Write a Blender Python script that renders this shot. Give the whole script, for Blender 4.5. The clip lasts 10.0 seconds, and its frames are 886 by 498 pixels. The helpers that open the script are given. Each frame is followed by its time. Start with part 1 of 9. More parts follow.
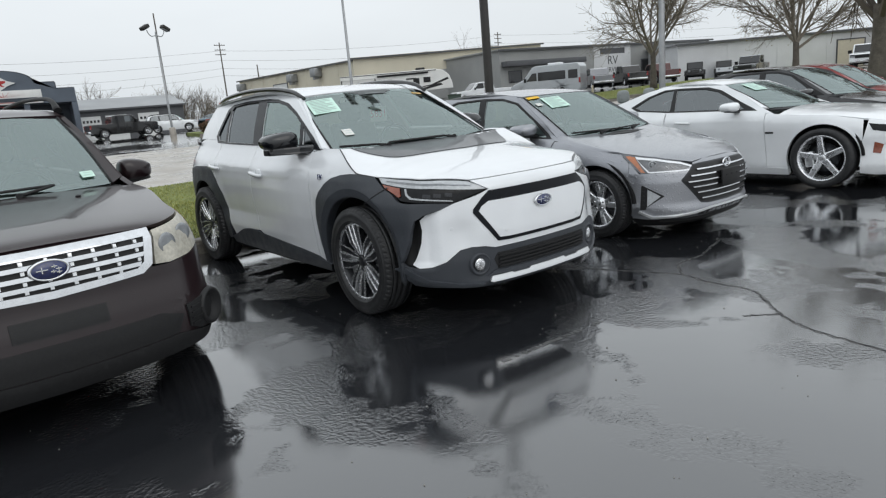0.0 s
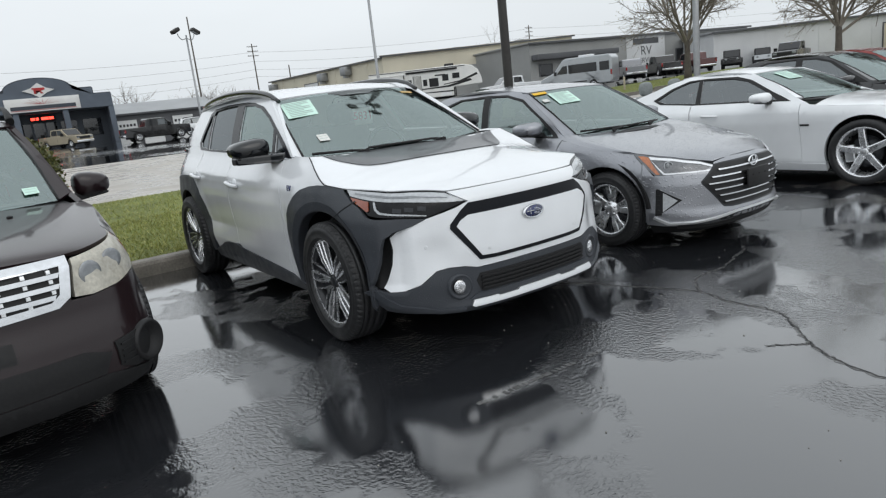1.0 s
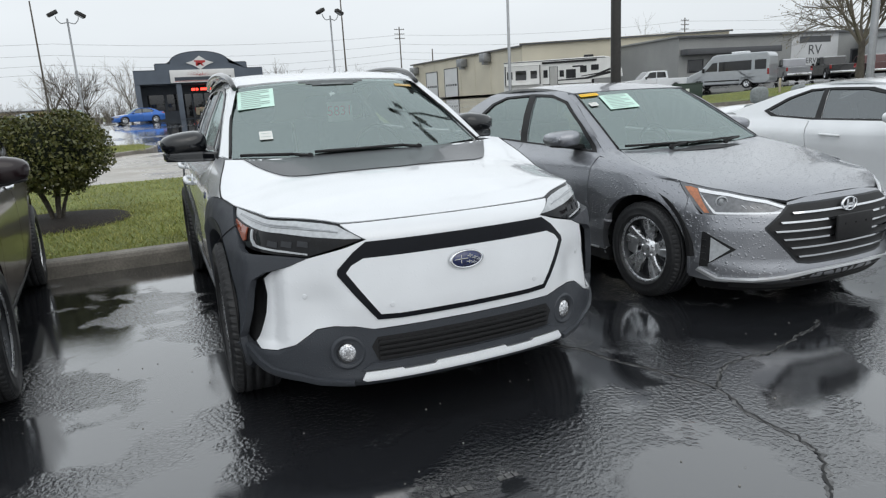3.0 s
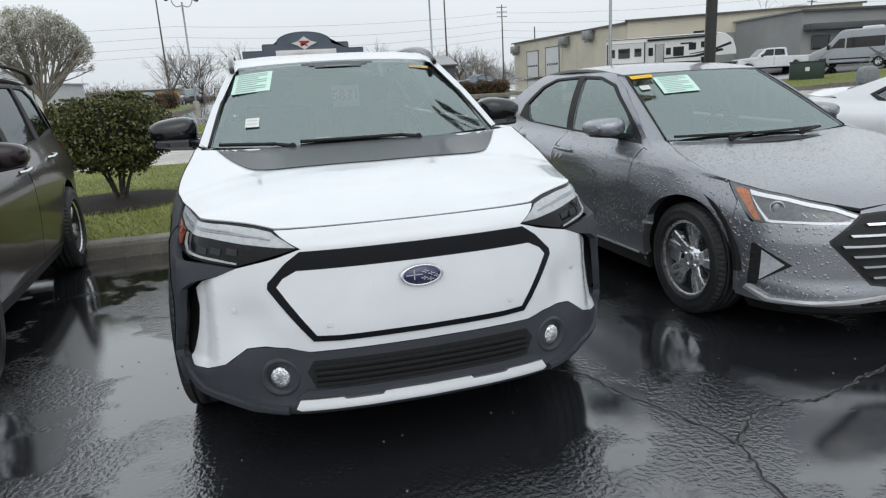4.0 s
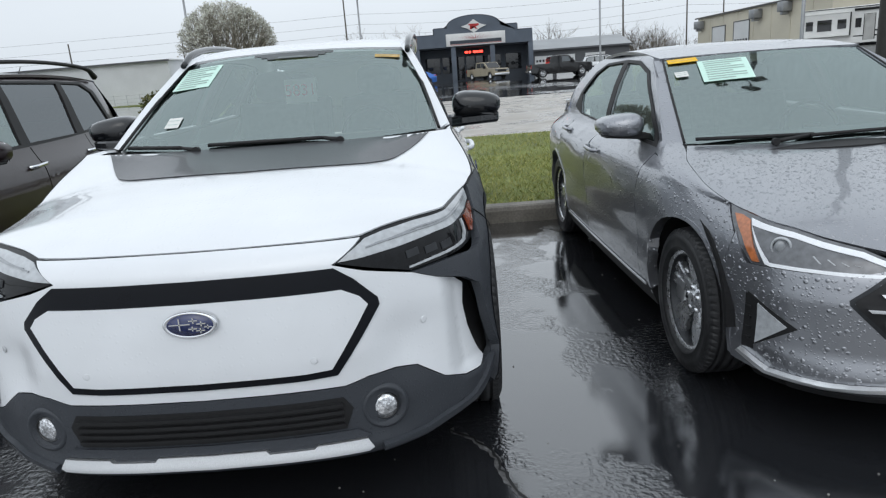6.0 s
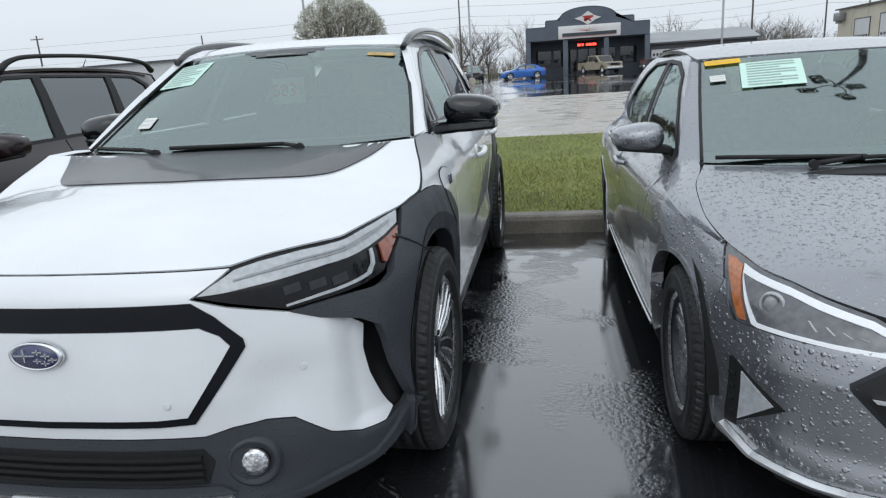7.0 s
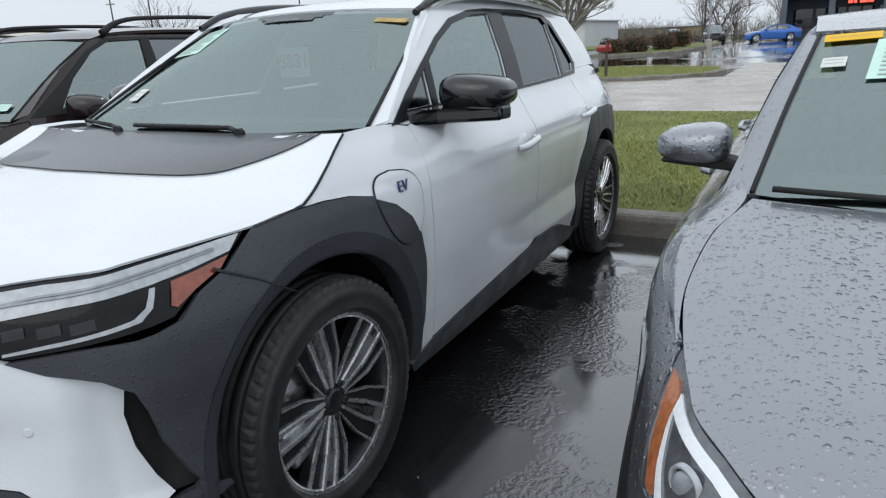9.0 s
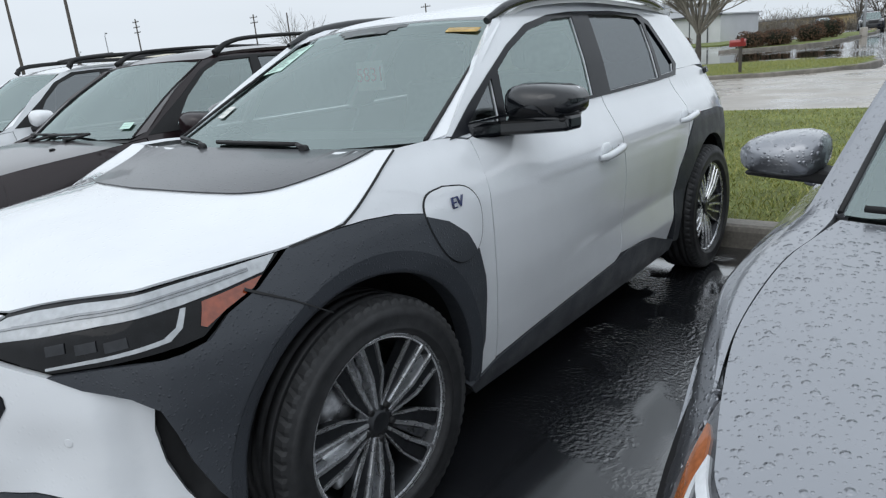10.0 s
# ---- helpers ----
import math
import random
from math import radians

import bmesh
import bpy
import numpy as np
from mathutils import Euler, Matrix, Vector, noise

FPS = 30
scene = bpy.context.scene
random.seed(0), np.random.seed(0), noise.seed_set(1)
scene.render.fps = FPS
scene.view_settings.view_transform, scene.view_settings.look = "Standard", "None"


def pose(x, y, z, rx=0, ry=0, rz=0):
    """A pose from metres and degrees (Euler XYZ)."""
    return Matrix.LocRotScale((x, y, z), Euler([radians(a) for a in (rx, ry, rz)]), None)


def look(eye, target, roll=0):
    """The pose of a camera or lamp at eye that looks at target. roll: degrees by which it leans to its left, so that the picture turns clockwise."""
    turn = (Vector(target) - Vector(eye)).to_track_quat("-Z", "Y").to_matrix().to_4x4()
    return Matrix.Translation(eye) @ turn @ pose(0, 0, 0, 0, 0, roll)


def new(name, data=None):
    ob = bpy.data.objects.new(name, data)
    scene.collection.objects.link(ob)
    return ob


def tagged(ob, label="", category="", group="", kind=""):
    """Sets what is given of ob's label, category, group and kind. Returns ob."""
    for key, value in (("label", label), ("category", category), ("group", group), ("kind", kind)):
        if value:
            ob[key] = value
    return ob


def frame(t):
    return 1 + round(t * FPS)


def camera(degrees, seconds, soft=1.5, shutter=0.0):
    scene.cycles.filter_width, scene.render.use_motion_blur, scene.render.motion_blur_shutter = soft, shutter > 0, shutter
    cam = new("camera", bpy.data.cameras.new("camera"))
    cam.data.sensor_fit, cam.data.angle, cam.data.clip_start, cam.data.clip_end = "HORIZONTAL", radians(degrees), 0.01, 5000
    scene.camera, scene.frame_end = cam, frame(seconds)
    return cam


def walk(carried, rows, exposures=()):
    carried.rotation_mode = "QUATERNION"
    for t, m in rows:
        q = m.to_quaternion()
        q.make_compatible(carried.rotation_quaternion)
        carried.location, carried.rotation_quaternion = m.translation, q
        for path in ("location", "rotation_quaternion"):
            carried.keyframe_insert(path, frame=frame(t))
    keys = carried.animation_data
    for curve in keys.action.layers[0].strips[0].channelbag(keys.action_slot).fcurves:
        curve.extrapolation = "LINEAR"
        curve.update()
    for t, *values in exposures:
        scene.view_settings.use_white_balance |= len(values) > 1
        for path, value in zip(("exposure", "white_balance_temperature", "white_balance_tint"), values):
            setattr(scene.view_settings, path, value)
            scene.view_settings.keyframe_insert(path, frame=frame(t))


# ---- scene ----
cam = camera(67.8, 10.0, 1.25)
PATH = [
    (0, (-3.124, -2.852, 1.394), (-1.923, -1.315, 0.952), -5.0),
    (0.5, (-2.868, -2.725, 1.394), (-1.702, -1.157, 0.972), -5.3),
    (1, (-2.546, -2.661, 1.386), (-1.43, -1.062, 0.942), -6.4),
    (1.5, (-2.223, -2.633, 1.383), (-1.192, -0.976, 0.946), -7.4),
    (2, (-1.866, -2.551, 1.385), (-0.841, -0.896, 0.927), -8.7),
    (2.5, (-1.494, -2.48, 1.374), (-0.67, -0.73, 0.867), -7.2),
    (3, (-1.144, -2.344, 1.365), (-0.368, -0.555, 0.919), -3.2),
    (3.2, (-1.005, -2.304, 1.375), (-0.267, -0.495, 0.946), -3.3),
    (4.3, (-0.303, -2.057, 1.354), (0.145, -0.173, 0.854), -3.1),
    (4.5, (-0.177, -2.026, 1.353), (0.267, -0.131, 0.89), -3.1),
    (5, (0.158, -1.981, 1.346), (0.358, -0.051, 0.863), -5.2),
    (5.5, (0.446, -1.822, 1.331), (0.586, 0.092, 0.768), -3.2),
    (5.7, (0.565, -1.779, 1.333), (0.661, 0.154, 0.827), -3.8),
    (6.8, (1.197, -1.409, 1.348), (0.92, 0.504, 0.834), -3.3),
    (7, (1.311, -1.324, 1.341), (0.981, 0.583, 0.835), -3.6),
    (7.5, (1.537, -1.099, 1.333), (0.898, 0.712, 0.771), -3.0),
    (8, (1.717, -0.809, 1.349), (1.125, 1.024, 0.814), -2.3),
    (8.5, (1.918, -0.637, 1.354), (1.074, 1.091, 0.803), -3.3),
    (9, (2.015, -0.424, 1.35), (1.085, 1.248, 0.766), -2.7),
    (9.5, (2.127, -0.298, 1.367), (1.067, 1.316, 0.846), -3.3),
    (10, (2.144, -0.229, 1.357), (0.904, 1.242, 0.808), -5.1),
]
BALANCE = [(0, .07, 6780, 10), (3, .10, 6760, 10), (4.5, .07, 6650, 10), (5.5, .08, 6530, 10), (7, .07, 6500, 10), (10, .08, 6490, 10)]
walk(cam, [(t, look(eye, target, roll)) for t, eye, target, roll in PATH], BALANCE)

# ---------- world and light: flat overcast sky ----------
world = bpy.data.worlds.new("overcast")
world.use_nodes = True
scene.world = world
wn, wl = world.node_tree.nodes, world.node_tree.links
bg = wn["Background"]
sky = wn.new("ShaderNodeTexSky")
sky.sky_type, sky.sun_disc = "NISHITA", False
sky.sun_elevation, sky.sun_rotation = radians(44), radians(200)
sky.air_density, sky.dust_density, sky.ozone_density = 1.0, 4.0, 1.0
hsv = wn.new("ShaderNodeHueSaturation")
hsv.inputs["Saturation"].default_value = 0.10
cloud_co = wn.new("ShaderNodeTexCoord")
cloud_map = wn.new("ShaderNodeMapping")
cloud_map.inputs["Scale"].default_value = (1.2, 1.2, 4.0)
cloud = wn.new("ShaderNodeTexNoise")
cloud.inputs["Scale"].default_value, cloud.inputs["Detail"].default_value = 1.6, 5.0
cloud_ramp = wn.new("ShaderNodeMapRange")
cloud_ramp.inputs["To Min"].default_value, cloud_ramp.inputs["To Max"].default_value = 0.90, 1.10
overcast = wn.new("ShaderNodeMix")
overcast.data_type = "RGBA"
overcast.inputs["Factor"].default_value = 0.86
overcast.inputs["B"].default_value = (6.15, 6.75, 7.35, 1)
tone = wn.new("ShaderNodeMix")
tone.data_type, tone.blend_type = "RGBA", "MULTIPLY"
tone.inputs["Factor"].default_value = 1.0
wl.new(sky.outputs["Color"], hsv.inputs["Color"])
wl.new(hsv.outputs["Color"], overcast.inputs["A"])
wl.new(cloud_co.outputs["Generated"], cloud_map.inputs["Vector"])
wl.new(cloud_map.outputs["Vector"], cloud.inputs["Vector"])
wl.new(cloud.outputs["Fac"], cloud_ramp.inputs["Value"])
wl.new(overcast.outputs["Result"], tone.inputs["A"])
wl.new(cloud_ramp.outputs["Result"], tone.inputs["B"])
wl.new(tone.outputs["Result"], bg.inputs["Color"])
# an overcast sky is brighter overhead than at the horizon
height = wn.new("ShaderNodeSeparateXYZ")
climb = wn.new("ShaderNodeMapRange")
climb.inputs["From Min"].default_value, climb.inputs["From Max"].default_value = 0.08, 0.55
climb.inputs["To Min"].default_value, climb.inputs["To Max"].default_value = 0.86, 1.10
dome = wn.new("ShaderNodeMix")
dome.data_type, dome.blend_type = "RGBA", "MULTIPLY"
dome.inputs["Factor"].default_value = 1.0
wl.new(cloud_co.outputs["Generated"], height.inputs["Vector"])
wl.new(height.outputs["Z"], climb.inputs["Value"])
wl.new(tone.outputs["Result"], dome.inputs["A"])
wl.new(climb.outputs["Result"], dome.inputs["B"])
wl.new(dome.outputs["Result"], bg.inputs["Color"])
bg.inputs["Strength"].default_value = 0.146

sun = new("sun", bpy.data.lights.new("sun", "SUN"))
sun.data.energy, sun.data.angle, sun.data.color = 0.25, radians(40), (1.0, 0.98, 0.95)
sun.matrix_world = look((0, 0, 24), (-6, 24, 0))


# ---------- materials ----------
def material(name, color, rough=0.5, metal=0.0, coat=0.0, spec=0.5, grain=None, bump=None, blotch=None, rough_var=None, trans=0.0, ior=1.45):
    """A procedural surface. grain: (scale, amount) fine colour noise; blotch: (scale, amount) broad colour noise;
    bump: list of (kind, scale, strength, distance); rough_var: (scale, low, high)."""
    m = bpy.data.materials.new(name)
    m.use_nodes = True
    n, l = m.node_tree.nodes, m.node_tree.links
    b = n["Principled BSDF"]
    b.inputs["Base Color"].default_value = (*color, 1)
    b.inputs["Roughness"].default_value, b.inputs["Metallic"].default_value = rough, metal
    b.inputs["Coat Weight"].default_value, b.inputs["Coat Roughness"].default_value = coat, 0.04
    b.inputs["Specular IOR Level"].default_value = spec
    b.inputs["Transmission Weight"].default_value, b.inputs["IOR"].default_value = trans, ior
    co = n.new("ShaderNodeTexCoord")
    last = None
    for var in (blotch, grain):
        if not var:
            continue
        t = n.new("ShaderNodeTexNoise")
        t.inputs["Scale"].default_value, t.inputs["Detail"].default_value = var[0], 6.0
        l.new(co.outputs["Object"], t.inputs["Vector"])
        r = n.new("ShaderNodeMapRange")
        r.inputs["From Min"].default_value, r.inputs["From Max"].default_value = 0.3, 0.7
        r.inputs["To Min"].default_value, r.inputs["To Max"].default_value = 1 - var[1], 1 + var[1]
        l.new(t.outputs["Fac"], r.inputs["Value"])
        mx = n.new("ShaderNodeMix")
        mx.data_type, mx.blend_type = "RGBA", "MULTIPLY"
        mx.inputs["Factor"].default_value = 1.0
        if last:
            l.new(last, mx.inputs["A"])
        else:
            mx.inputs["A"].default_value = (*color, 1)
        l.new(r.outputs["Result"], mx.inputs["B"])
        last = mx.outputs["Result"]
    if last:
        l.new(last, b.inputs["Base Color"])
    if rough_var:
        t = n.new("ShaderNodeTexNoise")
        t.inputs["Scale"].default_value, t.inputs["Detail"].default_value = rough_var[0], 5.0
        l.new(co.outputs["Object"], t.inputs["Vector"])
        r = n.new("ShaderNodeMapRange")
        r.inputs["From Min"].default_value, r.inputs["From Max"].default_value = 0.35, 0.65
        r.inputs["To Min"].default_value, r.inputs["To Max"].default_value = rough_var[1], rough_var[2]
        l.new(t.outputs["Fac"], r.inputs["Value"])
        l.new(r.outputs["Result"], b.inputs["Roughness"])
    normal = None
    for kind, scale, strength, distance in bump or ():
        if kind == "drops":
            v = n.new("ShaderNodeTexVoronoi")
            v.inputs["Scale"].default_value, v.inputs["Randomness"].default_value = scale, 1.0
            l.new(co.outputs["Object"], v.inputs["Vector"])
            sep = n.new("ShaderNodeSeparateColor")
            l.new(v.outputs["Color"], sep.inputs["Color"])
            r = n.new("ShaderNodeMapRange")
            r.interpolation_type = "SMOOTHSTEP"
            r.inputs["From Min"].default_value = 0.34
            r.inputs["From Max"].default_value = 0.12
            l.new(v.outputs["Distance"], r.inputs["Value"])
            gate = n.new("ShaderNodeMath")
            gate.operation = "GREATER_THAN"
            gate.inputs[1].default_value = 0.45
            l.new(sep.outputs["Red"], gate.inputs[0])
            h = n.new("ShaderNodeMath")
            h.operation = "MULTIPLY"
            l.new(r.outputs["Result"], h.inputs[0])
            l.new(gate.outputs["Value"], h.inputs[1])
            height = h.outputs["Value"]
        else:
            t = n.new("ShaderNodeTexNoise")
            t.inputs["Scale"].default_value, t.inputs["Detail"].default_value = scale, 6.0
            l.new(co.outputs["Object"], t.inputs["Vector"])
            height = t.outputs["Fac"]
        bp = n.new("ShaderNodeBump")
        bp.inputs["Strength"].default_value, bp.inputs["Distance"].default_value = strength, distance
        l.new(height, bp.inputs["Height"])
        if normal:
            l.new(normal, bp.inputs["Normal"])
        normal = bp.outputs["Normal"]
    if normal:
        l.new(normal, b.inputs["Normal"])
        if coat:
            l.new(normal, b.inputs["Coat Normal"])
    return m


def paint(name, color, metal=0.0, rough=0.3, drops=70.0, amount=0.25, coat=1.0, spec=0.5):
    return material(name, color, rough, metal, coat=coat, spec=spec, bump=[("drops", drops, amount, 0.003)], blotch=(3.0, 0.04))


def glass(name, tint, sheen=(0.86, 1.0, 0.98)):
    m = bpy.data.materials.new(name)
    m.use_nodes = True
    n, l = m.node_tree.nodes, m.node_tree.links
    n.remove(n["Principled BSDF"])
    clear, gloss, mix = n.new("ShaderNodeBsdfTransparent"), n.new("ShaderNodeBsdfGlossy"), n.new("ShaderNodeMixShader")
    clear.inputs["Color"].default_value = (*tint, 1)
    gloss.inputs["Roughness"].default_value = 0.03
    gloss.inputs["Color"].default_value = (*sheen, 1)
    fr = n.new("ShaderNodeFresnel")
    fr.inputs["IOR"].default_value = 3.2
    l.new(fr.outputs["Fac"], mix.inputs["Fac"])
    l.new(clear.outputs["BSDF"], mix.inputs[1])
    l.new(gloss.outputs["BSDF"], mix.inputs[2])
    l.new(mix.outputs["Shader"], n["Material Output"].inputs["Surface"])
    co = n.new("ShaderNodeTexCoord")
    t = n.new("ShaderNodeTexVoronoi")
    t.inputs["Scale"].default_value = 90.0
    l.new(co.outputs["Object"], t.inputs["Vector"])
    r = n.new("ShaderNodeMapRange")
    r.inputs["From Min"].default_value, r.inputs["From Max"].default_value = 0.3, 0.1
    l.new(t.outputs["Distance"], r.inputs["Value"])
    bp = n.new("ShaderNodeBump")
    bp.inputs["Strength"].default_value, bp.inputs["Distance"].default_value = 0.12, 0.001
    l.new(r.outputs["Result"], bp.inputs["Height"])
    l.new(bp.outputs["Normal"], gloss.inputs["Normal"])
    return m


def glow(name, color, strength):
    m = bpy.data.materials.new(name)
    m.use_nodes = True
    b = m.node_tree.nodes["Principled BSDF"]
    b.inputs["Base Color"].default_value = (*color, 1)
    b.inputs["Emission Color"].default_value = (*color, 1)
    b.inputs["Emission Strength"].default_value = strength
    return m


WHITE = paint("white_pearl_paint", (0.765, 0.785, 0.81), 0.0, 0.25, 60, 0.10)
GREY = material("grey_metallic_paint", (0.30, 0.309, 0.334), 0.30, 0.8, coat=1.0, bump=[("drops", 40, 0.6, 0.0048), ("drops", 66, 0.6, 0.0034), ("drops", 105, 0.55, 0.0022)], blotch=(3.0, 0.04))
PLUM = paint("dark_plum_paint", (0.015, 0.007, 0.0085), 0.0, 0.30, 75, 0.12, 0.7, 0.25)
WHITE2 = paint("white_solid_paint", (0.80, 0.82, 0.84), 0.0, 0.3, 60, 0.08)
BLACKPAINT = paint("black_paint", (0.012, 0.012, 0.014), 0.2, 0.25, 75, 0.12)
BLUEPAINT = paint("blue_paint", (0.02, 0.13, 0.48), 0.4, 0.3, 75, 0.1)
SILVERPAINT = paint("silver_paint", (0.42, 0.44, 0.46), 0.7, 0.35, 75, 0.1)
TANPAINT = paint("tan_paint", (0.36, 0.31, 0.22), 0.2, 0.4, 75, 0.1)
REDPAINT = paint("red_paint", (0.25, 0.02, 0.015), 0.2, 0.4, 75, 0.1)
CLAD = material("grey_plastic_cladding", (0.047, 0.052, 0.061), 0.45, spec=0.4, grain=(700, 0.12), bump=[("noise", 500, 0.25, 0.001), ("drops", 85, 0.6, 0.002), ("drops", 130, 0.5, 0.002)], rough_var=(9, 0.34, 0.52))
BLACKGLOSS = material("gloss_black", (0.006, 0.007, 0.009), 0.08, coat=0.6, bump=[("drops", 90, 0.15, 0.001)], grain=(20, 0.1))
GRILLEBLACK = material("black_grille_plastic", (0.004, 0.005, 0.008), 0.22, spec=0.22, grain=(20, 0.1))
BLACKMATT = material("matt_black_plastic", (0.012, 0.012, 0.013), 0.6, grain=(60, 0.2))
UNDER = material("underbody_black", (0.006, 0.006, 0.007), 0.9, grain=(9, 0.3))
RUBBER = material("tyre_rubber", (0.020, 0.0205, 0.022), 0.55, grain=(40, 0.3), bump=[("noise", 120, 0.2, 0.002)], rough_var=(6, 0.4, 0.7))
ALLOY = material("machined_alloy", (0.80, 0.81, 0.83), 0.3, 0.85, grain=(80, 0.1), rough_var=(20, 0.18, 0.36))
POCKET = material("brushed_pocket", (0.30, 0.305, 0.32), 0.40, 0.85, grain=(60, 0.3), rough_var=(30, 0.25, 0.5))
ALLOYDARK = material("dark_grey_alloy", (0.034, 0.036, 0.040), 0.32, 0.5, grain=(50, 0.15))
CHROME = material("chrome", (0.75, 0.76, 0.78), 0.08, 1.0, grain=(30, 0.05))
LENSGUIDE = material("frosted_lens", (0.42, 0.44, 0.46), 0.14, coat=1.0, grain=(50, 0.15), bump=[("drops", 110, 0.3, 0.001)])
SILVERTRIM = material("satin_silver_trim", (0.78, 0.79, 0.80), 0.28, 0.8, grain=(300, 0.08), bump=[("drops", 90, 0.2, 0.001)])
LENSCLEAR = material("clear_lens", (0.24, 0.255, 0.27), 0.10, coat=1.0, grain=(50, 0.15), bump=[("drops", 110, 0.3, 0.001)])
FOGLENS = material("faceted_lens", (0.62, 0.63, 0.65), 0.12, 0.75, blotch=(60, 0.6), grain=(140, 0.5), bump=[("noise", 90, 0.5, 0.004)])
LENSDARK = material("smoked_lens", (0.006, 0.0065, 0.008), 0.06, coat=0.0, spec=0.3, grain=(30, 0.4), bump=[("drops", 110, 0.2, 0.001)])
LENSYELLOW = material("clouded_lens", (0.46, 0.44, 0.38), 0.25, coat=0.4, blotch=(12, 0.2), grain=(60, 0.15))
DRL = material("white_light_guide", (0.85, 0.87, 0.9), 0.2, coat=0.5, grain=(90, 0.05))
AMBER = material("amber_lens", (0.23, 0.042, 0.012), 0.15, coat=1.0, grain=(60, 0.25))
PEACH = material("orange_lens", (0.46, 0.15, 0.055), 0.15, coat=1.0, grain=(60, 0.25))
REDLENS = material("red_lens", (0.30, 0.01, 0.012), 0.15, coat=1.0, grain=(60, 0.25))
GLASS = glass("windscreen_glass", (0.70, 0.79, 0.765))
TINT = glass("tinted_glass", (0.10, 0.11, 0.11), (0.62, 0.66, 0.68))
CABIN = material("cabin_grey", (0.22, 0.24, 0.24), 0.8, grain=(40, 0.2))
CABINDARK = material("cabin_black", (0.016, 0.017, 0.018), 0.8, grain=(40, 0.2))
PAPERGREEN = material("pale_green_sheet", (0.60, 0.83, 0.73), 0.7, grain=(40, 0.03))
PAPER = material("paper_white", (0.72, 0.73, 0.70), 0.8, grain=(40, 0.03))
PAPERYELLOW = material("yellow_tag", (0.85, 0.50, 0.03), 0.6, grain=(40, 0.04))
TAGCARD = material("hazy_tag_card", (0.92, 0.90, 0.86), 0.7, grain=(60, 0.05))
REDINK = material("red_ink", (0.62, 0.02, 0.02), 0.7, grain=(60, 0.1))
GREYINK = material("grey_ink", (0.40, 0.50, 0.47), 0.7, grain=(60, 0.1))
BADGEBLUE = material("badge_blue", (0.010, 0.020, 0.10), 0.15, coat=1.0, grain=(60, 0.2))


# ---------- mesh kit ----------
from mathutils.bvhtree import BVHTree


def thing(name, label, category, m=None, group="", kind=""):
    ob = new(name)
    ob.empty_display_size = 0.2
    ob.matrix_world = m or Matrix()
    return tagged(ob, label, category, group, kind)


def finish(bm, name, mat):
    me = bpy.data.meshes.new(name)
    lay, flag = bm.verts.layers.float_vector.get("nrm"), bm.faces.layers.int.get("skin")
    normals = None
    if lay and flag:
        normals = []
        for f in bm.faces:
            for v in f.verts:
                normals.append(tuple(v[lay]) if f[flag] else tuple(f.normal))
    bm.to_mesh(me)
    bm.free()
    if normals:
        me.normals_split_custom_set(normals)
    for mt in mat if isinstance(mat, (list, tuple)) else [mat]:
        me.materials.append(mt)
    return me


def part(name, bm, mat, parent, label=""):
    ob = new(name, finish(bm, name, mat))
    ob.parent = parent
    return tagged(ob, label)


def solid(name, bm, mat, label, category="", kind="", group=""):
    return tagged(new(name, finish(bm, name, mat)), label, category, group, kind)


def smooth_list(pts, per=6):
    """Catmull-Rom through points of any dimension."""
    p = [np.array(q, float) for q in pts]
    p = [2 * p[0] - p[1]] + p + [2 * p[-1] - p[-2]]
    out = []
    for i in range(1, len(p) - 2):
        a, b, c, d = p[i - 1:i + 3]
        for k in range(per):
            t = k / per
            out.append(0.5 * (2 * b + (c - a) * t + (2 * a - 5 * b + 4 * c - d) * t * t + (3 * b - a - 3 * c + d) * t ** 3))
    out.append(p[-2])
    return out


def arc(cy, cz, r, a0, a1, n=16):
    return [(cy + r * math.cos(radians(a0 + (a1 - a0) * i / n)), cz + r * math.sin(radians(a0 + (a1 - a0) * i / n))) for i in range(n + 1)]


def flange(bm, depth):
    """Folds the open rim inwards, so that a panel shows a thickness at its edges."""
    bm.normal_update()
    rim = [e for e in bm.edges if e.is_boundary]
    nor = {v: v.normal.copy() for e in rim for v in e.verts}
    old = {v: v.co.copy() for v in nor}
    for e in rim:
        e.smooth = False
    got = bmesh.ops.extrude_edge_only(bm, edges=rim)
    fresh = [g for g in got["geom"] if isinstance(g, bmesh.types.BMVert)]
    keyed = {tuple(round(c, 6) for c in old[v]): nor[v] for v in nor}
    for v in fresh:
        k = keyed.get(tuple(round(c, 6) for c in v.co))
        if k is not None:
            v.co -= k * depth
    for f in bm.faces:
        f.smooth = True
    return bm


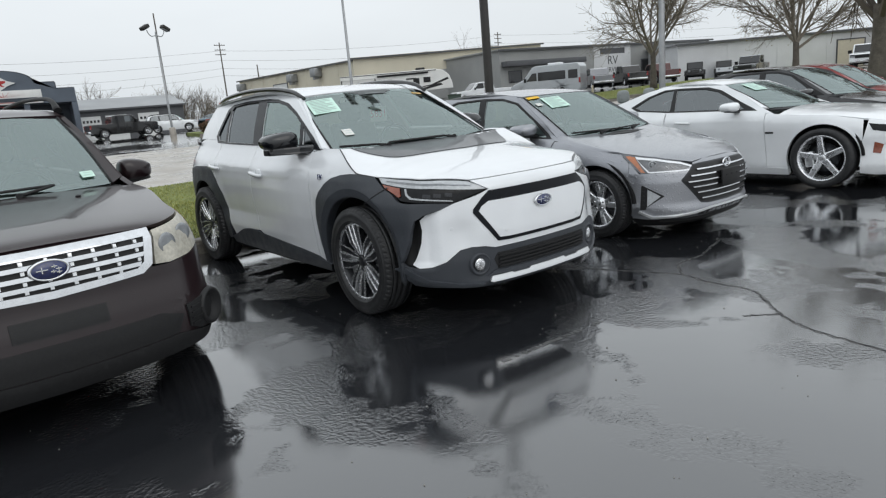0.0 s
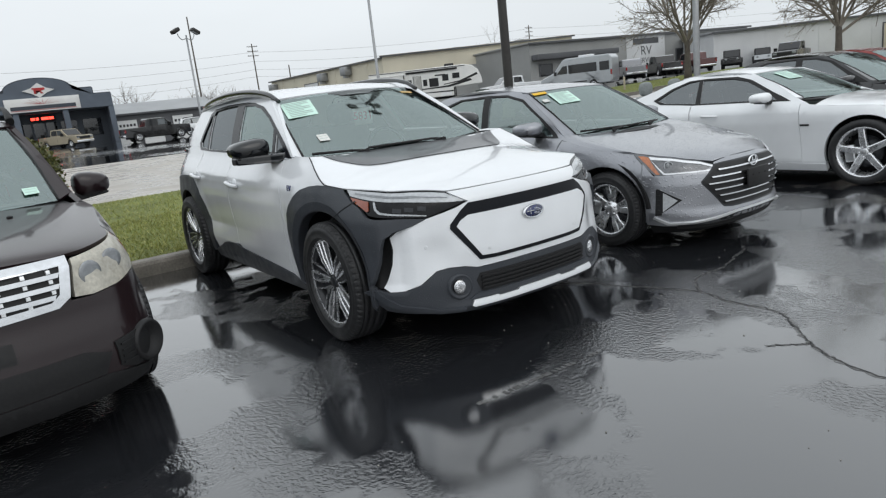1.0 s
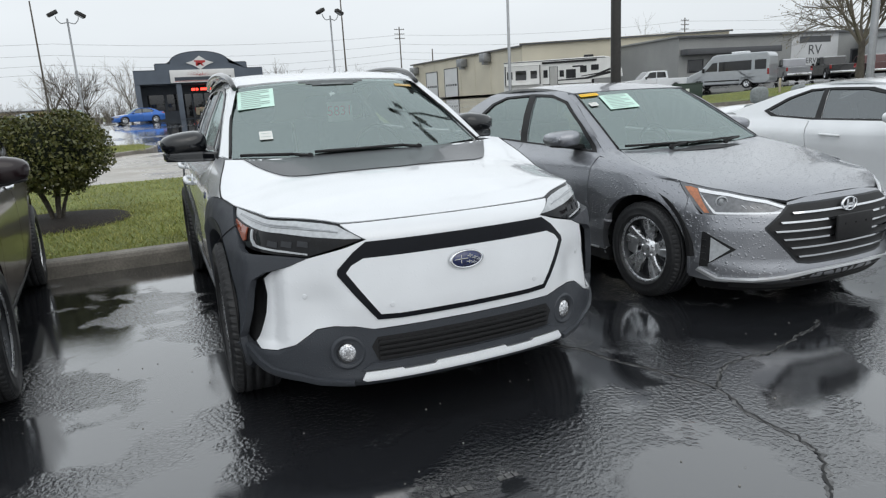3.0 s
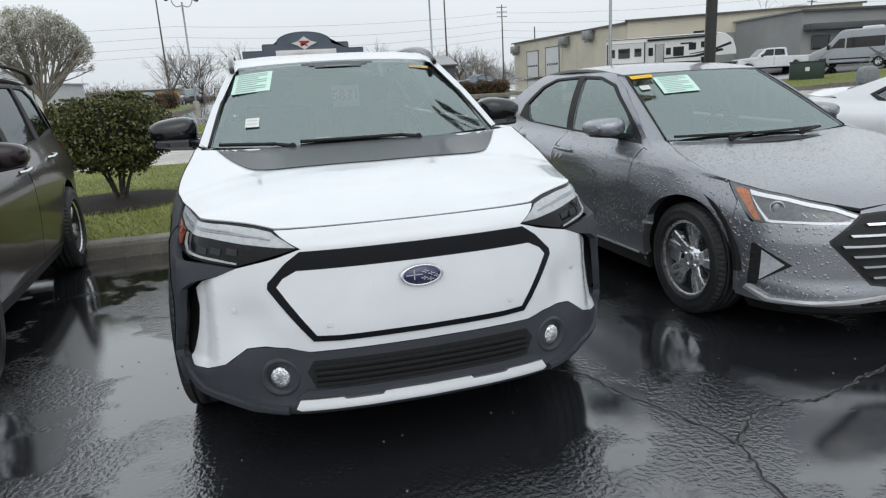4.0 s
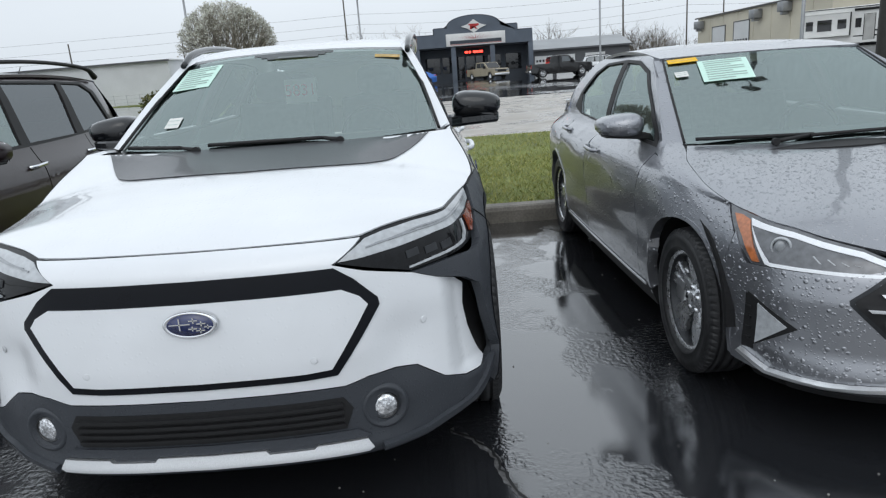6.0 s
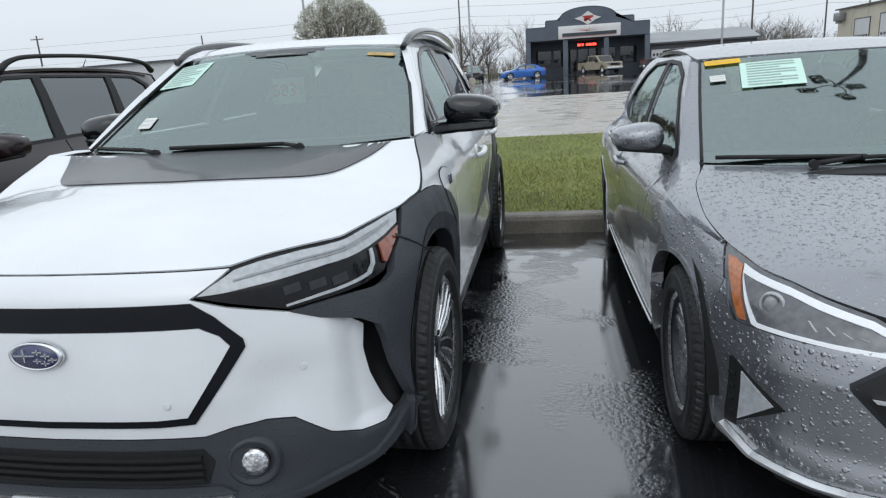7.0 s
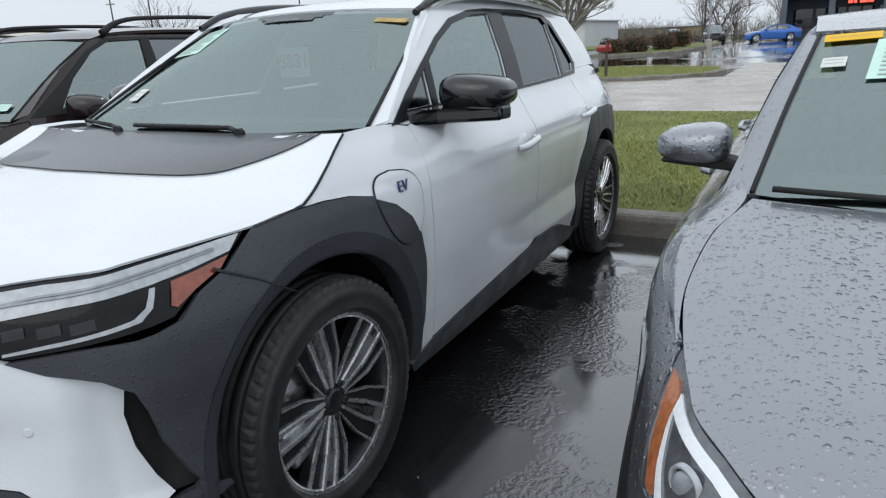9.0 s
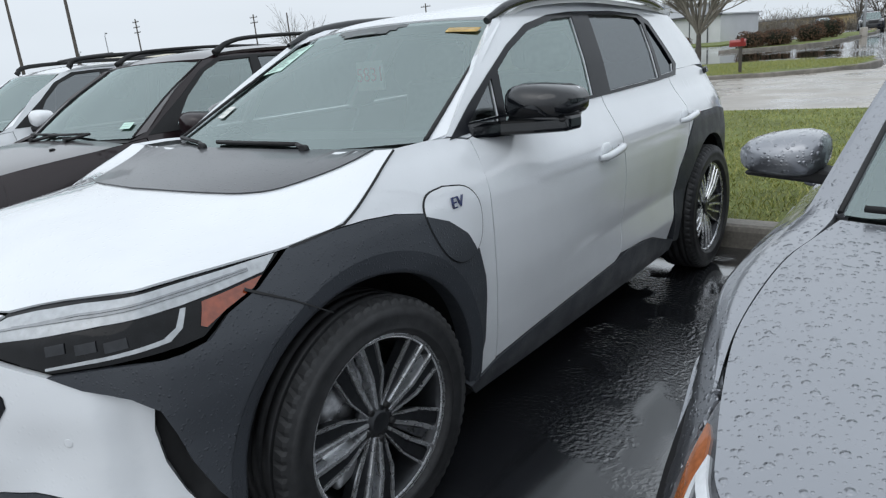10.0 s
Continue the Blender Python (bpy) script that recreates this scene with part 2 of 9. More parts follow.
class Shell:
    """The skin of a car round its sides: a half outline in plan, from nose to tail, and upright profiles of inset (z, inset) at stations along it."""

    def __init__(self, plan, stations, relief=None):
        pts = smooth_list(plan, 10)
        self.p = np.array(pts)
        d = np.linalg.norm(np.diff(self.p, axis=0), axis=1)
        self.s = np.concatenate([[0], np.cumsum(d)])
        t = np.gradient(self.p, axis=0)
        t /= np.linalg.norm(t, axis=1)[:, None]
        self.n = np.stack([t[:, 1], -t[:, 0]], 1)
        self.relief = relief
        self.keys, self.tables = [], []
        zz = np.linspace(0.0, 2.6, 1041)
        for (axis, value), prof in stations:
            self.keys.append(self.sx(value) if axis == "x" else self.sy(value))
            line = np.interp(zz, [q[0] for q in prof], [q[1] for q in prof])
            bell = np.exp(-.5 * (np.arange(-12, 13) / 4.0) ** 2)
            self.tables.append(np.convolve(np.pad(line, 12, mode="edge"), bell / bell.sum(), "valid"))
        self.zz = zz

    def sx(self, x):
        k = int(np.argmax(self.p[:, 0]))
        return math.copysign(float(np.interp(abs(x), self.p[:k, 0], self.s[:k])), x)

    def sy(self, y):
        return float(np.interp(y, self.p[:, 1], self.s))

    def inset(self, s, z):
        s = abs(s)
        j = int(np.searchsorted(self.keys, s))
        if j == 0 or j == len(self.keys):
            tab = self.tables[min(j, len(self.keys) - 1)] if j else self.tables[0]
            d = float(np.interp(z, self.zz, tab))
        else:
            f = (s - self.keys[j - 1]) / (self.keys[j] - self.keys[j - 1])
            f = f * f * (3 - 2 * f)
            d = float(np.interp(z, self.zz, self.tables[j - 1])) * (1 - f) + float(np.interp(z, self.zz, self.tables[j])) * f
        return d

    def at(self, s, z, out=0.0):
        a = abs(s)
        x, y = float(np.interp(a, self.s, self.p[:, 0])), float(np.interp(a, self.s, self.p[:, 1]))
        nx, ny = float(np.interp(a, self.s, self.n[:, 0])), float(np.interp(a, self.s, self.n[:, 1]))
        d = self.inset(s, z) - out
        if self.relief:
            d += self.relief(x, y, z)
        x, y = max(x - nx * d, 0.0), y - ny * d
        return Vector((math.copysign(x, s) if s else x, y, z))

    def X(self, *pts):
        return [(self.sx(x), z) for x, z in pts]

    def Y(self, *pts):
        return [(self.sy(y), z) for y, z in pts]


def wrap(shell, outline, holes=(), out=0.0, depth=0.02, step=0.06, flip=False, zstep=0.0):
    """A panel laid on a shell: outline and holes in (s, z)."""
    bm = bmesh.new()
    lay, flag = bm.verts.layers.float_vector.new("nrm"), bm.faces.layers.int.new("skin")
    edges = []
    for loop in (outline, *holes):
        dense = []
        for i, a in enumerate(loop):
            b = loop[(i + 1) % len(loop)]
            n = max(1, int(math.hypot(b[0] - a[0], b[1] - a[1]) / step))
            dense += [(a[0] + (b[0] - a[0]) * k / n, a[1] + (b[1] - a[1]) * k / n) for k in range(n)]
        vs = [bm.verts.new((s, z, 0)) for s, z in dense]
        edges += [bm.edges.new((vs[i], vs[(i + 1) % len(vs)])) for i in range(len(vs))]
    bmesh.ops.triangle_fill(bm, edges=edges, use_beauty=True)
    for axis in (0, 1):
        lo, hi = min(v.co[axis] for v in bm.verts), max(v.co[axis] for v in bm.verts)
        n = int((hi - lo) / (zstep if axis and zstep else step))
        no = Vector((1, 0, 0)) if axis == 0 else Vector((0, 1, 0))
        for k in range(1, n + 1):
            c = no * (lo + (hi - lo) * k / (n + 1))
            bmesh.ops.bisect_plane(bm, geom=bm.verts[:] + bm.edges[:] + bm.faces[:], dist=1e-5, plane_co=c, plane_no=no)
    for v in bm.verts:
        s, z = v.co[0], v.co[1]
        if flip:
            s = -s
        v.co = shell.at(s, z, out)
        e = .006
        if abs(s) < .004:
            du = Vector((1, 0, 0))
        else:
            du = shell.at(s + e, z, out) - shell.at(s - e, z, out)
        v[lay] = du.cross(shell.at(s, z + e, out) - shell.at(s, z - e, out)).normalized()
    for f in bm.faces:
        f[flag] = 1
    bm.normal_update()
    tot = Vector()
    for f in bm.faces:
        c = f.calc_center_median()
        tot += Vector((f.normal.dot(Vector((c.x, (c.y - 2.2) * 0.6, 0.05))) * f.calc_area(), 0, 0))
    if tot.x < 0:
        bmesh.ops.reverse_faces(bm, faces=bm.faces[:])
    bm.normal_update()
    for f in bm.faces:
        f.smooth = True
    agree = sum(f.normal.dot(f.verts[0][lay]) * f.calc_area() for f in bm.faces)
    if agree < 0:
        for v in bm.verts:
            v[lay] = -v[lay]
    if depth:
        skin = set(bm.faces)
        flange(bm, depth)
        for f in bm.faces:
            if f not in skin:
                f[flag] = 0
    bm.normal_update()
    return bm


def loft(rows, per=5, across=5, up=(0, 0, 1), depth=0.02, mirror=True):
    """A smooth skin through rows of points; each row runs from the middle line outwards and is mirrored."""
    full = []
    for r in rows:
        half = [tuple(p) for p in r]
        if mirror:
            half = [(-x, y, z) for x, y, z in reversed(half) if x > 1e-6] + half
        full.append(smooth_list(half, across))
    cols = [smooth_list([row[i] for row in full], per) for i in range(len(full[0]))]
    bm = bmesh.new()
    grid = [[bm.verts.new(c[j]) for c in cols] for j in range(len(cols[0]))]
    for j in range(len(grid) - 1):
        for i in range(len(grid[0]) - 1):
            bm.faces.new((grid[j][i], grid[j][i + 1], grid[j + 1][i + 1], grid[j + 1][i]))
    bm.normal_update()
    if sum(f.normal.dot(Vector(up)) * f.calc_area() for f in bm.faces) < 0:
        bmesh.ops.reverse_faces(bm, faces=bm.faces[:])
    if depth:
        return flange(bm, depth)
    for f in bm.faces:
        f.smooth = True
    return bm


def flat_patch(bm_rows_fn, u0, u1, v0, v1, nu, nv, up=(0, 0, 1), depth=0.002):
    """A patch of a surface fn(u, v) between limits."""
    bm = bmesh.new()
    grid = [[bm.verts.new(bm_rows_fn(u0 + (u1 - u0) * i / nu, v0 + (v1 - v0) * j / nv)) for i in range(nu + 1)] for j in range(nv + 1)]
    for j in range(nv):
        for i in range(nu):
            bm.faces.new((grid[j][i], grid[j][i + 1], grid[j + 1][i + 1], grid[j + 1][i]))
    bm.normal_update()
    if sum(f.normal.dot(Vector(up)) for f in bm.faces) < 0:
        bmesh.ops.reverse_faces(bm, faces=bm.faces[:])
    return flange(bm, depth)


def box(x0, x1, y0, y1, z0, z1, bevel=0.0, bm=None, m=None, seg=2):
    bm2 = bmesh.new()
    r = bmesh.ops.create_cube(bm2, size=1.0)
    for v in r["verts"]:
        v.co = Vector(((x0 + x1) / 2 + v.co.x * (x1 - x0), (y0 + y1) / 2 + v.co.y * (y1 - y0), (z0 + z1) / 2 + v.co.z * (z1 - z0)))
    if bevel:
        bmesh.ops.bevel(bm2, geom=bm2.edges[:], offset=bevel, segments=seg, affect="EDGES", profile=0.5)
        for f in bm2.faces:
            f.smooth = seg > 1
    if m:
        bm2.transform(m)
    if bm is None:
        return bm2
    tmp = bpy.data.meshes.new("t")
    bm2.to_mesh(tmp)
    bm2.free()
    bm.from_mesh(tmp)
    bpy.data.meshes.remove(tmp)
    return bm


def join(bms):
    out = bmesh.new()
    for b in bms:
        tmp = bpy.data.meshes.new("t")
        b.to_mesh(tmp)
        b.free()
        out.from_mesh(tmp)
        bpy.data.meshes.remove(tmp)
    return out


def prism(outline, axis, lo, hi, bevel=0.0):
    """Extrudes a closed outline along an axis. x: outline is (y, z); y: (x, z); z: (x, y)."""
    put = {"x": lambda a, b, c: (c, a, b), "y": lambda a, b, c: (a, c, b), "z": lambda a, b, c: (a, b, c)}[axis]
    bm = bmesh.new()
    v0 = [bm.verts.new(put(a, b, lo)) for a, b in outline]
    v1 = [bm.verts.new(put(a, b, hi)) for a, b in outline]
    n = len(outline)
    side = [bm.faces.new((v0[i], v0[(i + 1) % n], v1[(i + 1) % n], v1[i])) for i in range(n)]
    caps = [bm.faces.new(v0[::-1]), bm.faces.new(v1)]
    bmesh.ops.triangulate(bm, faces=caps, ngon_method="EAR_CLIP")
    bmesh.ops.recalc_face_normals(bm, faces=bm.faces[:])
    if bevel:
        sharp = [e for e in bm.edges if len(e.link_faces) == 2 and e.calc_face_angle() > 0.6]
        bmesh.ops.bevel(bm, geom=sharp, offset=bevel, segments=2, affect="EDGES", profile=0.5)
    return bm


def lathe(profile, n=48, axis="x", m=None, smooth=True):
    """Turns a profile of (along, radius) round an axis."""
    bm = bmesh.new()
    rings = []
    for a, r in profile:
        ring = []
        for k in range(n):
            c, s = math.cos(2 * math.pi * k / n) * r, math.sin(2 * math.pi * k / n) * r
            ring.append(bm.verts.new({"x": (a, c, s), "y": (c, a, s), "z": (c, s, a)}[axis]))
        rings.append(ring)
    for p, q in zip(rings, rings[1:]):
        for k in range(n):
            bm.faces.new((p[k], p[(k + 1) % n], q[(k + 1) % n], q[k]))
    bmesh.ops.remove_doubles(bm, verts=bm.verts[:], dist=1e-6)
    bmesh.ops.recalc_face_normals(bm, faces=bm.faces[:])
    for f in bm.faces:
        f.smooth = smooth and len(f.verts) < 6
    if m:
        bm.transform(m)
    return bm


def tube(pts, r, n=8, caps=True, per=4):
    """A round bar along points; r may be one radius or one for each point."""
    rs = r if isinstance(r, (list, tuple)) else [r] * len(pts)
    if per > 1 and len(pts) > 2:
        line = smooth_list([(*p, q) for p, q in zip(pts, rs)], per)
    else:
        line = [np.array((*p, q), float) for p, q in zip(pts, rs)]
    bm = bmesh.new()
    rings = []
    side = None
    for i, p in enumerate(line):
        a, b = line[max(i - 1, 0)], line[min(i + 1, len(line) - 1)]
        d = Vector(b[:3] - a[:3]).normalized()
        if side is None:
            side = d.orthogonal().normalized()
        side = (side - d * side.dot(d)).normalized()
        other = d.cross(side)
        rings.append([bm.verts.new(Vector(p[:3]) + (side * math.cos(2 * math.pi * k / n) + other * math.sin(2 * math.pi * k / n)) * max(p[3], 1e-4)) for k in range(n)])
    for p, q in zip(rings, rings[1:]):
        for k in range(n):
            f = bm.faces.new((p[k], p[(k + 1) % n], q[(k + 1) % n], q[k]))
            f.smooth = True
    if caps:
        bm.faces.new(rings[0][::-1])
        bm.faces.new(rings[-1])
    return bm


def blob(cx, cy, cz, rx, ry, rz, power=2.0, seg=24, rings=14, m=None):
    """A rounded body; power above 2 makes it boxier."""
    bm = bmesh.new()
    bmesh.ops.create_uvsphere(bm, u_segments=seg, v_segments=rings, radius=1.0)
    for v in bm.verts:
        q = [abs(c) ** (2 / power) * (1 if c >= 0 else -1) for c in v.co]
        v.co = Vector((cx + q[0] * rx, cy + q[1] * ry, cz + q[2] * rz))
    for f in bm.faces:
        f.smooth = True
    if m:
        bm.transform(m)
    return bm


def letters(name, text, size, mat, parent, m, depth=0.002, label=""):
    cu = bpy.data.curves.new(name, "FONT")
    cu.body, cu.size, cu.extrude, cu.align_x, cu.align_y = text, size, depth, "CENTER", "CENTER"
    cu.materials.append(mat)
    tmp = new(name, cu)
    me = bpy.data.meshes.new_from_object(tmp.evaluated_get(bpy.context.evaluated_depsgraph_get()))
    bpy.data.objects.remove(tmp)
    ob = new(name, me)
    if not me.materials:
        me.materials.append(mat)
    ob.parent = parent
    ob.matrix_local = m
    return tagged(ob, label)


# ---------- ground ----------
def rise(x, y):
    """The lie of the land: level round the cars, climbing gently beyond the road."""
    a = min(max((y - 26) / 46, 0), 1)
    b = min(max((x - 18) / 40, 0), 1)
    return .62 * a * a * (3 - 2 * a) + 1.0 * b * b * (3 - 2 * b)


def sheet(xs, ys, lift=0.0, thick=0.0):
    bm = bmesh.new()
    g = [[bm.verts.new((x, y, rise(x, y) + lift)) for x in xs] for y in ys]
    for j in range(len(ys) - 1):
        for i in range(len(xs) - 1):
            bm.faces.new((g[j][i], g[j][i + 1], g[j + 1][i + 1], g[j + 1][i])).smooth = True
    bm.normal_update()
    if thick:
        rim = [e for e in bm.edges if e.is_boundary]
        for e in rim:
            e.smooth = False
        got = bmesh.ops.extrude_edge_only(bm, edges=rim)
        for v in got["geom"]:
            if isinstance(v, bmesh.types.BMVert):
                v.co.z -= thick
    return bm


def steps(a, b, n):
    return [a + (b - a) * i / n for i in range(n + 1)]


def wet_asphalt(name, wet=0.60, scale=0.9):
    """Sealed black asphalt with standing water: mirror-smooth pools between rougher, damp grain."""
    m = bpy.data.materials.new(name)
    m.use_nodes = True
    n, l = m.node_tree.nodes, m.node_tree.links
    b = n["Principled BSDF"]
    co = n.new("ShaderNodeTexCoord")
    big, mid, fine = (n.new("ShaderNodeTexNoise") for _ in range(3))
    for t, s, d in ((big, scale, 4.0), (mid, 6.0, 6.0), (fine, 160.0, 4.0)):
        t.inputs["Scale"].default_value, t.inputs["Detail"].default_value = s, d
        l.new(co.outputs["Object"], t.inputs["Vector"])
    add = n.new("ShaderNodeMath")
    add.operation = "MULTIPLY_ADD"
    add.inputs[1].default_value = 0.22
    l.new(mid.outputs["Fac"], add.inputs[0])
    l.new(big.outputs["Fac"], add.inputs[2])
    pool = n.new("ShaderNodeMapRange")
    pool.interpolation_type = "SMOOTHSTEP"
    pool.inputs["From Min"].default_value, pool.inputs["From Max"].default_value = wet, wet + 0.07
    l.new(add.outputs["Value"], pool.inputs["Value"])
    rough = n.new("ShaderNodeMapRange")
    rough.inputs["To Min"].default_value, rough.inputs["To Max"].default_value = 0.006, 0.05
    l.new(pool.outputs["Result"], rough.inputs["Value"])
    # broad patches where the film of water is thin and the reflection soft
    thin, soft, total = n.new("ShaderNodeTexNoise"), n.new("ShaderNodeMapRange"), n.new("ShaderNodeMath")
    thin.inputs["Scale"].default_value, thin.inputs["Detail"].default_value = scale * 0.8, 5.0
    thin.inputs["Distortion"].default_value = 0.6
    soft.inputs["From Min"].default_value, soft.inputs["From Max"].default_value = 0.44, 0.62
    soft.inputs["To Min"].default_value, soft.inputs["To Max"].default_value = 0.0, 0.014
    l.new(co.outputs["Object"], thin.inputs["Vector"])
    l.new(thin.outputs["Fac"], soft.inputs["Value"])
    l.new(rough.outputs["Result"], total.inputs[0])
    l.new(soft.outputs["Result"], total.inputs[1])
    l.new(total.outputs["Value"], b.inputs["Roughness"])
    colr = n.new("ShaderNodeValToRGB")
    colr.color_ramp.elements[0].color, colr.color_ramp.elements[1].color = (0.009, 0.0098, 0.012, 1), (0.026, 0.0275, 0.031, 1)
    l.new(fine.outputs["Fac"], colr.inputs["Fac"])
    l.new(colr.outputs["Color"], b.inputs["Base Color"])
    b.inputs["Specular IOR Level"].default_value = 0.5
    b.inputs["IOR"].default_value = 1.95
    b.inputs["Coat Weight"].default_value, b.inputs["Coat IOR"].default_value = 1.0, 1.5
    l.new(b.inputs["Roughness"].links[0].from_socket, b.inputs["Coat Roughness"])
    # pebbled film of water where the seal coat shows through
    peb = n.new("ShaderNodeTexNoise")
    peb.inputs["Scale"].default_value, peb.inputs["Detail"].default_value = 46.0, 3.0
    l.new(co.outputs["Object"], peb.inputs["Vector"])
    bs = n.new("ShaderNodeMath")
    bs.operation = "MULTIPLY"
    bs.inputs[1].default_value = 0.5
    l.new(pool.outputs["Result"], bs.inputs[0])
    bp = n.new("ShaderNodeBump")
    bp.inputs["Distance"].default_value = 0.011
    l.new(bs.outputs["Value"], bp.inputs["Strength"])
    l.new(peb.outputs["Fac"], bp.inputs["Height"])
    slow = n.new("ShaderNodeTexNoise")
    slow.inputs["Scale"].default_value, slow.inputs["Detail"].default_value = 2.2, 3.0
    l.new(co.outputs["Object"], slow.inputs["Vector"])
    bp2 = n.new("ShaderNodeBump")
    bp2.inputs["Strength"].default_value, bp2.inputs["Distance"].default_value = 0.05, 0.03
    l.new(slow.outputs["Fac"], bp2.inputs["Height"])
    l.new(bp.outputs["Normal"], bp2.inputs["Normal"])
    # the grain of the seal coat, felt through the film
    bp3 = n.new("ShaderNodeBump")
    bp3.inputs["Strength"].default_value, bp3.inputs["Distance"].default_value = 0.10, 0.002
    l.new(fine.outputs["Fac"], bp3.inputs["Height"])
    l.new(bp2.outputs["Normal"], bp3.inputs["Normal"])
    l.new(bp3.outputs["Normal"], b.inputs["Normal"])
    l.new(bp3.outputs["Normal"], b.inputs["Coat Normal"])
    return m


ASPHALT = wet_asphalt("wet_black_asphalt", 0.605, 1.3)
ASPHALTFAR = wet_asphalt("wet_asphalt_far", 0.62, 0.12)
CONCRETE = material("wet_concrete", (0.36, 0.33, 0.29), 0.35, blotch=(0.6, 0.15), grain=(30, 0.1), bump=[("noise", 60, 0.15, 0.003)], rough_var=(0.8, 0.15, 0.5))
KERBSTONE = material("weathered_kerb", (0.20, 0.183, 0.158), 0.6, blotch=(4, 0.3), grain=(50, 0.2), bump=[("noise", 70, 0.4, 0.004)])
SOIL = material("wet_lawn_soil", (0.14, 0.165, 0.045), 0.9, blotch=(1.5, 0.3), grain=(25, 0.35), bump=[("noise", 40, 0.6, 0.01)])
FIELD = material("far_field", (0.11, 0.115, 0.05), 0.9, blotch=(0.02, 0.3), grain=(0.4, 0.3))
XS = [-1500, -600, -250, -120] + steps(-80, 80, 32) + [95, 120, 160, 250, 600, 1500]
YS = [-1500, -500, -150, -60, -20, 0, 15] + steps(22, 90, 17) + [105, 130, 180, 300, 700, 2000]
solid("ground", sheet(XS, YS, -.02), ASPHALTFAR, "dark wet asphalt and open ground to the horizon", "ground", "structure")
solid("lot_pavement", sheet(steps(-30, 30, 6), [-25, -12, -5, 0, 4.30], 0.0, .05), ASPHALT, "wet black sealed asphalt car lot with puddles", "pavement", "structure")
solid("lawn_strip", sheet(steps(-40, 40, 8), [4.36, 6, 9, 11.3, 11.6], .13, .2), SOIL, "short green verge grass between kerb and road", "lawn", "structure")
solid("road", sheet(steps(-90, 90, 18), steps(11.6, 24, 4), -.004, .05), CONCRETE, "pale wet concrete road", "road", "structure")


# ---------- wheels ----------
TYRE_CACHE = {}


def tyre_mesh(r, rim, w, tread=True):
    key = ("tyre", r, rim, w)
    if key not in TYRE_CACHE:
        h = w / 2
        prof = [(-h * .82, rim), (-h * .98, rim + .02), (-h * 1.04, (r + rim) / 2), (-h * .99, r - .03), (-h * .88, r - .008)]
        if tread:
            # rim protector, sidewall steps and a shoulder ridge
            e = (r - rim)
            prof = [(-h * .82, rim), (-h * .97, rim + .008), (-h * 1.05, rim + .016), (-h * 1.05, rim + .021), (-h * 1.02, rim + .025), (-h * 1.06, rim + e * .50), (-h * 1.045, rim + e * .70), (-h * 1.03, rim + e * .705), (-h * 1.0, r - .022), (-h * .96, r - .014), (-h * .90, r - .006)]
        marks = (-.62, -.2, .2, .62) if tread else ()
        for g in marks:
            prof += [(h * g - .006, r), (h * g - .005, r - .009), (h * g + .005, r - .009), (h * g + .006, r)]
        if tread:
            prof += [(-a, q) for a, q in reversed(prof[:11])]
        else:
            prof += [(h * .88, r - .008), (h * .99, r - .03), (h * 1.04, (r + rim) / 2), (h * .98, rim + .02), (h * .82, rim)]
        bm = lathe(prof, 192 if tread else 32)
        if tread:
            # shoulder blocks: every second segment of the outer rings is cut back
            for v in bm.verts:
                k = int(round(math.atan2(v.co.z, v.co.y) / (2 * math.pi) * 192)) % 3 == 0
                rr = math.hypot(v.co.y, v.co.z)
                if k and rr > r - .024 and abs(v.co.x) > h * .70:
                    f = (rr - .006) / rr
                    v.co.y, v.co.z = v.co.y * f, v.co.z * f
            for fc in bm.faces:
                c = fc.calc_center_median()
                fc.smooth = math.hypot(c.y, c.z) < r - .020 or abs(c.x) < h * .55
        TYRE_CACHE[key] = finish(bm, "tyre", RUBBER)
    return TYRE_CACHE[key]


def mesh_part(name, me, parent, label=""):
    ob = new(name, me)
    ob.parent = parent
    return tagged(ob, label)


def spoke(a0, a1, r0, r1, w0, w1, x0, x1, thick, twist=0.0):
    """One spoke between radii, in the wheel's plane, at the angle a (degrees)."""
    bm = bmesh.new()
    vs = []
    for a, r, w, x in ((a0, r0, w0, x0), (a0 * .5 + a1 * .5, (r0 + r1) / 2, (w0 + w1) / 2, (x0 + x1) / 2 + .006), (a1, r1, w1, x1)):
        d, t = Vector((0, math.cos(radians(a)), math.sin(radians(a)))), Vector((0, -math.sin(radians(a)), math.cos(radians(a))))
        ring = []
        for u, k in ((-1, 0), (-.7, 1), (.7, 1), (1, 0), (1, -1), (-1, -1)):
            ring.append(bm.verts.new(d * r + t * (u * w / 2) + Vector((x + (0 if k == 1 else -.006 if k == 0 else -thick), 0, 0))))
        vs.append(ring)
    for p, q in zip(vs, vs[1:]):
        for k in range(6):
            bm.faces.new((p[k], p[(k + 1) % 6], q[(k + 1) % 6], q[k]))
    bm.faces.new(vs[0])
    bm.faces.new(vs[-1])
    bmesh.ops.recalc_face_normals(bm, faces=bm.faces[:])
    return bm


SPOKE_CACHE = {}


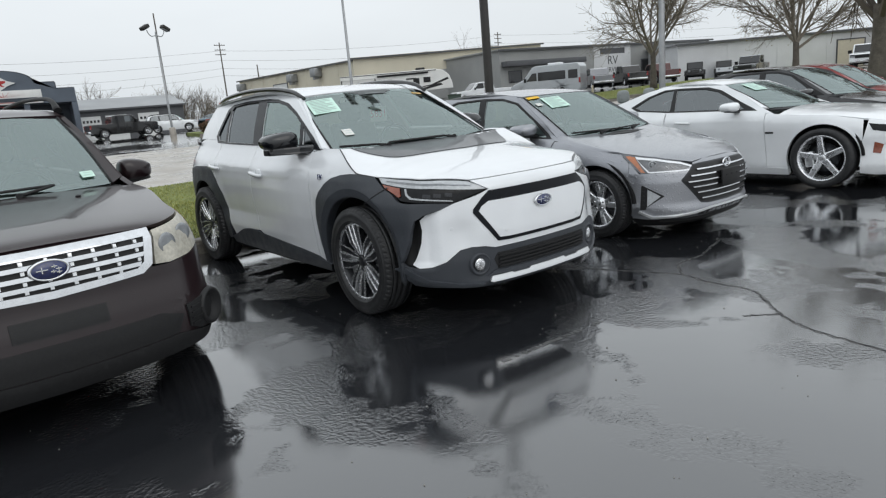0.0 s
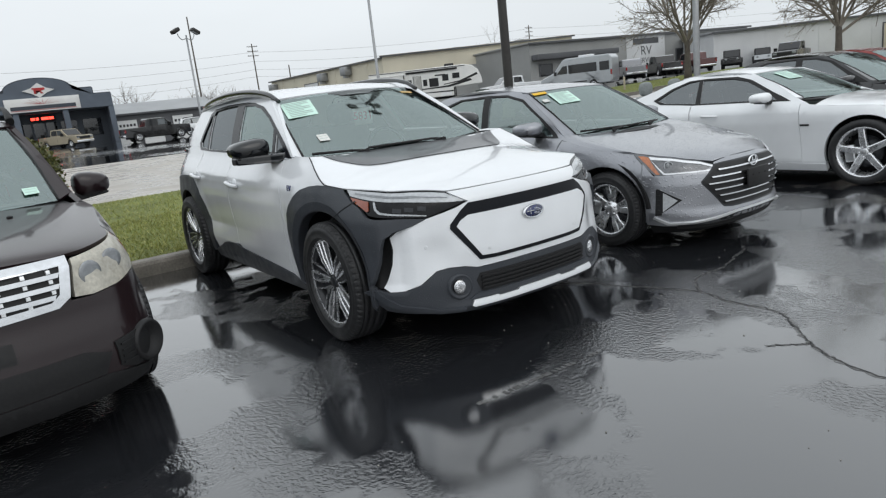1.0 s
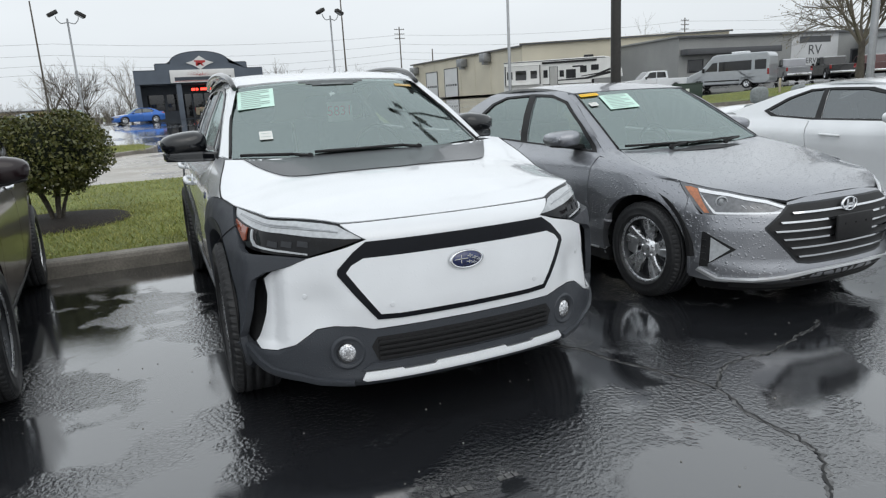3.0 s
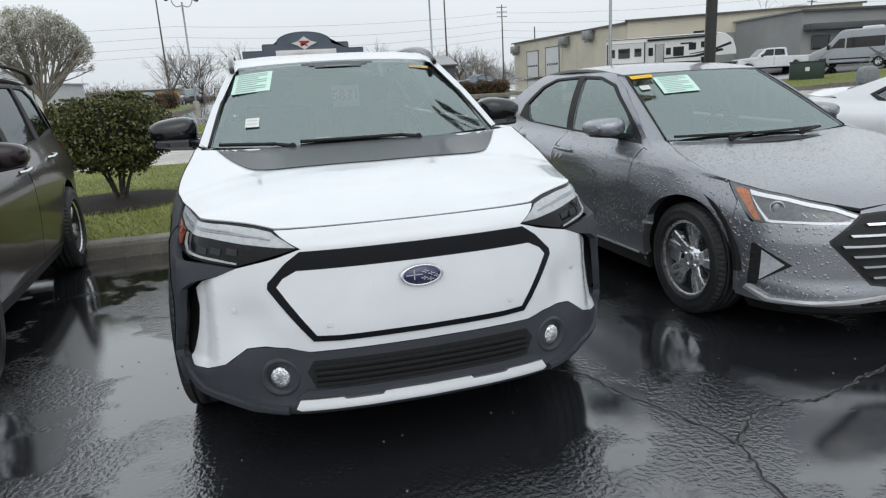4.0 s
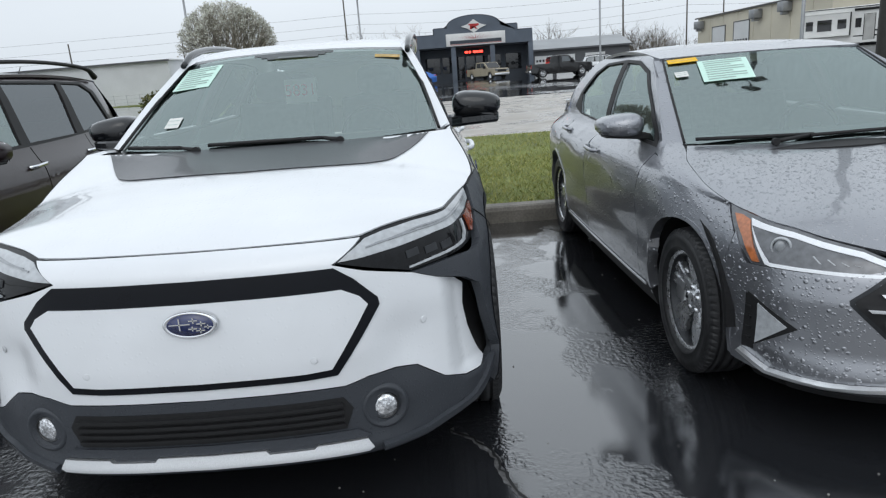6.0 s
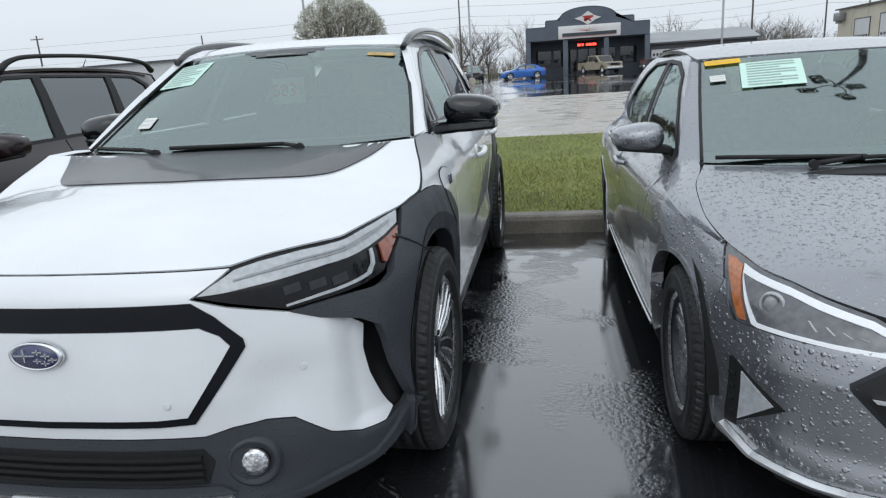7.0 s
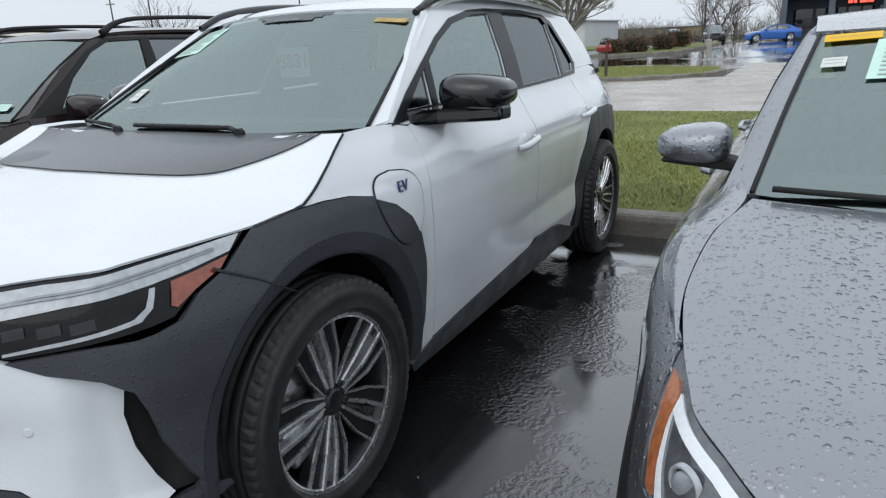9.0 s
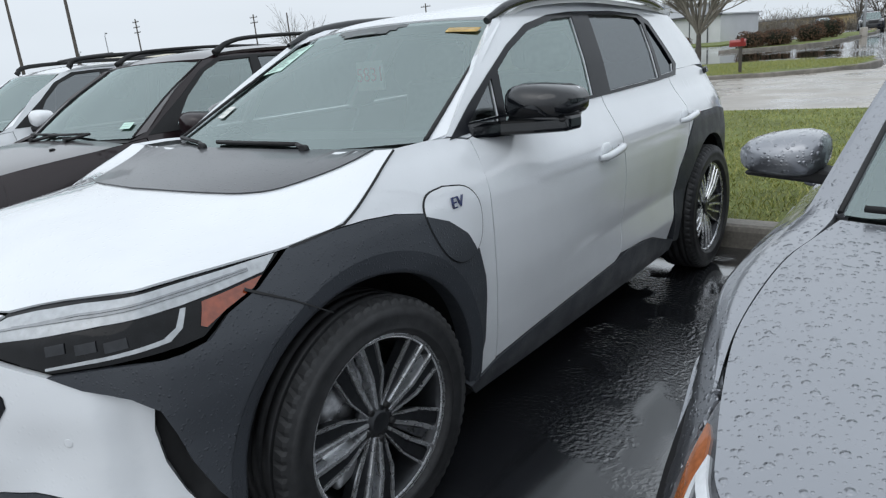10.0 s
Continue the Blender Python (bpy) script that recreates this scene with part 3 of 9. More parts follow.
def wheel(parent, x, y, side, r=0.372, rim=0.262, w=0.235, style="twin", turn=0.0, tread=True, name="wheel", steer=0.0):
    """A wheel whose hub lies at (x, y, r); side 1: its face looks to +x."""
    hub = new(name)
    hub.parent = parent
    hub.matrix_local = Matrix.Translation((x, y, r)) @ Matrix.Rotation(radians(steer), 4, "Z") @ (Matrix() if side > 0 else Matrix.Rotation(math.pi, 4, "Z")) @ Matrix.Rotation(radians(turn), 4, "X")
    hub.empty_display_size = 0.1
    mesh_part("tyre", tyre_mesh(r, rim, w, tread), hub)
    h = w / 2
    key = (style, rim, w)
    if key not in SPOKE_CACHE:
        metal = ALLOY
        made = [("rim", finish(lathe([(-h * .8, rim - .012), (-h * .8, rim + .006), (h * .72, rim + .008), (h * .86, rim + .004), (h * .86, rim - .006), (h * .70, rim - .016), (h * .2, rim - .03), (-h * .5, rim - .04), (-h * .8, rim - .03)], 64), "rim", ALLOYDARK if style in ("twin", "blade") else metal))]
        face = h * (.72 if style == "twin" else .60)
        if style == "twin":
            lip = finish(lathe([(h * .80, rim - .012), (h * .87, rim - .004), (h * .87, rim + .002), (h * .80, rim + .004)], 64), "rim_lip", ALLOY)
            made.append(("rim_lip", lip))
            for k in range(5):
                a = 90 + 72 * k
                for d in (-1, 1):
                    made.append(("spoke", finish(spoke(a + d * 12, a + d * 6.0, .045, rim - .005, .012, .016, face - .006, face + .014, .04), "spoke", ALLOY)))
                    made.append(("spoke_blade", finish(spoke(a + d * 22, a + d * 13.5, .05, rim - .008, .018, .052, face - .014, face + .002, .045), "spoke_blade", ALLOYDARK)))
                    made.append(("spoke_edge", finish(spoke(a + d * 33, a + d * 19.5, .05, rim - .006, .005, .010, face - .009, face + .008, .012), "spoke_edge", ALLOY)))
                made.append(("spoke_slot", finish(spoke(a, a, .11, rim - .012, .012, .036, face - .046, face - .018, .012), "spoke_slot", POCKET)))
        elif style == "five":
            for k in range(5):
                a = 90 + 72 * k
                made.append(("spoke", finish(spoke(a, a, .04, rim - .006, .075, .060, face - .01, face + .008, .04), "spoke", ALLOY)))
        elif style == "blade":
            made.append(("rim_lip", finish(lathe([(h * .80, rim - .014), (h * .88, rim - .004), (h * .88, rim + .003), (h * .80, rim + .005)], 64), "rim_lip", ALLOY)))
            for k in range(5):
                a = 90 + 72 * k
                for d in (-1, 1):
                    made.append(("spoke", finish(spoke(a + d * 9, a + d * 11 + 6, .045, rim - .006, .044, .060, face - .02, face + .006, .035), "spoke", ALLOY)))
                made.append(("spoke_web", finish(spoke(a + 36, a + 40, .05, rim - .008, .03, .05, face - .03, face - .015, .03), "spoke_web", ALLOYDARK)))
        else:
            for k in range(7):
                a = 90 + 360 / 7 * k
                made.append(("spoke", finish(spoke(a, a, .04, rim - .006, .045, .04, face - .01, face + .004, .035), "spoke", ALLOY)))
        made.append(("hub_cap", finish(lathe([(face - .04, .075), (face - .016, .070), (face - .012, .036), (face - .004, .033), (face - .002, .028), (face - .002, 0.0001)], 32), "hub_cap", ALLOYDARK if style == "twin" else ALLOY)))
        made.append(("brake_disc", finish(lathe([(-.02, .0001), (-.02, .165), (.0, .165), (.0, .0001)], 40), "brake_disc", POCKET if style == "twin" else ALLOYDARK)))
        nuts = []
        for k in range(5):
            a = 2 * math.pi * k / 5 + .6
            nuts.append(("wheel_nut", finish(lathe([(face - .03, .011), (face - .003, .010), (face - .003, .0001)], 8, m=Matrix.Translation((0, math.cos(a) * .052, math.sin(a) * .052))), "wheel_nut", CHROME if style != "twin" else BLACKMATT)))
        made += nuts
        made.append(("brake_caliper", finish(box(-.02, .05, -.20, -.10, -.09, .09, .012), "brake_caliper", SILVERTRIM)))
        made.append(("wheel_back", finish(lathe([(-h * .75, .0001), (-h * .75, rim - .01), (-h * .7, rim - .01), (-h * .7, .0001)], 32), "wheel_back", UNDER)))
        SPOKE_CACHE[key] = made
    for n, me in SPOKE_CACHE[key]:
        mesh_part(n, me, hub)
    return hub


# ---------- cars ----------
def mid_row(c, e, crown=0.75, fracs=(0.35, 0.7, 0.9)):
    """Points between a middle point c and an edge point e, arched."""
    out = [tuple(c)]
    for f in fracs:
        g = 1 - f ** (2.0 + crown)
        gy = f ** 2.0
        out.append((c[0] + (e[0] - c[0]) * f, c[1] + (e[1] - c[1]) * gy, e[2] + (c[2] - e[2]) * g))
    return out + [tuple(e)]


def underbody(car, L, w, hubs, r, zs, top, arch):
    """Black floor pan and wheel housings."""
    y0, y1 = .50, L - .45
    part("underbody", prism([(hubs[0] + arch, zs), (hubs[1] - arch, zs), (hubs[1] - arch, top - .16), (hubs[0] + arch, top - .16)], "x", -w + .10, w - .10), UNDER, car)
    part("floor_pan", prism([(y0, zs + .03), (y1, zs + .03), (y1 - .1, top - .12), (.8, top - .14), (y0, top - .40)], "x", -w + .34, w - .34), UNDER, car)
    for yy in hubs:
        for sgn in (1, -1):
            ring = arc(yy, r, arch + .004, 176, 4, 18) + arc(yy, r, arch + .03, 4, 176, 18)
            part("wheel_housing", prism(ring, "x", min(sgn * (w - .36), sgn * (w - .075)), max(sgn * (w - .36), sgn * (w - .075))), UNDER, car)


def cabin(car, y0, w, belt, roof, seats=2, tone=None):
    """Dashboard, steering wheel and seats behind the glass."""
    tone = tone or CABIN
    part("dashboard", prism([(y0, belt - .10), (y0 + .18, belt + .0), (y0 + .50, belt + .005), (y0 + .62, belt - .06), (y0 + .60, belt - .35), (y0, belt - .35)], "x", -w, w, .02), tone, car)
    ring = [(.36 + .17 * math.cos(a), y0 + .78 + .05 * math.sin(a), belt - .05 + .17 * math.sin(a)) for a in np.linspace(0, 2 * math.pi, 25)]
    part("steering_wheel", join([tube(ring, .014, 8, False, 1), box(.20, .52, y0 + .775, y0 + .785, belt - .07, belt - .03, .004), box(.31, .41, y0 + .75, y0 + .79, belt - .11, belt + .0, .01)]), CABINDARK, car)
    for row in range(seats):
        ys = y0 + 1.05 + row * .92
        for sx in (-1, 1):
            cx = sx * w * .52
            st = part("seat", join([box(cx - .25, cx + .25, ys - .25, ys + .28, belt - .62, belt - .45, .05),
                                    prism([(ys + .18, belt - .5), (ys + .32, belt - .5), (ys + .50, belt + .16), (ys + .40, belt + .18)], "x", cx - .24, cx + .24, .03)]), tone, car)
            part("headrest", blob(cx, ys + .47, belt + .27, .13, .05, .10, 3), tone, st)


def screen_at(rows, x, v, out=.008):
    """A point on a windscreen given by its three rows (middle y, z, edge x, y, z); v runs from base to top."""
    a, b, c = (1 - v) * (1 - 2 * v), 4 * v * (1 - v), v * (2 * v - 1)
    k = [a * rows[0][i] + b * rows[1][i] + c * rows[2][i] for i in range(5)]
    f = (x / k[2]) ** 2
    return (x, k[0] + (k[3] - k[0]) * f - out * .55, k[1] + (k[4] - k[1]) * f + out * .83)


def sheet_on_glass(name, label, m, rows, x0, x1, v0, v1, mat, lines=0, ink=None, skew=0.0, category="paper sheet", out=.008):
    th = thing(name, label, category, m)
    part("sheet", flat_patch(lambda u, v: screen_at(rows, u + skew * (v - v0), v, out), x0, x1, v0, v1, 6, 6, (0, -1, .5), .0015), mat, th)
    for k in range(lines):
        a = v1 - (v1 - v0) * (k + .8) / (lines + .6)
        part("print_bar", flat_patch(lambda u, v: screen_at(rows, u + skew * (v - v0), v, out + .0025), x0 + (x1 - x0) * .1, x1 - (x1 - x0) * (.12 + .25 * (k % 3 == 2)), a - (v1 - v0) * .018, a + (v1 - v0) * .018, 4, 1, (0, -1, .5), .0005), ink, th)
    return th


def roof_edge(shell, y, z):
    return tuple(shell.at(shell.sy(y), z))


def wiper(car, a, b, c):
    part("wiper", join([tube([a, b], [.012, .008], 6, True, 1), tube([b, c], .009, 6, True, 1), tube([a, (a[0], a[1] - .02, a[2])], .018, 8, True, 1)]), BLACKMATT, car)


def mirror_cap(car, cx, cy, cz, side, size, cap_mat, arm_mat, name="wing_mirror"):
    """A door mirror: shell, lower arm and glass; its middle at (cx, cy, cz)."""
    w, d, h = size
    hub = new(name)
    hub.parent = car
    hub.empty_display_size = .05
    rows = []
    for k, (f, sw, sh) in enumerate(((0, .10, .10), (.06, .70, .66), (.25, .95, .92), (.6, 1.0, 1.0), (1.0, .96, .93))):
        ring = []
        for a in range(20):
            t = 2 * math.pi * a / 20
            c, s = math.cos(t), math.sin(t)
            px = abs(c) ** .62 * (1 if c > 0 else -1) * w / 2 * sw
            pz = abs(s) ** .72 * (1 if s > 0 else -1) * h / 2 * sh
            pz *= 1 - .40 * (px / w + .5) ** 1.6 if s > 0 else 1 - .12 * (px / w + .5)
            ring.append((cx + side * px, cy - d / 2 + f * d + .03 * (px / w), cz + pz))
        rows.append(ring)
    bm = bmesh.new()
    vs = [[bm.verts.new(p) for p in ring] for ring in rows]
    for p, q in zip(vs, vs[1:]):
        for k in range(20):
            bm.faces.new((p[k], p[(k + 1) % 20], q[(k + 1) % 20], q[k]))
    bm.faces.new(vs[0])
    bmesh.ops.recalc_face_normals(bm, faces=bm.faces[:])
    for f in bm.faces:
        f.smooth = True
    part("mirror_cap", bm, cap_mat, hub)
    part("mirror_glass", box(cx - w * .40, cx + w * .40, cy + d * .40, cy + d * .45, cz - h * .40, cz + h * .28, .01), CHROME, hub)
    part("mirror_base", join([prism([(cx - side * w * .62, cz - h * .62), (cx + side * w * .40, cz - h * .44), (cx + side * w * .40, cz - h * .34), (cx - side * w * .45, cz - h * .30), (cx - side * w * .95, cz - h * .50), (cx - side * w * .95, cz - h * .85)], "y", cy - d * .25, cy + d * .30, .008)]), arm_mat, hub)
    return hub


def mirrored(pts):
    """Closes a half outline, which starts and ends on the middle line, by its mirror image."""
    return pts + [(-s, z) for s, z in reversed(pts[1:-1])]


def band_line(cy, cz, a0, a1, n=30, back=.0):
    """The outer edge of an arch band, which grows wider towards the rear."""
    out = []
    for i in range(n + 1):
        a = a0 + (a1 - a0) * i / n
        r = .487 + .030 * max(0.0, math.sin(radians(a))) * max(0.0, math.cos(radians(a - 30))) - back
        out.append((cy + r * math.cos(radians(a)), cz + r * math.sin(radians(a))))
    return out


def arch_band(sh, cy, cz, a0, a1, r0, sgn, n=44, m=5):
    """A wheel-arch edge that turns inwards from its crisp outer line to the opening."""
    bm = bmesh.new()
    outer = band_line(cy, cz, a0, a1, n, -.002)
    rows = []
    for i in range(n + 1):
        a = radians(a0 + (a1 - a0) * i / n)
        oy, oz = outer[i]
        row = []
        for k in range(m + 1):
            f = k / m
            y, z = oy + (cy + r0 * math.cos(a) - oy) * f, oz + (cz + r0 * math.sin(a) - oz) * f
            row.append(bm.verts.new(sh.at(sgn * sh.sy(y), z, .008 - .020 * f)))
        p = sh.at(sgn * sh.sy(y), z, -.075)
        row.append(bm.verts.new(p))
        rows.append(row)
    for p, q in zip(rows, rows[1:]):
        for k in range(m + 1):
            bm.faces.new((p[k], p[k + 1], q[k + 1], q[k])).smooth = k < m
    bm.normal_update()
    if sum(f.normal.x * sgn for f in bm.faces) < 0:
        bmesh.ops.reverse_faces(bm, faces=bm.faces[:])
    return bm


def crossover(m):
    """The white electric crossover with grey plastic arches."""
    car = thing("crossover_car", "white electric crossover with dark grey plastic wheel-arch cladding", "car", m, "cars in the front row")
    plan = [(0, .055), (.25, .066), (.45, .098), (.60, .162), (.70, .224), (.775, .285), (.825, .355), (.852, .45), (.874, .64), (.888, .90), (.90, 1.3), (.905, 2.0), (.90, 3.0), (.885, 3.6), (.86, 4.0), (.79, 4.35), (.65, 4.56), (.40, 4.66), (0, 4.69)]
    side = [(.0, .16), (.18, .08), (.30, .03), (.45, .010), (.62, .0), (.80, .0), (.92, .010), (.98, .028), (1.05, .065), (1.11, .105), (1.16, .125), (1.30, .185), (1.50, .290), (1.56, .345), (1.62, .45), (2.6, 1.0)]
    nose = [(.0, .16), (.20, .05), (.245, -.008), (.264, -.008), (.306, .002), (.33, .002), (.38, .0), (.48, .0), (.57, .0), (.66, .010), (.74, .022), (.80, .030), (.845, .038), (.88, .065), (.905, .10), (.94, .20), (1.0, .35), (2.6, .6)]
    corner = [(.0, .16), (.22, .06), (.30, .0), (.42, -.015), (.50, .0), (.60, .012), (.68, .013), (.75, .022), (.80, .032), (.86, .052), (.90, .075), (.935, .10), (1.0, .17), (2.6, .6)]

    def relief(x, y, z, flare=False):
        d = 0.0
        if 1.3 < y < 3.6 and .35 < z < 1.12:
            # shoulder crease: falls from the mirror, then climbs slowly to the rear handle
            zc = float(np.interp(y, [1.52, 1.92, 2.36, 3.0, 3.6], [1.06, .955, .962, .980, .990]))
            fade = min(1, max(0, (y - 1.45) / .25)) * min(1, max(0, (3.6 - y) / .3))
            d -= .009 * max(0.0, 1 - abs(z - zc) / .075) * fade
            # hollow over the sill, deepening towards the rear wheel
            amp = .034 * min(1, max(0, (y - 1.95) / 1.0)) * min(1, max(0, (3.45 - y) / .22))
            d += amp * (max(0.0, 1 - (z - .565) / .30) if z > .565 else max(0.0, 1 - (.565 - z) / .14))
        if 3.0 < y < 4.4 and z > .75:
            d -= .012 * math.exp(-((y - 3.75) / .4) ** 2 - ((z - .97) / .08) ** 2)
        # the arches stand proud of the doors
        low = min(1.0, max(0.0, (z - .18) / .12)) * min(1.0, max(0.0, (.96 - z) / .18))
        d -= .030 * low * min(1.0, max(0.0, (y - .27) / .10 if flare else (y - .41) / .12)) * min(1.0, max(0.0, (1.47 - y) / .30))
        d -= .018 * low * min(1.0, max(0.0, (y - 3.28) / .25)) * min(1.0, max(0.0, (4.45 - y) / .30))
        if y < .46 and .38 < z < .78 and not flare:
            # bumper corners: hollow beside the grille, cut back before the air slot
            d += .018 * math.exp(-((x - .60) / .085) ** 2 - ((z - .575) / .095) ** 2)
            if x > .72:
                d += .026 * min(1.0, (x - .72) / .06) * min(1.0, max(0.0, (.78 - z) / .06)) * min(1.0, max(0.0, (z - .38) / .05)) * min(1.0, (.46 - y) / .06)
        return d

    sh = Shell(plan, [(("x", 0), nose), (("x", .47), nose), (("y", .42), corner), (("y", 1.0), side), (("y", 4.0), side), (("y", 4.6), side)], relief)
    # the cladding stands further out round the front corners than the white bumper
    outer = Shell(plan, [(("x", 0), nose), (("x", .47), nose), (("y", .42), corner), (("y", 1.0), side), (("y", 4.0), side), (("y", 4.6), side)], lambda x, y, z: relief(x, y, z, True))
    X, Y = sh.X, sh.Y
    mir = mirrored
    # bumper skin, whole width
    right = X((.0, .897), (.25, .897), (.518, .895), (.455, .860), (.410, .836), (.50, .808), (.645, .772), (.71, .742)) + Y((.295, .714), (.335, .684), (.323, .62), (.333, .54), (.363, .46), (.390, .412), (.345, .392), (.28, .396)) + X((.70, .424), (.625, .486), (.56, .496), (.48, .492), (.41, .474), (.0, .474))
    part("front_bumper", wrap(sh, mir(right), step=.035, zstep=.014), WHITE, car)
    part("grille_surround", wrap(sh, mir(X((0, .828), (.415, .828), (.47, .79), (.532, .725), (.535, .703), (.392, .512), (.30, .507), (0, .507))), out=.004, depth=.006), GRILLEBLACK, car, "gloss black grille surround")
    part("grille_panel", wrap(sh, mir(X((0, .765), (.43, .765), (.478, .74), (.500, .712), (.378, .535), (.30, .530), (0, .530))), out=.010, depth=.010), WHITE, car)
    low = X((0, .470), (.405, .470), (.48, .488), (.56, .492), (.625, .482), (.70, .420)) + Y((.28, .392), (.345, .388), (.43, .400), (.458, .43), (.458, .33), (.40, .272)) + X((.62, .245), (.50, .235), (.0, .235))
    part("bumper_cladding", wrap(sh, mir(low), out=.0, step=.05), CLAD, car)
    part("lower_grille", wrap(sh, mir(X((0, .438), (.40, .438), (.425, .40), (.40, .335), (0, .335))), out=.003, depth=.004), BLACKMATT, car)
    for z in (.352, .374, .396, .418):
        part("grille_slat", wrap(sh, mir(X((0, z + .006), (.395, z + .006), (.395, z - .004), (0, z - .004))), out=.016, depth=.016, step=.1), BLACKMATT, car)
    part("skid_plate", wrap(sh, mir(X((0, .303), (.16, .303), (.17, .292), (.30, .292), (.31, .300), (.455, .300), (.47, .27), (.455, .262), (0, .262))), out=.020, depth=.02, step=.03, zstep=.010), SILVERTRIM, car, "satin silver skid strip")
    part("chin", wrap(sh, mir(X((0, .330), (.43, .330), (.47, .303), (0, .303))), out=.010, depth=.01), CLAD, car)
    for sgn in (1, -1):
        part("chin_blade", wrap(sh, X((.50, .262), (.64, .275), (.79, .315), (.85, .40), (.86, .385), (.80, .288), (.63, .247), (.50, .240)), out=.014, depth=.02, flip=sgn < 0), CLAD, car)
        c = sh.at(sh.sx(.517) * sgn, .383)
        d = Matrix.Translation(c) @ Matrix.Rotation(radians(14 * sgn), 4, "Z")
        bez = part("fog_lamp_bezel", lathe([(.02, .074), (-.006, .070), (-.010, .060), (.016, .044), (.03, .0001)], 32, "y", d), CLAD, car)
        lens = part("fog_lamp", lathe([(.012, .039), (.0, .038), (-.006, .028), (-.008, .018), (-.010, .008), (-.010, .0001)], 11, "y", d, False), FOGLENS, bez, "round clear fog lamp")
        part("fog_lamp_ring", lathe([(.012, .043), (-.003, .042), (-.003, .0385), (.0, .038)], 32, "y", d), BLACKGLOSS, bez)
        # air slot
        part("air_slot", wrap(sh, Y((.325, .70), (.300, .63), (.305, .54), (.360, .40), (.475, .40), (.460, .55), (.430, .66)), out=-.030, depth=.0, flip=sgn < 0), BLACKMATT, car)
        # headlamp
        top = X((.416, .838), (.457, .862), (.525, .897), (.594, .908), (.705, .919)) + Y((.345, .926), (.47, .931), (.562, .935), (.722, .942))
        bottom = Y((.622, .880), (.533, .848), (.472, .806), (.42, .797)) + X((.80, .793), (.72, .785), (.645, .777), (.54, .806))
        opts = dict(step=.03, zstep=.012, flip=sgn < 0)
        lamp = part("headlamp", wrap(sh, top + bottom, out=-.012, depth=.02, **opts), LENSDARK, car, "slim smoked headlamp")
        part("light_guide", wrap(sh, X((.430, .840), (.465, .860), (.53, .890), (.594, .901), (.705, .912)) + Y((.345, .919), (.47, .925), (.562, .929), (.700, .938), (.655, .906), (.56, .893), (.443, .881)) + X((.745, .871), (.638, .857), (.50, .843)), out=-.006, depth=.006, **opts), LENSGUIDE, lamp, "frosted light guide")
        for f in (.25, .55):
            part("guide_rib", wrap(sh, X((.50 + .1 * f, .866 + .02 * f), (.70, .902 - .02 * f)) + Y((.47, .918 - .02 * f), (.62, .926 - .012 * f), (.62, .923 - .012 * f), (.47, .914 - .02 * f)) + X((.70, .898 - .02 * f), (.50 + .1 * f, .862 + .02 * f)), out=-.002, depth=.004, **opts), LENSCLEAR, lamp)
        for c0 in (.66, .72, .775):
            part("projector", wrap(sh, X((c0 - .022, .836), (c0 + .018, .842), (c0 + .020, .820), (c0 - .020, .814)), out=-.009, depth=.003, **opts), ALLOYDARK, lamp, "small projector lens")
        part("lamp_strip", wrap(sh, X((.640, .786), (.72, .797), (.79, .806)) + Y((.40, .815), (.432, .836), (.453, .876), (.440, .876), (.418, .840), (.385, .824)) + X((.78, .813), (.72, .805), (.640, .792)), out=-.003, depth=.006, **opts), LENSGUIDE, lamp)
        part("side_marker", wrap(sh, Y((.470, .832), (.490, .880), (.56, .888), (.645, .900), (.615, .879), (.533, .852), (.482, .826)), out=-.002, depth=.006, **opts), AMBER, lamp, "amber side marker")
        part("cladding_seam", wrap(outer, Y((.590, .886), (.69, .832), (.785, .770), (.785, .766), (.69, .828), (.586, .880)), out=.0075, depth=.003, step=.03, flip=sgn < 0), BLACKMATT, car)
        # front arch cladding
        clad = X((.645, .775), (.72, .783), (.80, .791)) + Y((.42, .795), (.474, .804), (.536, .846), (.625, .878), (.728, .942), (.78, .951), (.88, .958), (.97, .960), (1.08, .951), (1.19, .928), (1.28, .885), (1.36, .828), (1.42, .760), (1.447, .66), (1.447, .58), (1.432, .43), (1.38, .29))
        clad += [(sh.sy(a), b) for a, b in band_line(.922, .365, -9, 189)] + Y((.47, .262), (.462, .30), (.455, .40), (.420, .46), (.385, .55), (.366, .63), (.348, .686), (.304, .718)) + X((.71, .744))
        part("front_arch_cladding", wrap(outer, clad, out=.004, depth=.03, step=.04, zstep=.03, flip=sgn < 0), CLAD, car, "dark grey plastic wheel-arch cladding")
        part("arch_lip", arch_band(outer, .922, .365, -9, 189, .447, sgn), CLAD, car, "dark grey turned-in arch edge")
        # white panels
        part("front_fender", wrap(sh, Y((.88, .960), (.97, .962), (1.08, .953), (1.19, .930), (1.28, .887), (1.36, .830), (1.42, .762), (1.449, .66), (1.449, .58), (1.434, .43), (1.385, .30), (1.51, .315), (1.512, .50), (1.515, .83), (1.53, 1.00), (1.54, 1.095), (1.46, 1.112), (1.34, 1.120), (1.19, 1.118), (1.02, 1.030)), step=.05, flip=sgn < 0), WHITE, car)
        part("front_door", wrap(sh, Y((1.545, 1.10), (1.530, 1.0), (1.522, .83), (1.518, .50), (1.518, .33), (1.74, .352), (2.0, .372), (2.47, .405), (2.525, .43), (2.575, .60), (2.585, .75), (2.562, 1.0), (2.575, 1.142), (2.2, 1.136), (1.75, 1.125)), step=.06, zstep=.022, flip=sgn < 0), WHITE, car)
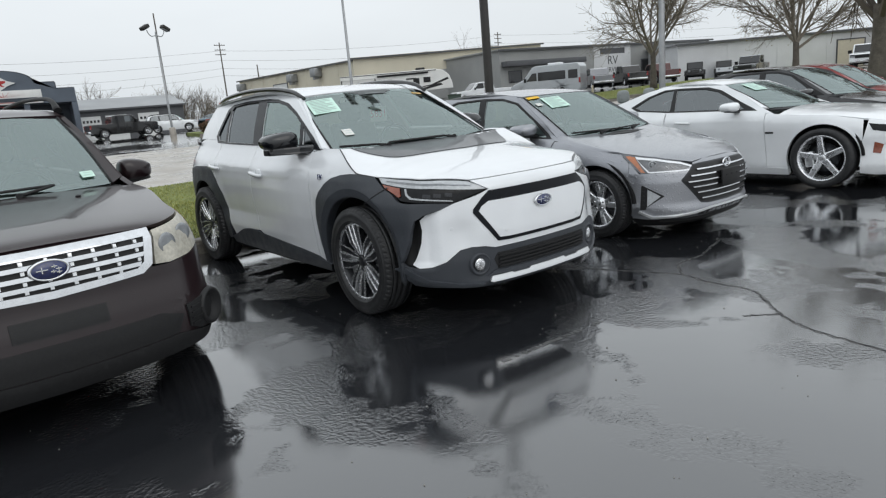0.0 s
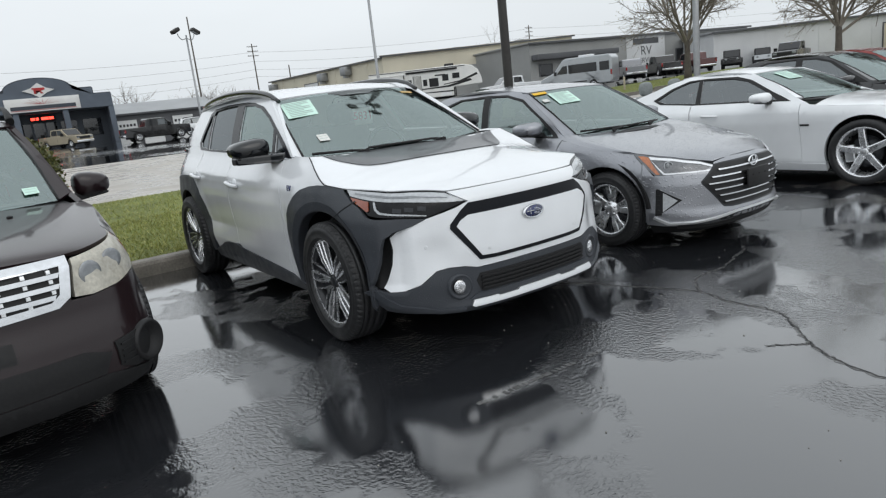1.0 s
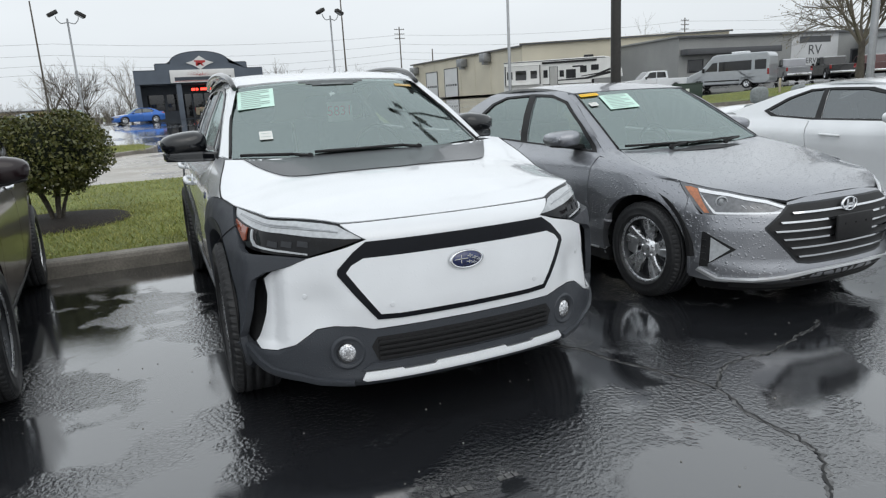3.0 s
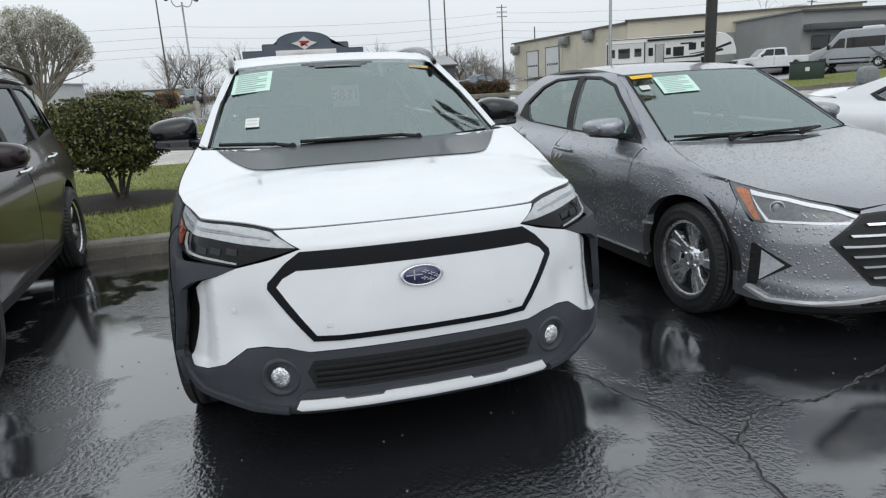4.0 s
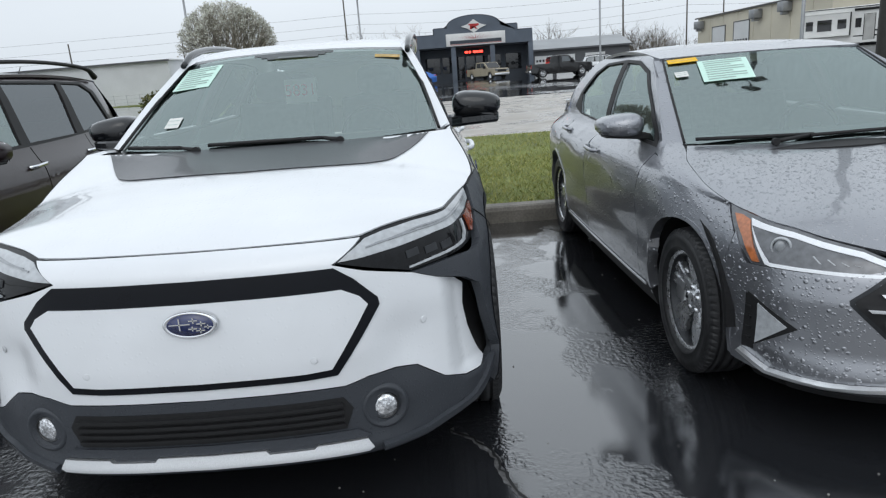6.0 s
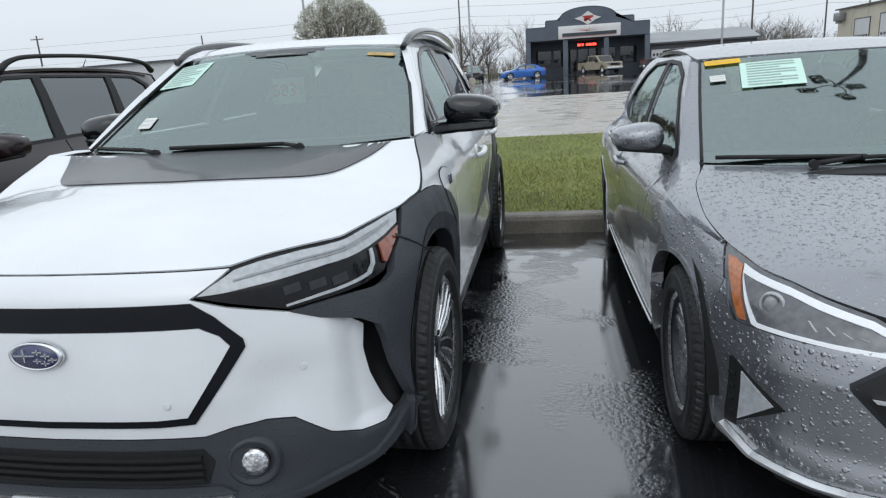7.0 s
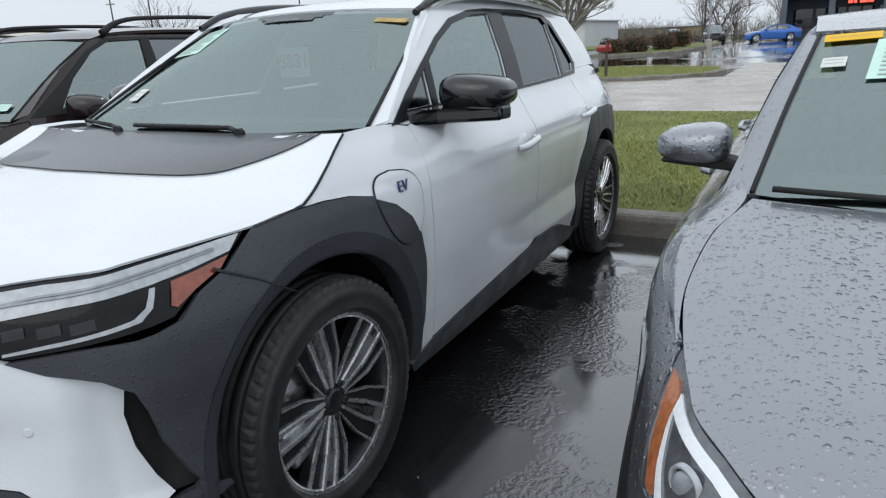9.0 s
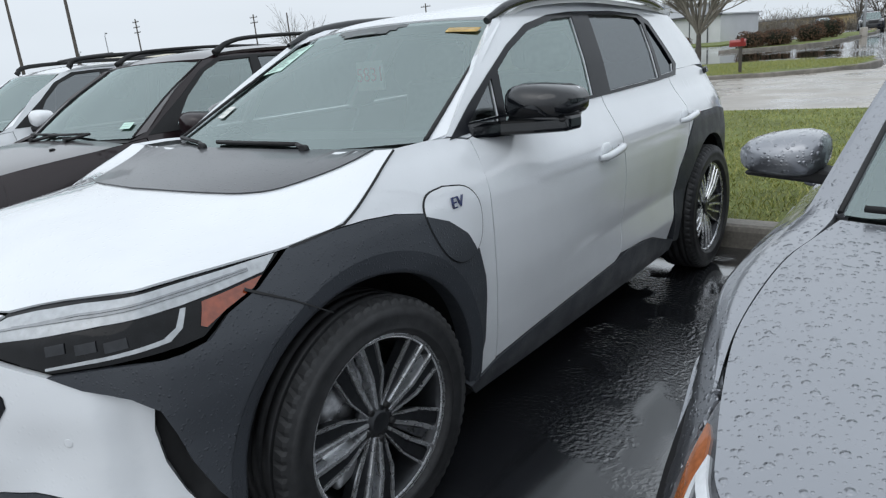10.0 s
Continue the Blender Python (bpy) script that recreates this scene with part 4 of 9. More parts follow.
        part("rear_door", wrap(sh, Y((2.582, 1.142), (2.569, 1.0), (2.592, .75), (2.582, .60), (2.532, .43), (2.80, .42), (2.93, .40), (3.15, .33), (3.235, .46), (3.30, .69), (3.40, .84), (3.46, 1.0), (3.44, 1.175), (3.0, 1.152)), step=.06, zstep=.022, flip=sgn < 0), WHITE, car)
        quarter = Y((3.447, 1.175), (3.467, 1.0), (3.41, .845), (3.50, .925), (3.60, .955), (4.0, .945), (4.20, .92), (4.35, .90), (4.66, .88), (4.66, 1.15), (4.50, 1.15), (4.30, 1.15), (4.0, 1.20), (3.6, 1.195))
        part("rear_quarter", wrap(sh, quarter, step=.06, flip=sgn < 0), WHITE, car)
        rear = Y((3.245, .46), (3.305, .69), (3.41, .842), (3.50, .922), (3.60, .952), (4.0, .942), (4.20, .917), (4.35, .897), (4.66, .87), (4.66, .30), (4.20, .26)) + [(sh.sy(a), b) for a, b in arc(3.78, .365, .448, -12, 192, 26)] + Y((3.25, .29))
        part("rear_arch_cladding", wrap(sh, rear, out=.004, depth=.03, step=.05, flip=sgn < 0), CLAD, car, "dark grey plastic wheel-arch cladding")
        part("sill", wrap(sh, Y((1.355, .285), (1.52, .325), (1.74, .347), (2.0, .367), (2.47, .40), (2.62, .425), (2.80, .415), (2.93, .395), (3.16, .325), (3.25, .30), (3.25, .24), (1.42, .22)), out=.006, depth=.05, step=.06, flip=sgn < 0), CLAD, car)
        # window frames, pillars and glass
        belt = [(1.54, 1.102), (1.75, 1.127), (2.2, 1.138), (2.575, 1.144), (3.0, 1.154), (3.44, 1.177), (3.60, 1.197), (4.0, 1.202), (4.25, 1.195), (4.32, 1.155)]
        head = [(4.14, 1.36), (3.92, 1.535), (3.6, 1.565), (3.0, 1.585), (2.5, 1.58), (2.2, 1.555), (2.02, 1.505), (1.80, 1.37), (1.60, 1.235), (1.44, 1.12)]
        w1 = Y((1.575, 1.148), (1.755, 1.150), (1.80, 1.280))
        w2 = Y((1.80, 1.150), (2.50, 1.154), (2.635, 1.498), (2.44, 1.488), (2.22, 1.450), (2.0, 1.372), (1.86, 1.305))
        w3 = Y((2.675, 1.158), (3.30, 1.172), (3.41, 1.455), (3.38, 1.488), (3.10, 1.505), (2.81, 1.506))
        w4 = Y((3.345, 1.180), (3.545, 1.190), (3.585, 1.230), (3.49, 1.445), (3.45, 1.462))
        part("window_frame", wrap(sh, Y(*belt, *head), [w1, w2, w3, w4], depth=.03, step=.06, flip=sgn < 0), WHITE, car)
        black = Y((1.445, 1.108), (1.75, 1.128), (2.575, 1.143), (3.25, 1.156), (3.56, 1.168), (3.64, 1.225), (3.53, 1.470), (3.43, 1.508), (3.10, 1.526), (2.64, 1.522), (2.42, 1.508), (2.20, 1.470), (2.0, 1.395), (1.80, 1.302), (1.61, 1.205))
        part("window_trim", wrap(sh, black, [w1, w2, w3, w4], out=.005, depth=.02, step=.06, flip=sgn < 0), GRILLEBLACK, car, "gloss black window trim")
        for pts, mt in ((w1, TINT), (w2, GLASS), (w3, TINT), (w4, TINT)):
            part("side_window", wrap(sh, pts, out=-.006, depth=.0, step=.08, flip=sgn < 0), mt, car)
        # handles
        for yy, zz in ((2.415, .918), (3.40, .953)):
            p = sh.at(sh.sy(yy) * sgn, zz)
            hd = part("door_handle", tube([(p.x + sgn * .006, yy - .10, zz - .012), (p.x + sgn * .034, yy - .07, zz - .006), (p.x + sgn * .040, yy, zz + .004), (p.x + sgn * .034, yy + .07, zz + .012), (p.x + sgn * .004, yy + .105, zz + .014)], [.012, .016, .017, .016, .011], 10), WHITE, car)
            part("handle_recess", blob(p.x - sgn * .004, yy - .02, zz + .002, .012, .055, .042, 2.2), WHITE, hd)
        hub = mirror_cap(car, sgn * .945, 1.80, 1.190, sgn, (.255, .18, .150), BLACKGLOSS, BLACKMATT)
        arm = [(.765, 1.565), (.800, 1.555), (.860, 1.655), (.960, 1.705), (1.055, 1.775), (1.064, 1.86), (.860, 1.845), (.815, 1.74), (.775, 1.655)]
        part("mirror_arm", prism([(sgn * a, b) for a, b in arm], "z", 1.090, 1.145, .014), BLACKGLOSS, hub)
        # roof rail
        rail = [(sgn * .602, 1.98, 1.488), (sgn * .608, 2.16, 1.552), (sgn * .615, 2.5, 1.594), (sgn * .615, 3.0, 1.606), (sgn * .606, 3.5, 1.580), (sgn * .596, 3.78, 1.538)]
        part("roof_rail", tube(rail, [.014, .020, .020, .020, .020, .012], 10), BLACKGLOSS, car, "black roof rail")
        for yy, xx in ((.925, .808), (3.765, .806)):
            wheel(car, sgn * xx, yy, sgn, .372, .264, .215, "twin", turn=17 if yy < 2 else 40, steer=-1.0 if yy < 2 else 0)
        part("tail_lamp", wrap(sh, Y((4.17, 1.145), (4.30, 1.145), (4.42, 1.145), (4.42, 1.175), (4.30, 1.178), (4.19, 1.172)), out=.025, depth=.05, flip=sgn < 0), LENSDARK, car)
    # charge flap
    corners = [(1.30, .986), (1.225, .976), (1.190, .935), (1.196, .872), (1.235, .795), (1.300, .752), (1.372, .750), (1.425, .785), (1.452, .85), (1.446, .92), (1.40, .968), (1.30, .986)]
    flap = [tuple(q) for q in smooth_list(corners, 4)[:-1]]
    ring = [(1.32 + (y - 1.32) * 1.035, .868 + (z - .868) * 1.035) for y, z in flap]
    edge_line = [(1.15, .945), (1.19, .929), (1.28, .886), (1.36, .829), (1.42, .761), (1.46, .70)]
    under = lambda y: float(np.interp(y, [q[0] for q in edge_line], [q[1] for q in edge_line]))
    part("flap_gap", wrap(sh, [(sh.sy(a), b) for a, b in ring], out=.0050, depth=.003, step=.025), BLACKMATT, car)
    fl = part("charge_flap", wrap(sh, [(sh.sy(a), b) for a, b in flap], out=.0066, depth=.003, step=.025), WHITE, car)
    lowflap = [p for p in flap if p[1] < under(p[0]) - .004] + [q for q in reversed(edge_line) if 1.20 < q[0] < 1.41]
    lowflap = sorted(lowflap, key=lambda p: math.atan2(p[1] - .80, p[0] - 1.28))
    part("flap_cladding", wrap(sh, [(sh.sy(a), b) for a, b in lowflap], out=.0082, depth=.004, step=.025), CLAD, fl)
    ev = sh.at(sh.sy(1.335), .932, .012)
    letters("badge", "EV", .052, BADGEBLUE, car, Matrix.Translation(ev) @ Matrix.Rotation(radians(88), 4, "Z") @ Matrix.Rotation(radians(82), 4, "X"), .003, "small blue EV badge")
    ev = sh.at(-sh.sy(1.335), .932, .012)
    letters("badge", "EV", .052, BADGEBLUE, car, Matrix.Translation(ev) @ Matrix.Rotation(radians(-88), 4, "Z") @ Matrix.Rotation(radians(82), 4, "X"), .003, "small blue EV badge")
    # bonnet
    E = lambda a, b: tuple(sh.at(a, b))
    mids = [(.148, .901), (.20, .931), (.245, .950), (.33, .973), (.42, .992), (.52, 1.008), (.62, 1.022), (.82, 1.046), (1.02, 1.066), (1.25, 1.088)]
    rim = X((.594, .912), (.66, .919), (.735, .926)) + Y((.335, .931), (.40, .935), (.47, .937), (.562, .940), (.64, .943), (.732, .947), (.81, .957), (.90, .971), (1.02, 1.033), (1.185, 1.118))
    cents = (.19, .235, .285, .345, .41, .475, .56, .64, .73, .81, .90, 1.02, 1.25)
    rows = [[E(*X((x, .901))[0]) for x in (.0, .18, .36, .46, .522)]]
    for yc, e in zip(cents, rim):
        zc = float(np.interp(yc, [q[0] for q in mids], [q[1] for q in mids]))
        rows.append(mid_row((0, yc, zc), E(*e), .5 if yc < .4 else .3 if yc > 1.1 else .75))
    skin = loft(rows, 3, 5, depth=.006)
    tree = BVHTree.FromBMesh(skin)
    part("bonnet", skin, WHITE, car)
    for sgn in (1, -1):
        seam = [(.74, .944), (.82, .954), (.90, .966), (.96, .998), (1.02, 1.031), (1.10, 1.074), (1.185, 1.116)]
        part("bonnet_seam", wrap(sh, Y(*[(a - .002, b + .0025) for a, b in seam], *[(a + .002, b - .0025) for a, b in reversed(seam)]), out=.0045, depth=.004, step=.03, flip=sgn < 0), BLACKMATT, car)
    part("bonnet_gap", wrap(sh, mir(X((0, .908), (.30, .908), (.495, .908), (.47, .888), (.30, .888), (0, .888))), out=-.009, depth=.0, step=.05, zstep=.01), BLACKMATT, car)
    edge = smooth_list([(0, .775), (.25, .793), (.42, .838), (.50, .882), (.555, .935), (.61, 1.03), (.66, 1.13), (.695, 1.20)], 4)
    bm = bmesh.new()
    grid = []
    for ex, ey in edge:
        row = []
        for k in range(7):
            x, y = ex, ey + (1.258 + .08 * (ex / .7) ** 2 - ey) * k / 6
            h = tree.ray_cast(Vector((x, y, 2)), Vector((0, 0, -1)))[0]
            row.append((x, y, (h.z if h else 1.092) + .0055))
        grid.append(row)
    grid = [[(-x, y, z) for x, y, z in row] for row in grid[:0:-1]] + grid
    vs = [[bm.verts.new(p) for p in row] for row in grid]
    for p, q in zip(vs, vs[1:]):
        for k in range(6):
            bm.faces.new((p[k], q[k], q[k + 1], p[k + 1]))
    bmesh.ops.recalc_face_normals(bm, faces=bm.faces[:])
    part("bonnet_panel", flange(bm, .003), material("grey_film", (.036, .038, .043), .30, coat=.3, grain=(200, .1), bump=[("drops", 80, .35, .002)]), car, "dark grey panel on the bonnet")
    part("cowl", loft([[(0, 1.18, 1.070), (.45, 1.22, 1.072), (.79, 1.36, 1.085)], [(0, 1.42, 1.108), (.45, 1.46, 1.11), (.76, 1.50, 1.112)]], 4, 4), BLACKMATT, car)
    # windscreen, roof
    wrows = [[(0, 1.275, 1.090), (.40, 1.305, 1.094), (.745, 1.40, 1.108)], [(0, 1.63, 1.325), (.38, 1.66, 1.320), (.675, 1.74, 1.300)], [(0, 1.97, 1.520), (.35, 2.0, 1.512), (.595, 2.09, 1.492)]]
    part("windscreen", loft(wrows, 6, 5, up=(0, -1, .5), depth=.004), GLASS, car, "rain-speckled windscreen")
    for sgn in (1, -1):
        pill = [[(sgn * .735, 1.385, 1.104), tuple(sh.at(sgn * sh.sy(1.46), 1.128))], [(sgn * .672, 1.735, 1.305), tuple(sh.at(sgn * sh.sy(1.80), 1.365))], [(sgn * .592, 2.085, 1.497), tuple(sh.at(sgn * sh.sy(2.12), 1.535))]]
        part("pillar", loft(pill, 6, 2, up=(sgn, -.5, .6), depth=.02, mirror=False), WHITE, car)
        part("screen_edge", tube([(sgn * .742, 1.392, 1.112), (sgn * .676, 1.735, 1.308), (sgn * .597, 2.085, 1.498)], .008, 6), BLACKMATT, car)
    roof = [[(0, 1.985, 1.528), (.35, 2.015, 1.521), (.605, 2.10, 1.508)], [(0, 2.25, 1.575), (.35, 2.27, 1.572), (.60, 2.32, 1.560)], [(0, 2.8, 1.606), (.35, 2.8, 1.602), (.60, 2.8, 1.582)], [(0, 3.4, 1.590), (.35, 3.4, 1.586), (.59, 3.4, 1.562)], [(0, 3.95, 1.545), (.35, 3.95, 1.54), (.575, 3.92, 1.525)], [(0, 4.10, 1.520), (.35, 4.08, 1.515), (.55, 4.02, 1.50)]]
    part("roof", loft(roof, 5, 5), WHITE, car)
    part("tailgate", loft([[(0, 4.10, 1.505), (.50, 3.99, 1.49)], [(0, 4.28, 1.36), E(sh.sy(4.13), 1.36)], [(0, 4.45, 1.17), E(sh.sy(4.31), 1.17)], [(0, 4.66, 1.10), E(sh.sy(4.46), 1.10)], [(0, 4.68, .90), E(sh.sy(4.55), .90)]], 4, 5, up=(0, 1, .5)), WHITE, car)
    part("rear_window", loft([[(0, 4.125, 1.50), (.40, 4.06, 1.48)], [(0, 4.30, 1.36), (.45, 4.24, 1.36)], [(0, 4.455, 1.20), (.50, 4.41, 1.20)]], 4, 5, up=(0, 1, .5), depth=.004), TINT, car)
    part("rear_spoiler", loft([[(0, 3.96, 1.556), (.35, 3.95, 1.55), (.54, 3.90, 1.535)], [(0, 4.24, 1.528), (.35, 4.22, 1.522), (.50, 4.14, 1.508)]], 4, 4, depth=.025), WHITE, car)
    underbody(car, 4.69, .905, (.93, 3.78), .365, .20, .88, .46)
    cabin(car, 1.36, .66, 1.08, 1.5)
    for sgn in (1, -1):
        p = sh.at(sgn * sh.sx(.33), .570, .0105)
        part("parking_sensor", lathe([(0, .0105), (-.0008, .0105), (-.001, .009), (-.001, .0001)], 20, "y", Matrix.Translation(p)), WHITE, car)
        p = sh.at(sgn * sh.sx(.66), .62, .001)
        part("parking_sensor", lathe([(0, .0105), (-.0008, .0105), (-.001, .009), (-.001, .0001)], 20, "y", Matrix.Translation(p) @ Matrix.Rotation(radians(35 * sgn), 4, "Z")), WHITE, car)
    # oval emblem: plain star shapes on blue
    p = sh.at(0, .712, .014)
    e = Matrix.Translation(p) @ Matrix.Diagonal((1, 1, .5, 1))
    em = part("emblem", lathe([(0, .078), (-.010, .078), (-.014, .072), (-.010, .066), (-.008, .0001)], 40, "y", e), CHROME, car, "oval chrome and blue emblem")
    part("emblem_field", lathe([(-.002, .068), (-.0105, .066), (-.012, .0001)], 40, "y", e), BADGEBLUE, em)
    for dx, dz, s in ((-.028, .004, .030), (.012, .014, .013), (.034, .004, .013), (.008, -.010, .012), (.030, -.016, .013), (.052, -.006, .011)):
        part("emblem_star", join([box(p.x + dx - s, p.x + dx + s, p.y - .0155, p.y - .010, p.z + dz - .0016, p.z + dz + .0016), box(p.x + dx - .0018, p.x + dx + .0018, p.y - .0155, p.y - .010, p.z + dz - s * .6, p.z + dz + s * .6)]), CHROME, em)
    wiper(car, (-.34, 1.262, 1.098), (-.42, 1.290, 1.112), (-.69, 1.368, 1.122))
    wiper(car, (.30, 1.265, 1.098), (.22, 1.288, 1.112), (-.30, 1.300, 1.114))
    return car



def body_car(car, P):
    """Panels, glass, wheels and cabin of an ordinary car from its measures."""
    sh = Shell(P["plan"], [(("x", 0), P["nose"]), (("x", P.get("nx", .45)), P["nose"]), (("y", P.get("cy", .45)), P["corner"]), (("y", 1.1), P["side"]), (("y", P["L"] - .6), P["side"]), (("y", P["L"] - .1), P["side"])], P.get("relief"))
    Y, X, mt, w, L = sh.Y, sh.X, P["paint"], P["w"], P["L"]
    st = P.get("step", .07)
    E = lambda q: tuple(q[1:]) if q[0] == "p" else tuple(sh.at(sh.sx(q[1]) if q[0] == "x" else sh.sy(q[1]), q[2]))
    part("bonnet", loft([mid_row((0, yc, zc), E(e), cr) for yc, zc, e, cr in P["hood"]], 5, 4), mt, car)
    def trio(rows, name, mat, up, depth=.004, label=""):
        part(name, loft([[(0, yc, zc), (xe * .55, yc + (ye - yc) * .3, zc + (ze - zc) * .25), (xe, ye, ze)] for yc, zc, xe, ye, ze in rows], 6, 5, up=up, depth=depth), mat, car, label)
    trio(P["screen"], "windscreen", GLASS, (0, -1, .5))
    trio(P["roof"], "roof", mt, (0, 0, 1), .02)
    trio(P["back"], "rear_window", TINT, (0, 1, .5))
    if P.get("deck"):
        trio(P["deck"], "boot_lid", mt, (0, .6, 1), .02)
    yc, zc, xe, ye, ze = P["screen"][0]
    part("cowl", loft([[(0, yc - .12, zc - .018), (xe * .6, yc - .05, zc - .016), (xe + .05, ye - .05, ze - .02)], [(0, yc + .12, zc + .01), (xe * .6, yc + .15, zc + .01), (xe + .03, ye + .08, ze - .006)]], 4, 4), BLACKMATT, car)
    (yf, yr), r, ar, zs = P["hubs"], P["r"], P["arch"], P["zs"]
    hood_edge = P.get("fender_edge") or [(q[1], q[2]) for _, _, q, _ in P["hood"] if q[0] == "y"]
    seams, belt, head = P["seams"], P["belt"], P["head"]
    bz = lambda y: float(np.interp(y, [b[0] for b in belt], [b[1] for b in belt]))
    lip = P.get("clad")
    for sgn in (1, -1):
        fl = sgn < 0
        P["front"](car, sh, sgn, fl)
        y1 = seams[0]
        bx = P.get("bseam", .52)
        fend = [(yy, zz) for yy, zz in hood_edge if yy > bx] + [(y1[0], bz(y1[0]) - .004), (y1[1], zs + .06), (yf + ar * .985, zs + .02)] + [q for q in arc(yf, r, ar, -18, 150, 22) if q[1] > zs + .02] + [(bx, r + ar * .5), (bx, P.get("bsz", .62))]
        part("front_fender", wrap(sh, Y(*fend), step=st, flip=fl), mt, car)
        if P.get("shoulder"):
            rows = []
            for (px, py, pz), (ey, ez) in P["shoulder"]:
                q = sh.at(sgn * sh.sy(ey), ez)
                p0 = Vector((sgn * px, py, pz))
                rows.append([tuple(p0), tuple(p0.lerp(q, .5) + Vector((sgn * .004, 0, .010))), tuple(q)])
            part("fender_shoulder", loft(rows, 5, 4, depth=.012, mirror=False), mt, car)
        for k in range(len(seams) - 1):
            a, b = seams[k], seams[k + 1]
            top = [(a[0] + .007, bz(a[0]))] + [q for q in belt if a[0] + .05 < q[0] < b[0] - .05] + [(b[0] - .007, bz(b[0]))]
            low = [(b[1] - .004, zs + .06)]
            if b[1] > yr - ar - .08:
                low = [q for q in arc(yr, r, ar + .06, 118, 175, 10)] + [(yr - ar - .05, zs + .06)]
            part("front_door" if k == 0 else "rear_door", wrap(sh, Y(*top, *low, (a[1] + .004, zs + .06)), step=st, flip=fl), mt, car)
        z = seams[-1]
        tail = P["tail"]
        quarter = [(z[0] + .006, bz(z[0]))] + [q for q in belt if q[0] > z[0] + .05] + tail + [(L - .05, .30), (yr + ar + .1, zs + .02)] + [q for q in arc(yr, r, ar, -18, 198, 24) if q[1] > zs + .02]
        if z[1] > yr - ar - .08:
            quarter += [(yr - ar - .045, zs + .06)] + list(reversed(arc(yr, r, ar + .06, 118, 175, 10)))
        else:
            quarter += [(yr - ar - .02, zs + .02), (z[1] + .004, zs + .06)]
        part("rear_quarter", wrap(sh, Y(*quarter), step=st, flip=fl), mt, car)
        part("sill", wrap(sh, Y((yf + ar * .96, zs + .055), (yr - ar * .96, zs + .055), (yr - ar * .96, zs - .03), (yf + ar * .96, zs - .03)), out=.004, depth=.06, step=.1, flip=fl), P.get("sillmat", mt), car)
        for yy in (yf, yr):
            ring = [q for q in arc(yy, r, ar, -14, 194, 26)] + [q for q in arc(yy, r, ar + .016, 194, -14, 26)]
            part("arch_edge", wrap(sh, Y(*ring), out=.005, depth=.05, step=.08, flip=fl), P.get("lipmat", mt), car)
        wins = [Y(*q) for q in P["windows"]]
        part("window_frame", wrap(sh, Y(*belt, *head), wins, depth=.03, step=st, flip=fl), P.get("framemat", mt), car)
        part("window_trim", wrap(sh, Y(*P["trim"]), wins, out=.005, depth=.015, step=st, flip=fl), BLACKMATT, car)
        for q, g in zip(wins, P["tints"]):
            part("side_window", wrap(sh, q, out=-.006, depth=.0, step=.1, flip=fl), g, car)
        (_, _, xa, ya, za), (_, _, xb, yb, zb), (_, _, xc, yc2, zc2) = P["screen"][0], P["screen"][1], P["screen"][2]
        pw = P.get("pillar", .06)
        front_head = list(reversed(head[-4:]))
        hy, hz = [q[0] for q in front_head], [q[1] for q in front_head]
        pil = []
        for xx, yy, zz in ((xa, ya, za), (xb, yb, zb), (xc, yc2, zc2)):
            y2 = yy + pw
            pil.append([(sgn * (xx - .004), yy - .005, zz + .002), tuple(sh.at(sgn * sh.sy(y2), float(np.interp(y2, hy, hz)) - .006))])
        part("pillar", loft(pil, 6, 2, up=(sgn, -.5, .6), depth=.02, mirror=False), mt, car)
        part("screen_edge", tube([(sgn * (xa + .002), ya, za + .004), (sgn * (xb + .002), yb, zb + .006), (sgn * (xc + .002), yc2, zc2 + .004)], .007, 6), BLACKMATT, car)
        for yy, zz in P["handles"]:
            p = sh.at(sh.sy(yy) * sgn, zz)
            part("door_handle", tube([(p.x + sgn * .002, yy - .10, zz - .006), (p.x + sgn * .034, yy - .08, zz - .004), (p.x + sgn * .038, yy, zz), (p.x + sgn * .034, yy + .08, zz + .004), (p.x + sgn * .002, yy + .10, zz + .006)], .013, 8), P.get("handlemat", mt), car)
        mx, my, mz, size = P["mirror"]
        mirror_cap(car, sgn * mx, my, mz, sgn, size, P.get("mirrormat", mt), BLACKMATT)
        for yy in (yf, yr):
            wheel(car, sgn * (w - P.get("win", .105)), yy, sgn, r, P["rim"], P["tw"], P["wheel"], turn=P.get("turn", 10) + (25 if yy > 2 else 0), tread=P.get("tread", True))
        part("tail_lamp", wrap(sh, Y((L - .45, P["lamp"]), (L - .04, P["lamp"] + .01), (L - .04, P["lamp"] - .12), (L - .28, P["lamp"] - .12)), out=.008, depth=.02, flip=fl), REDLENS, car)
    underbody(car, L, w, (yf, yr), r, zs - .02, P["hood"][-1][1] - .16, ar + .01)
    cabin(car, ye - .02, P["screen"][0][2] - .06, zc - .01, 1.4, 2, P.get("cabin"))
    return sh


def grille_bars(car, sh, zs_list, xw, out, mat, h=.010, name="grille_bar", parent=None):
    for z, x in zip(zs_list, xw):
        part(name, wrap(sh, mirrored(sh.X((0, z + h / 2), (x, z + h / 2), (x - .01, z - h / 2), (0, z - h / 2))), out=out, depth=out * .9, step=.08), mat, parent or car)


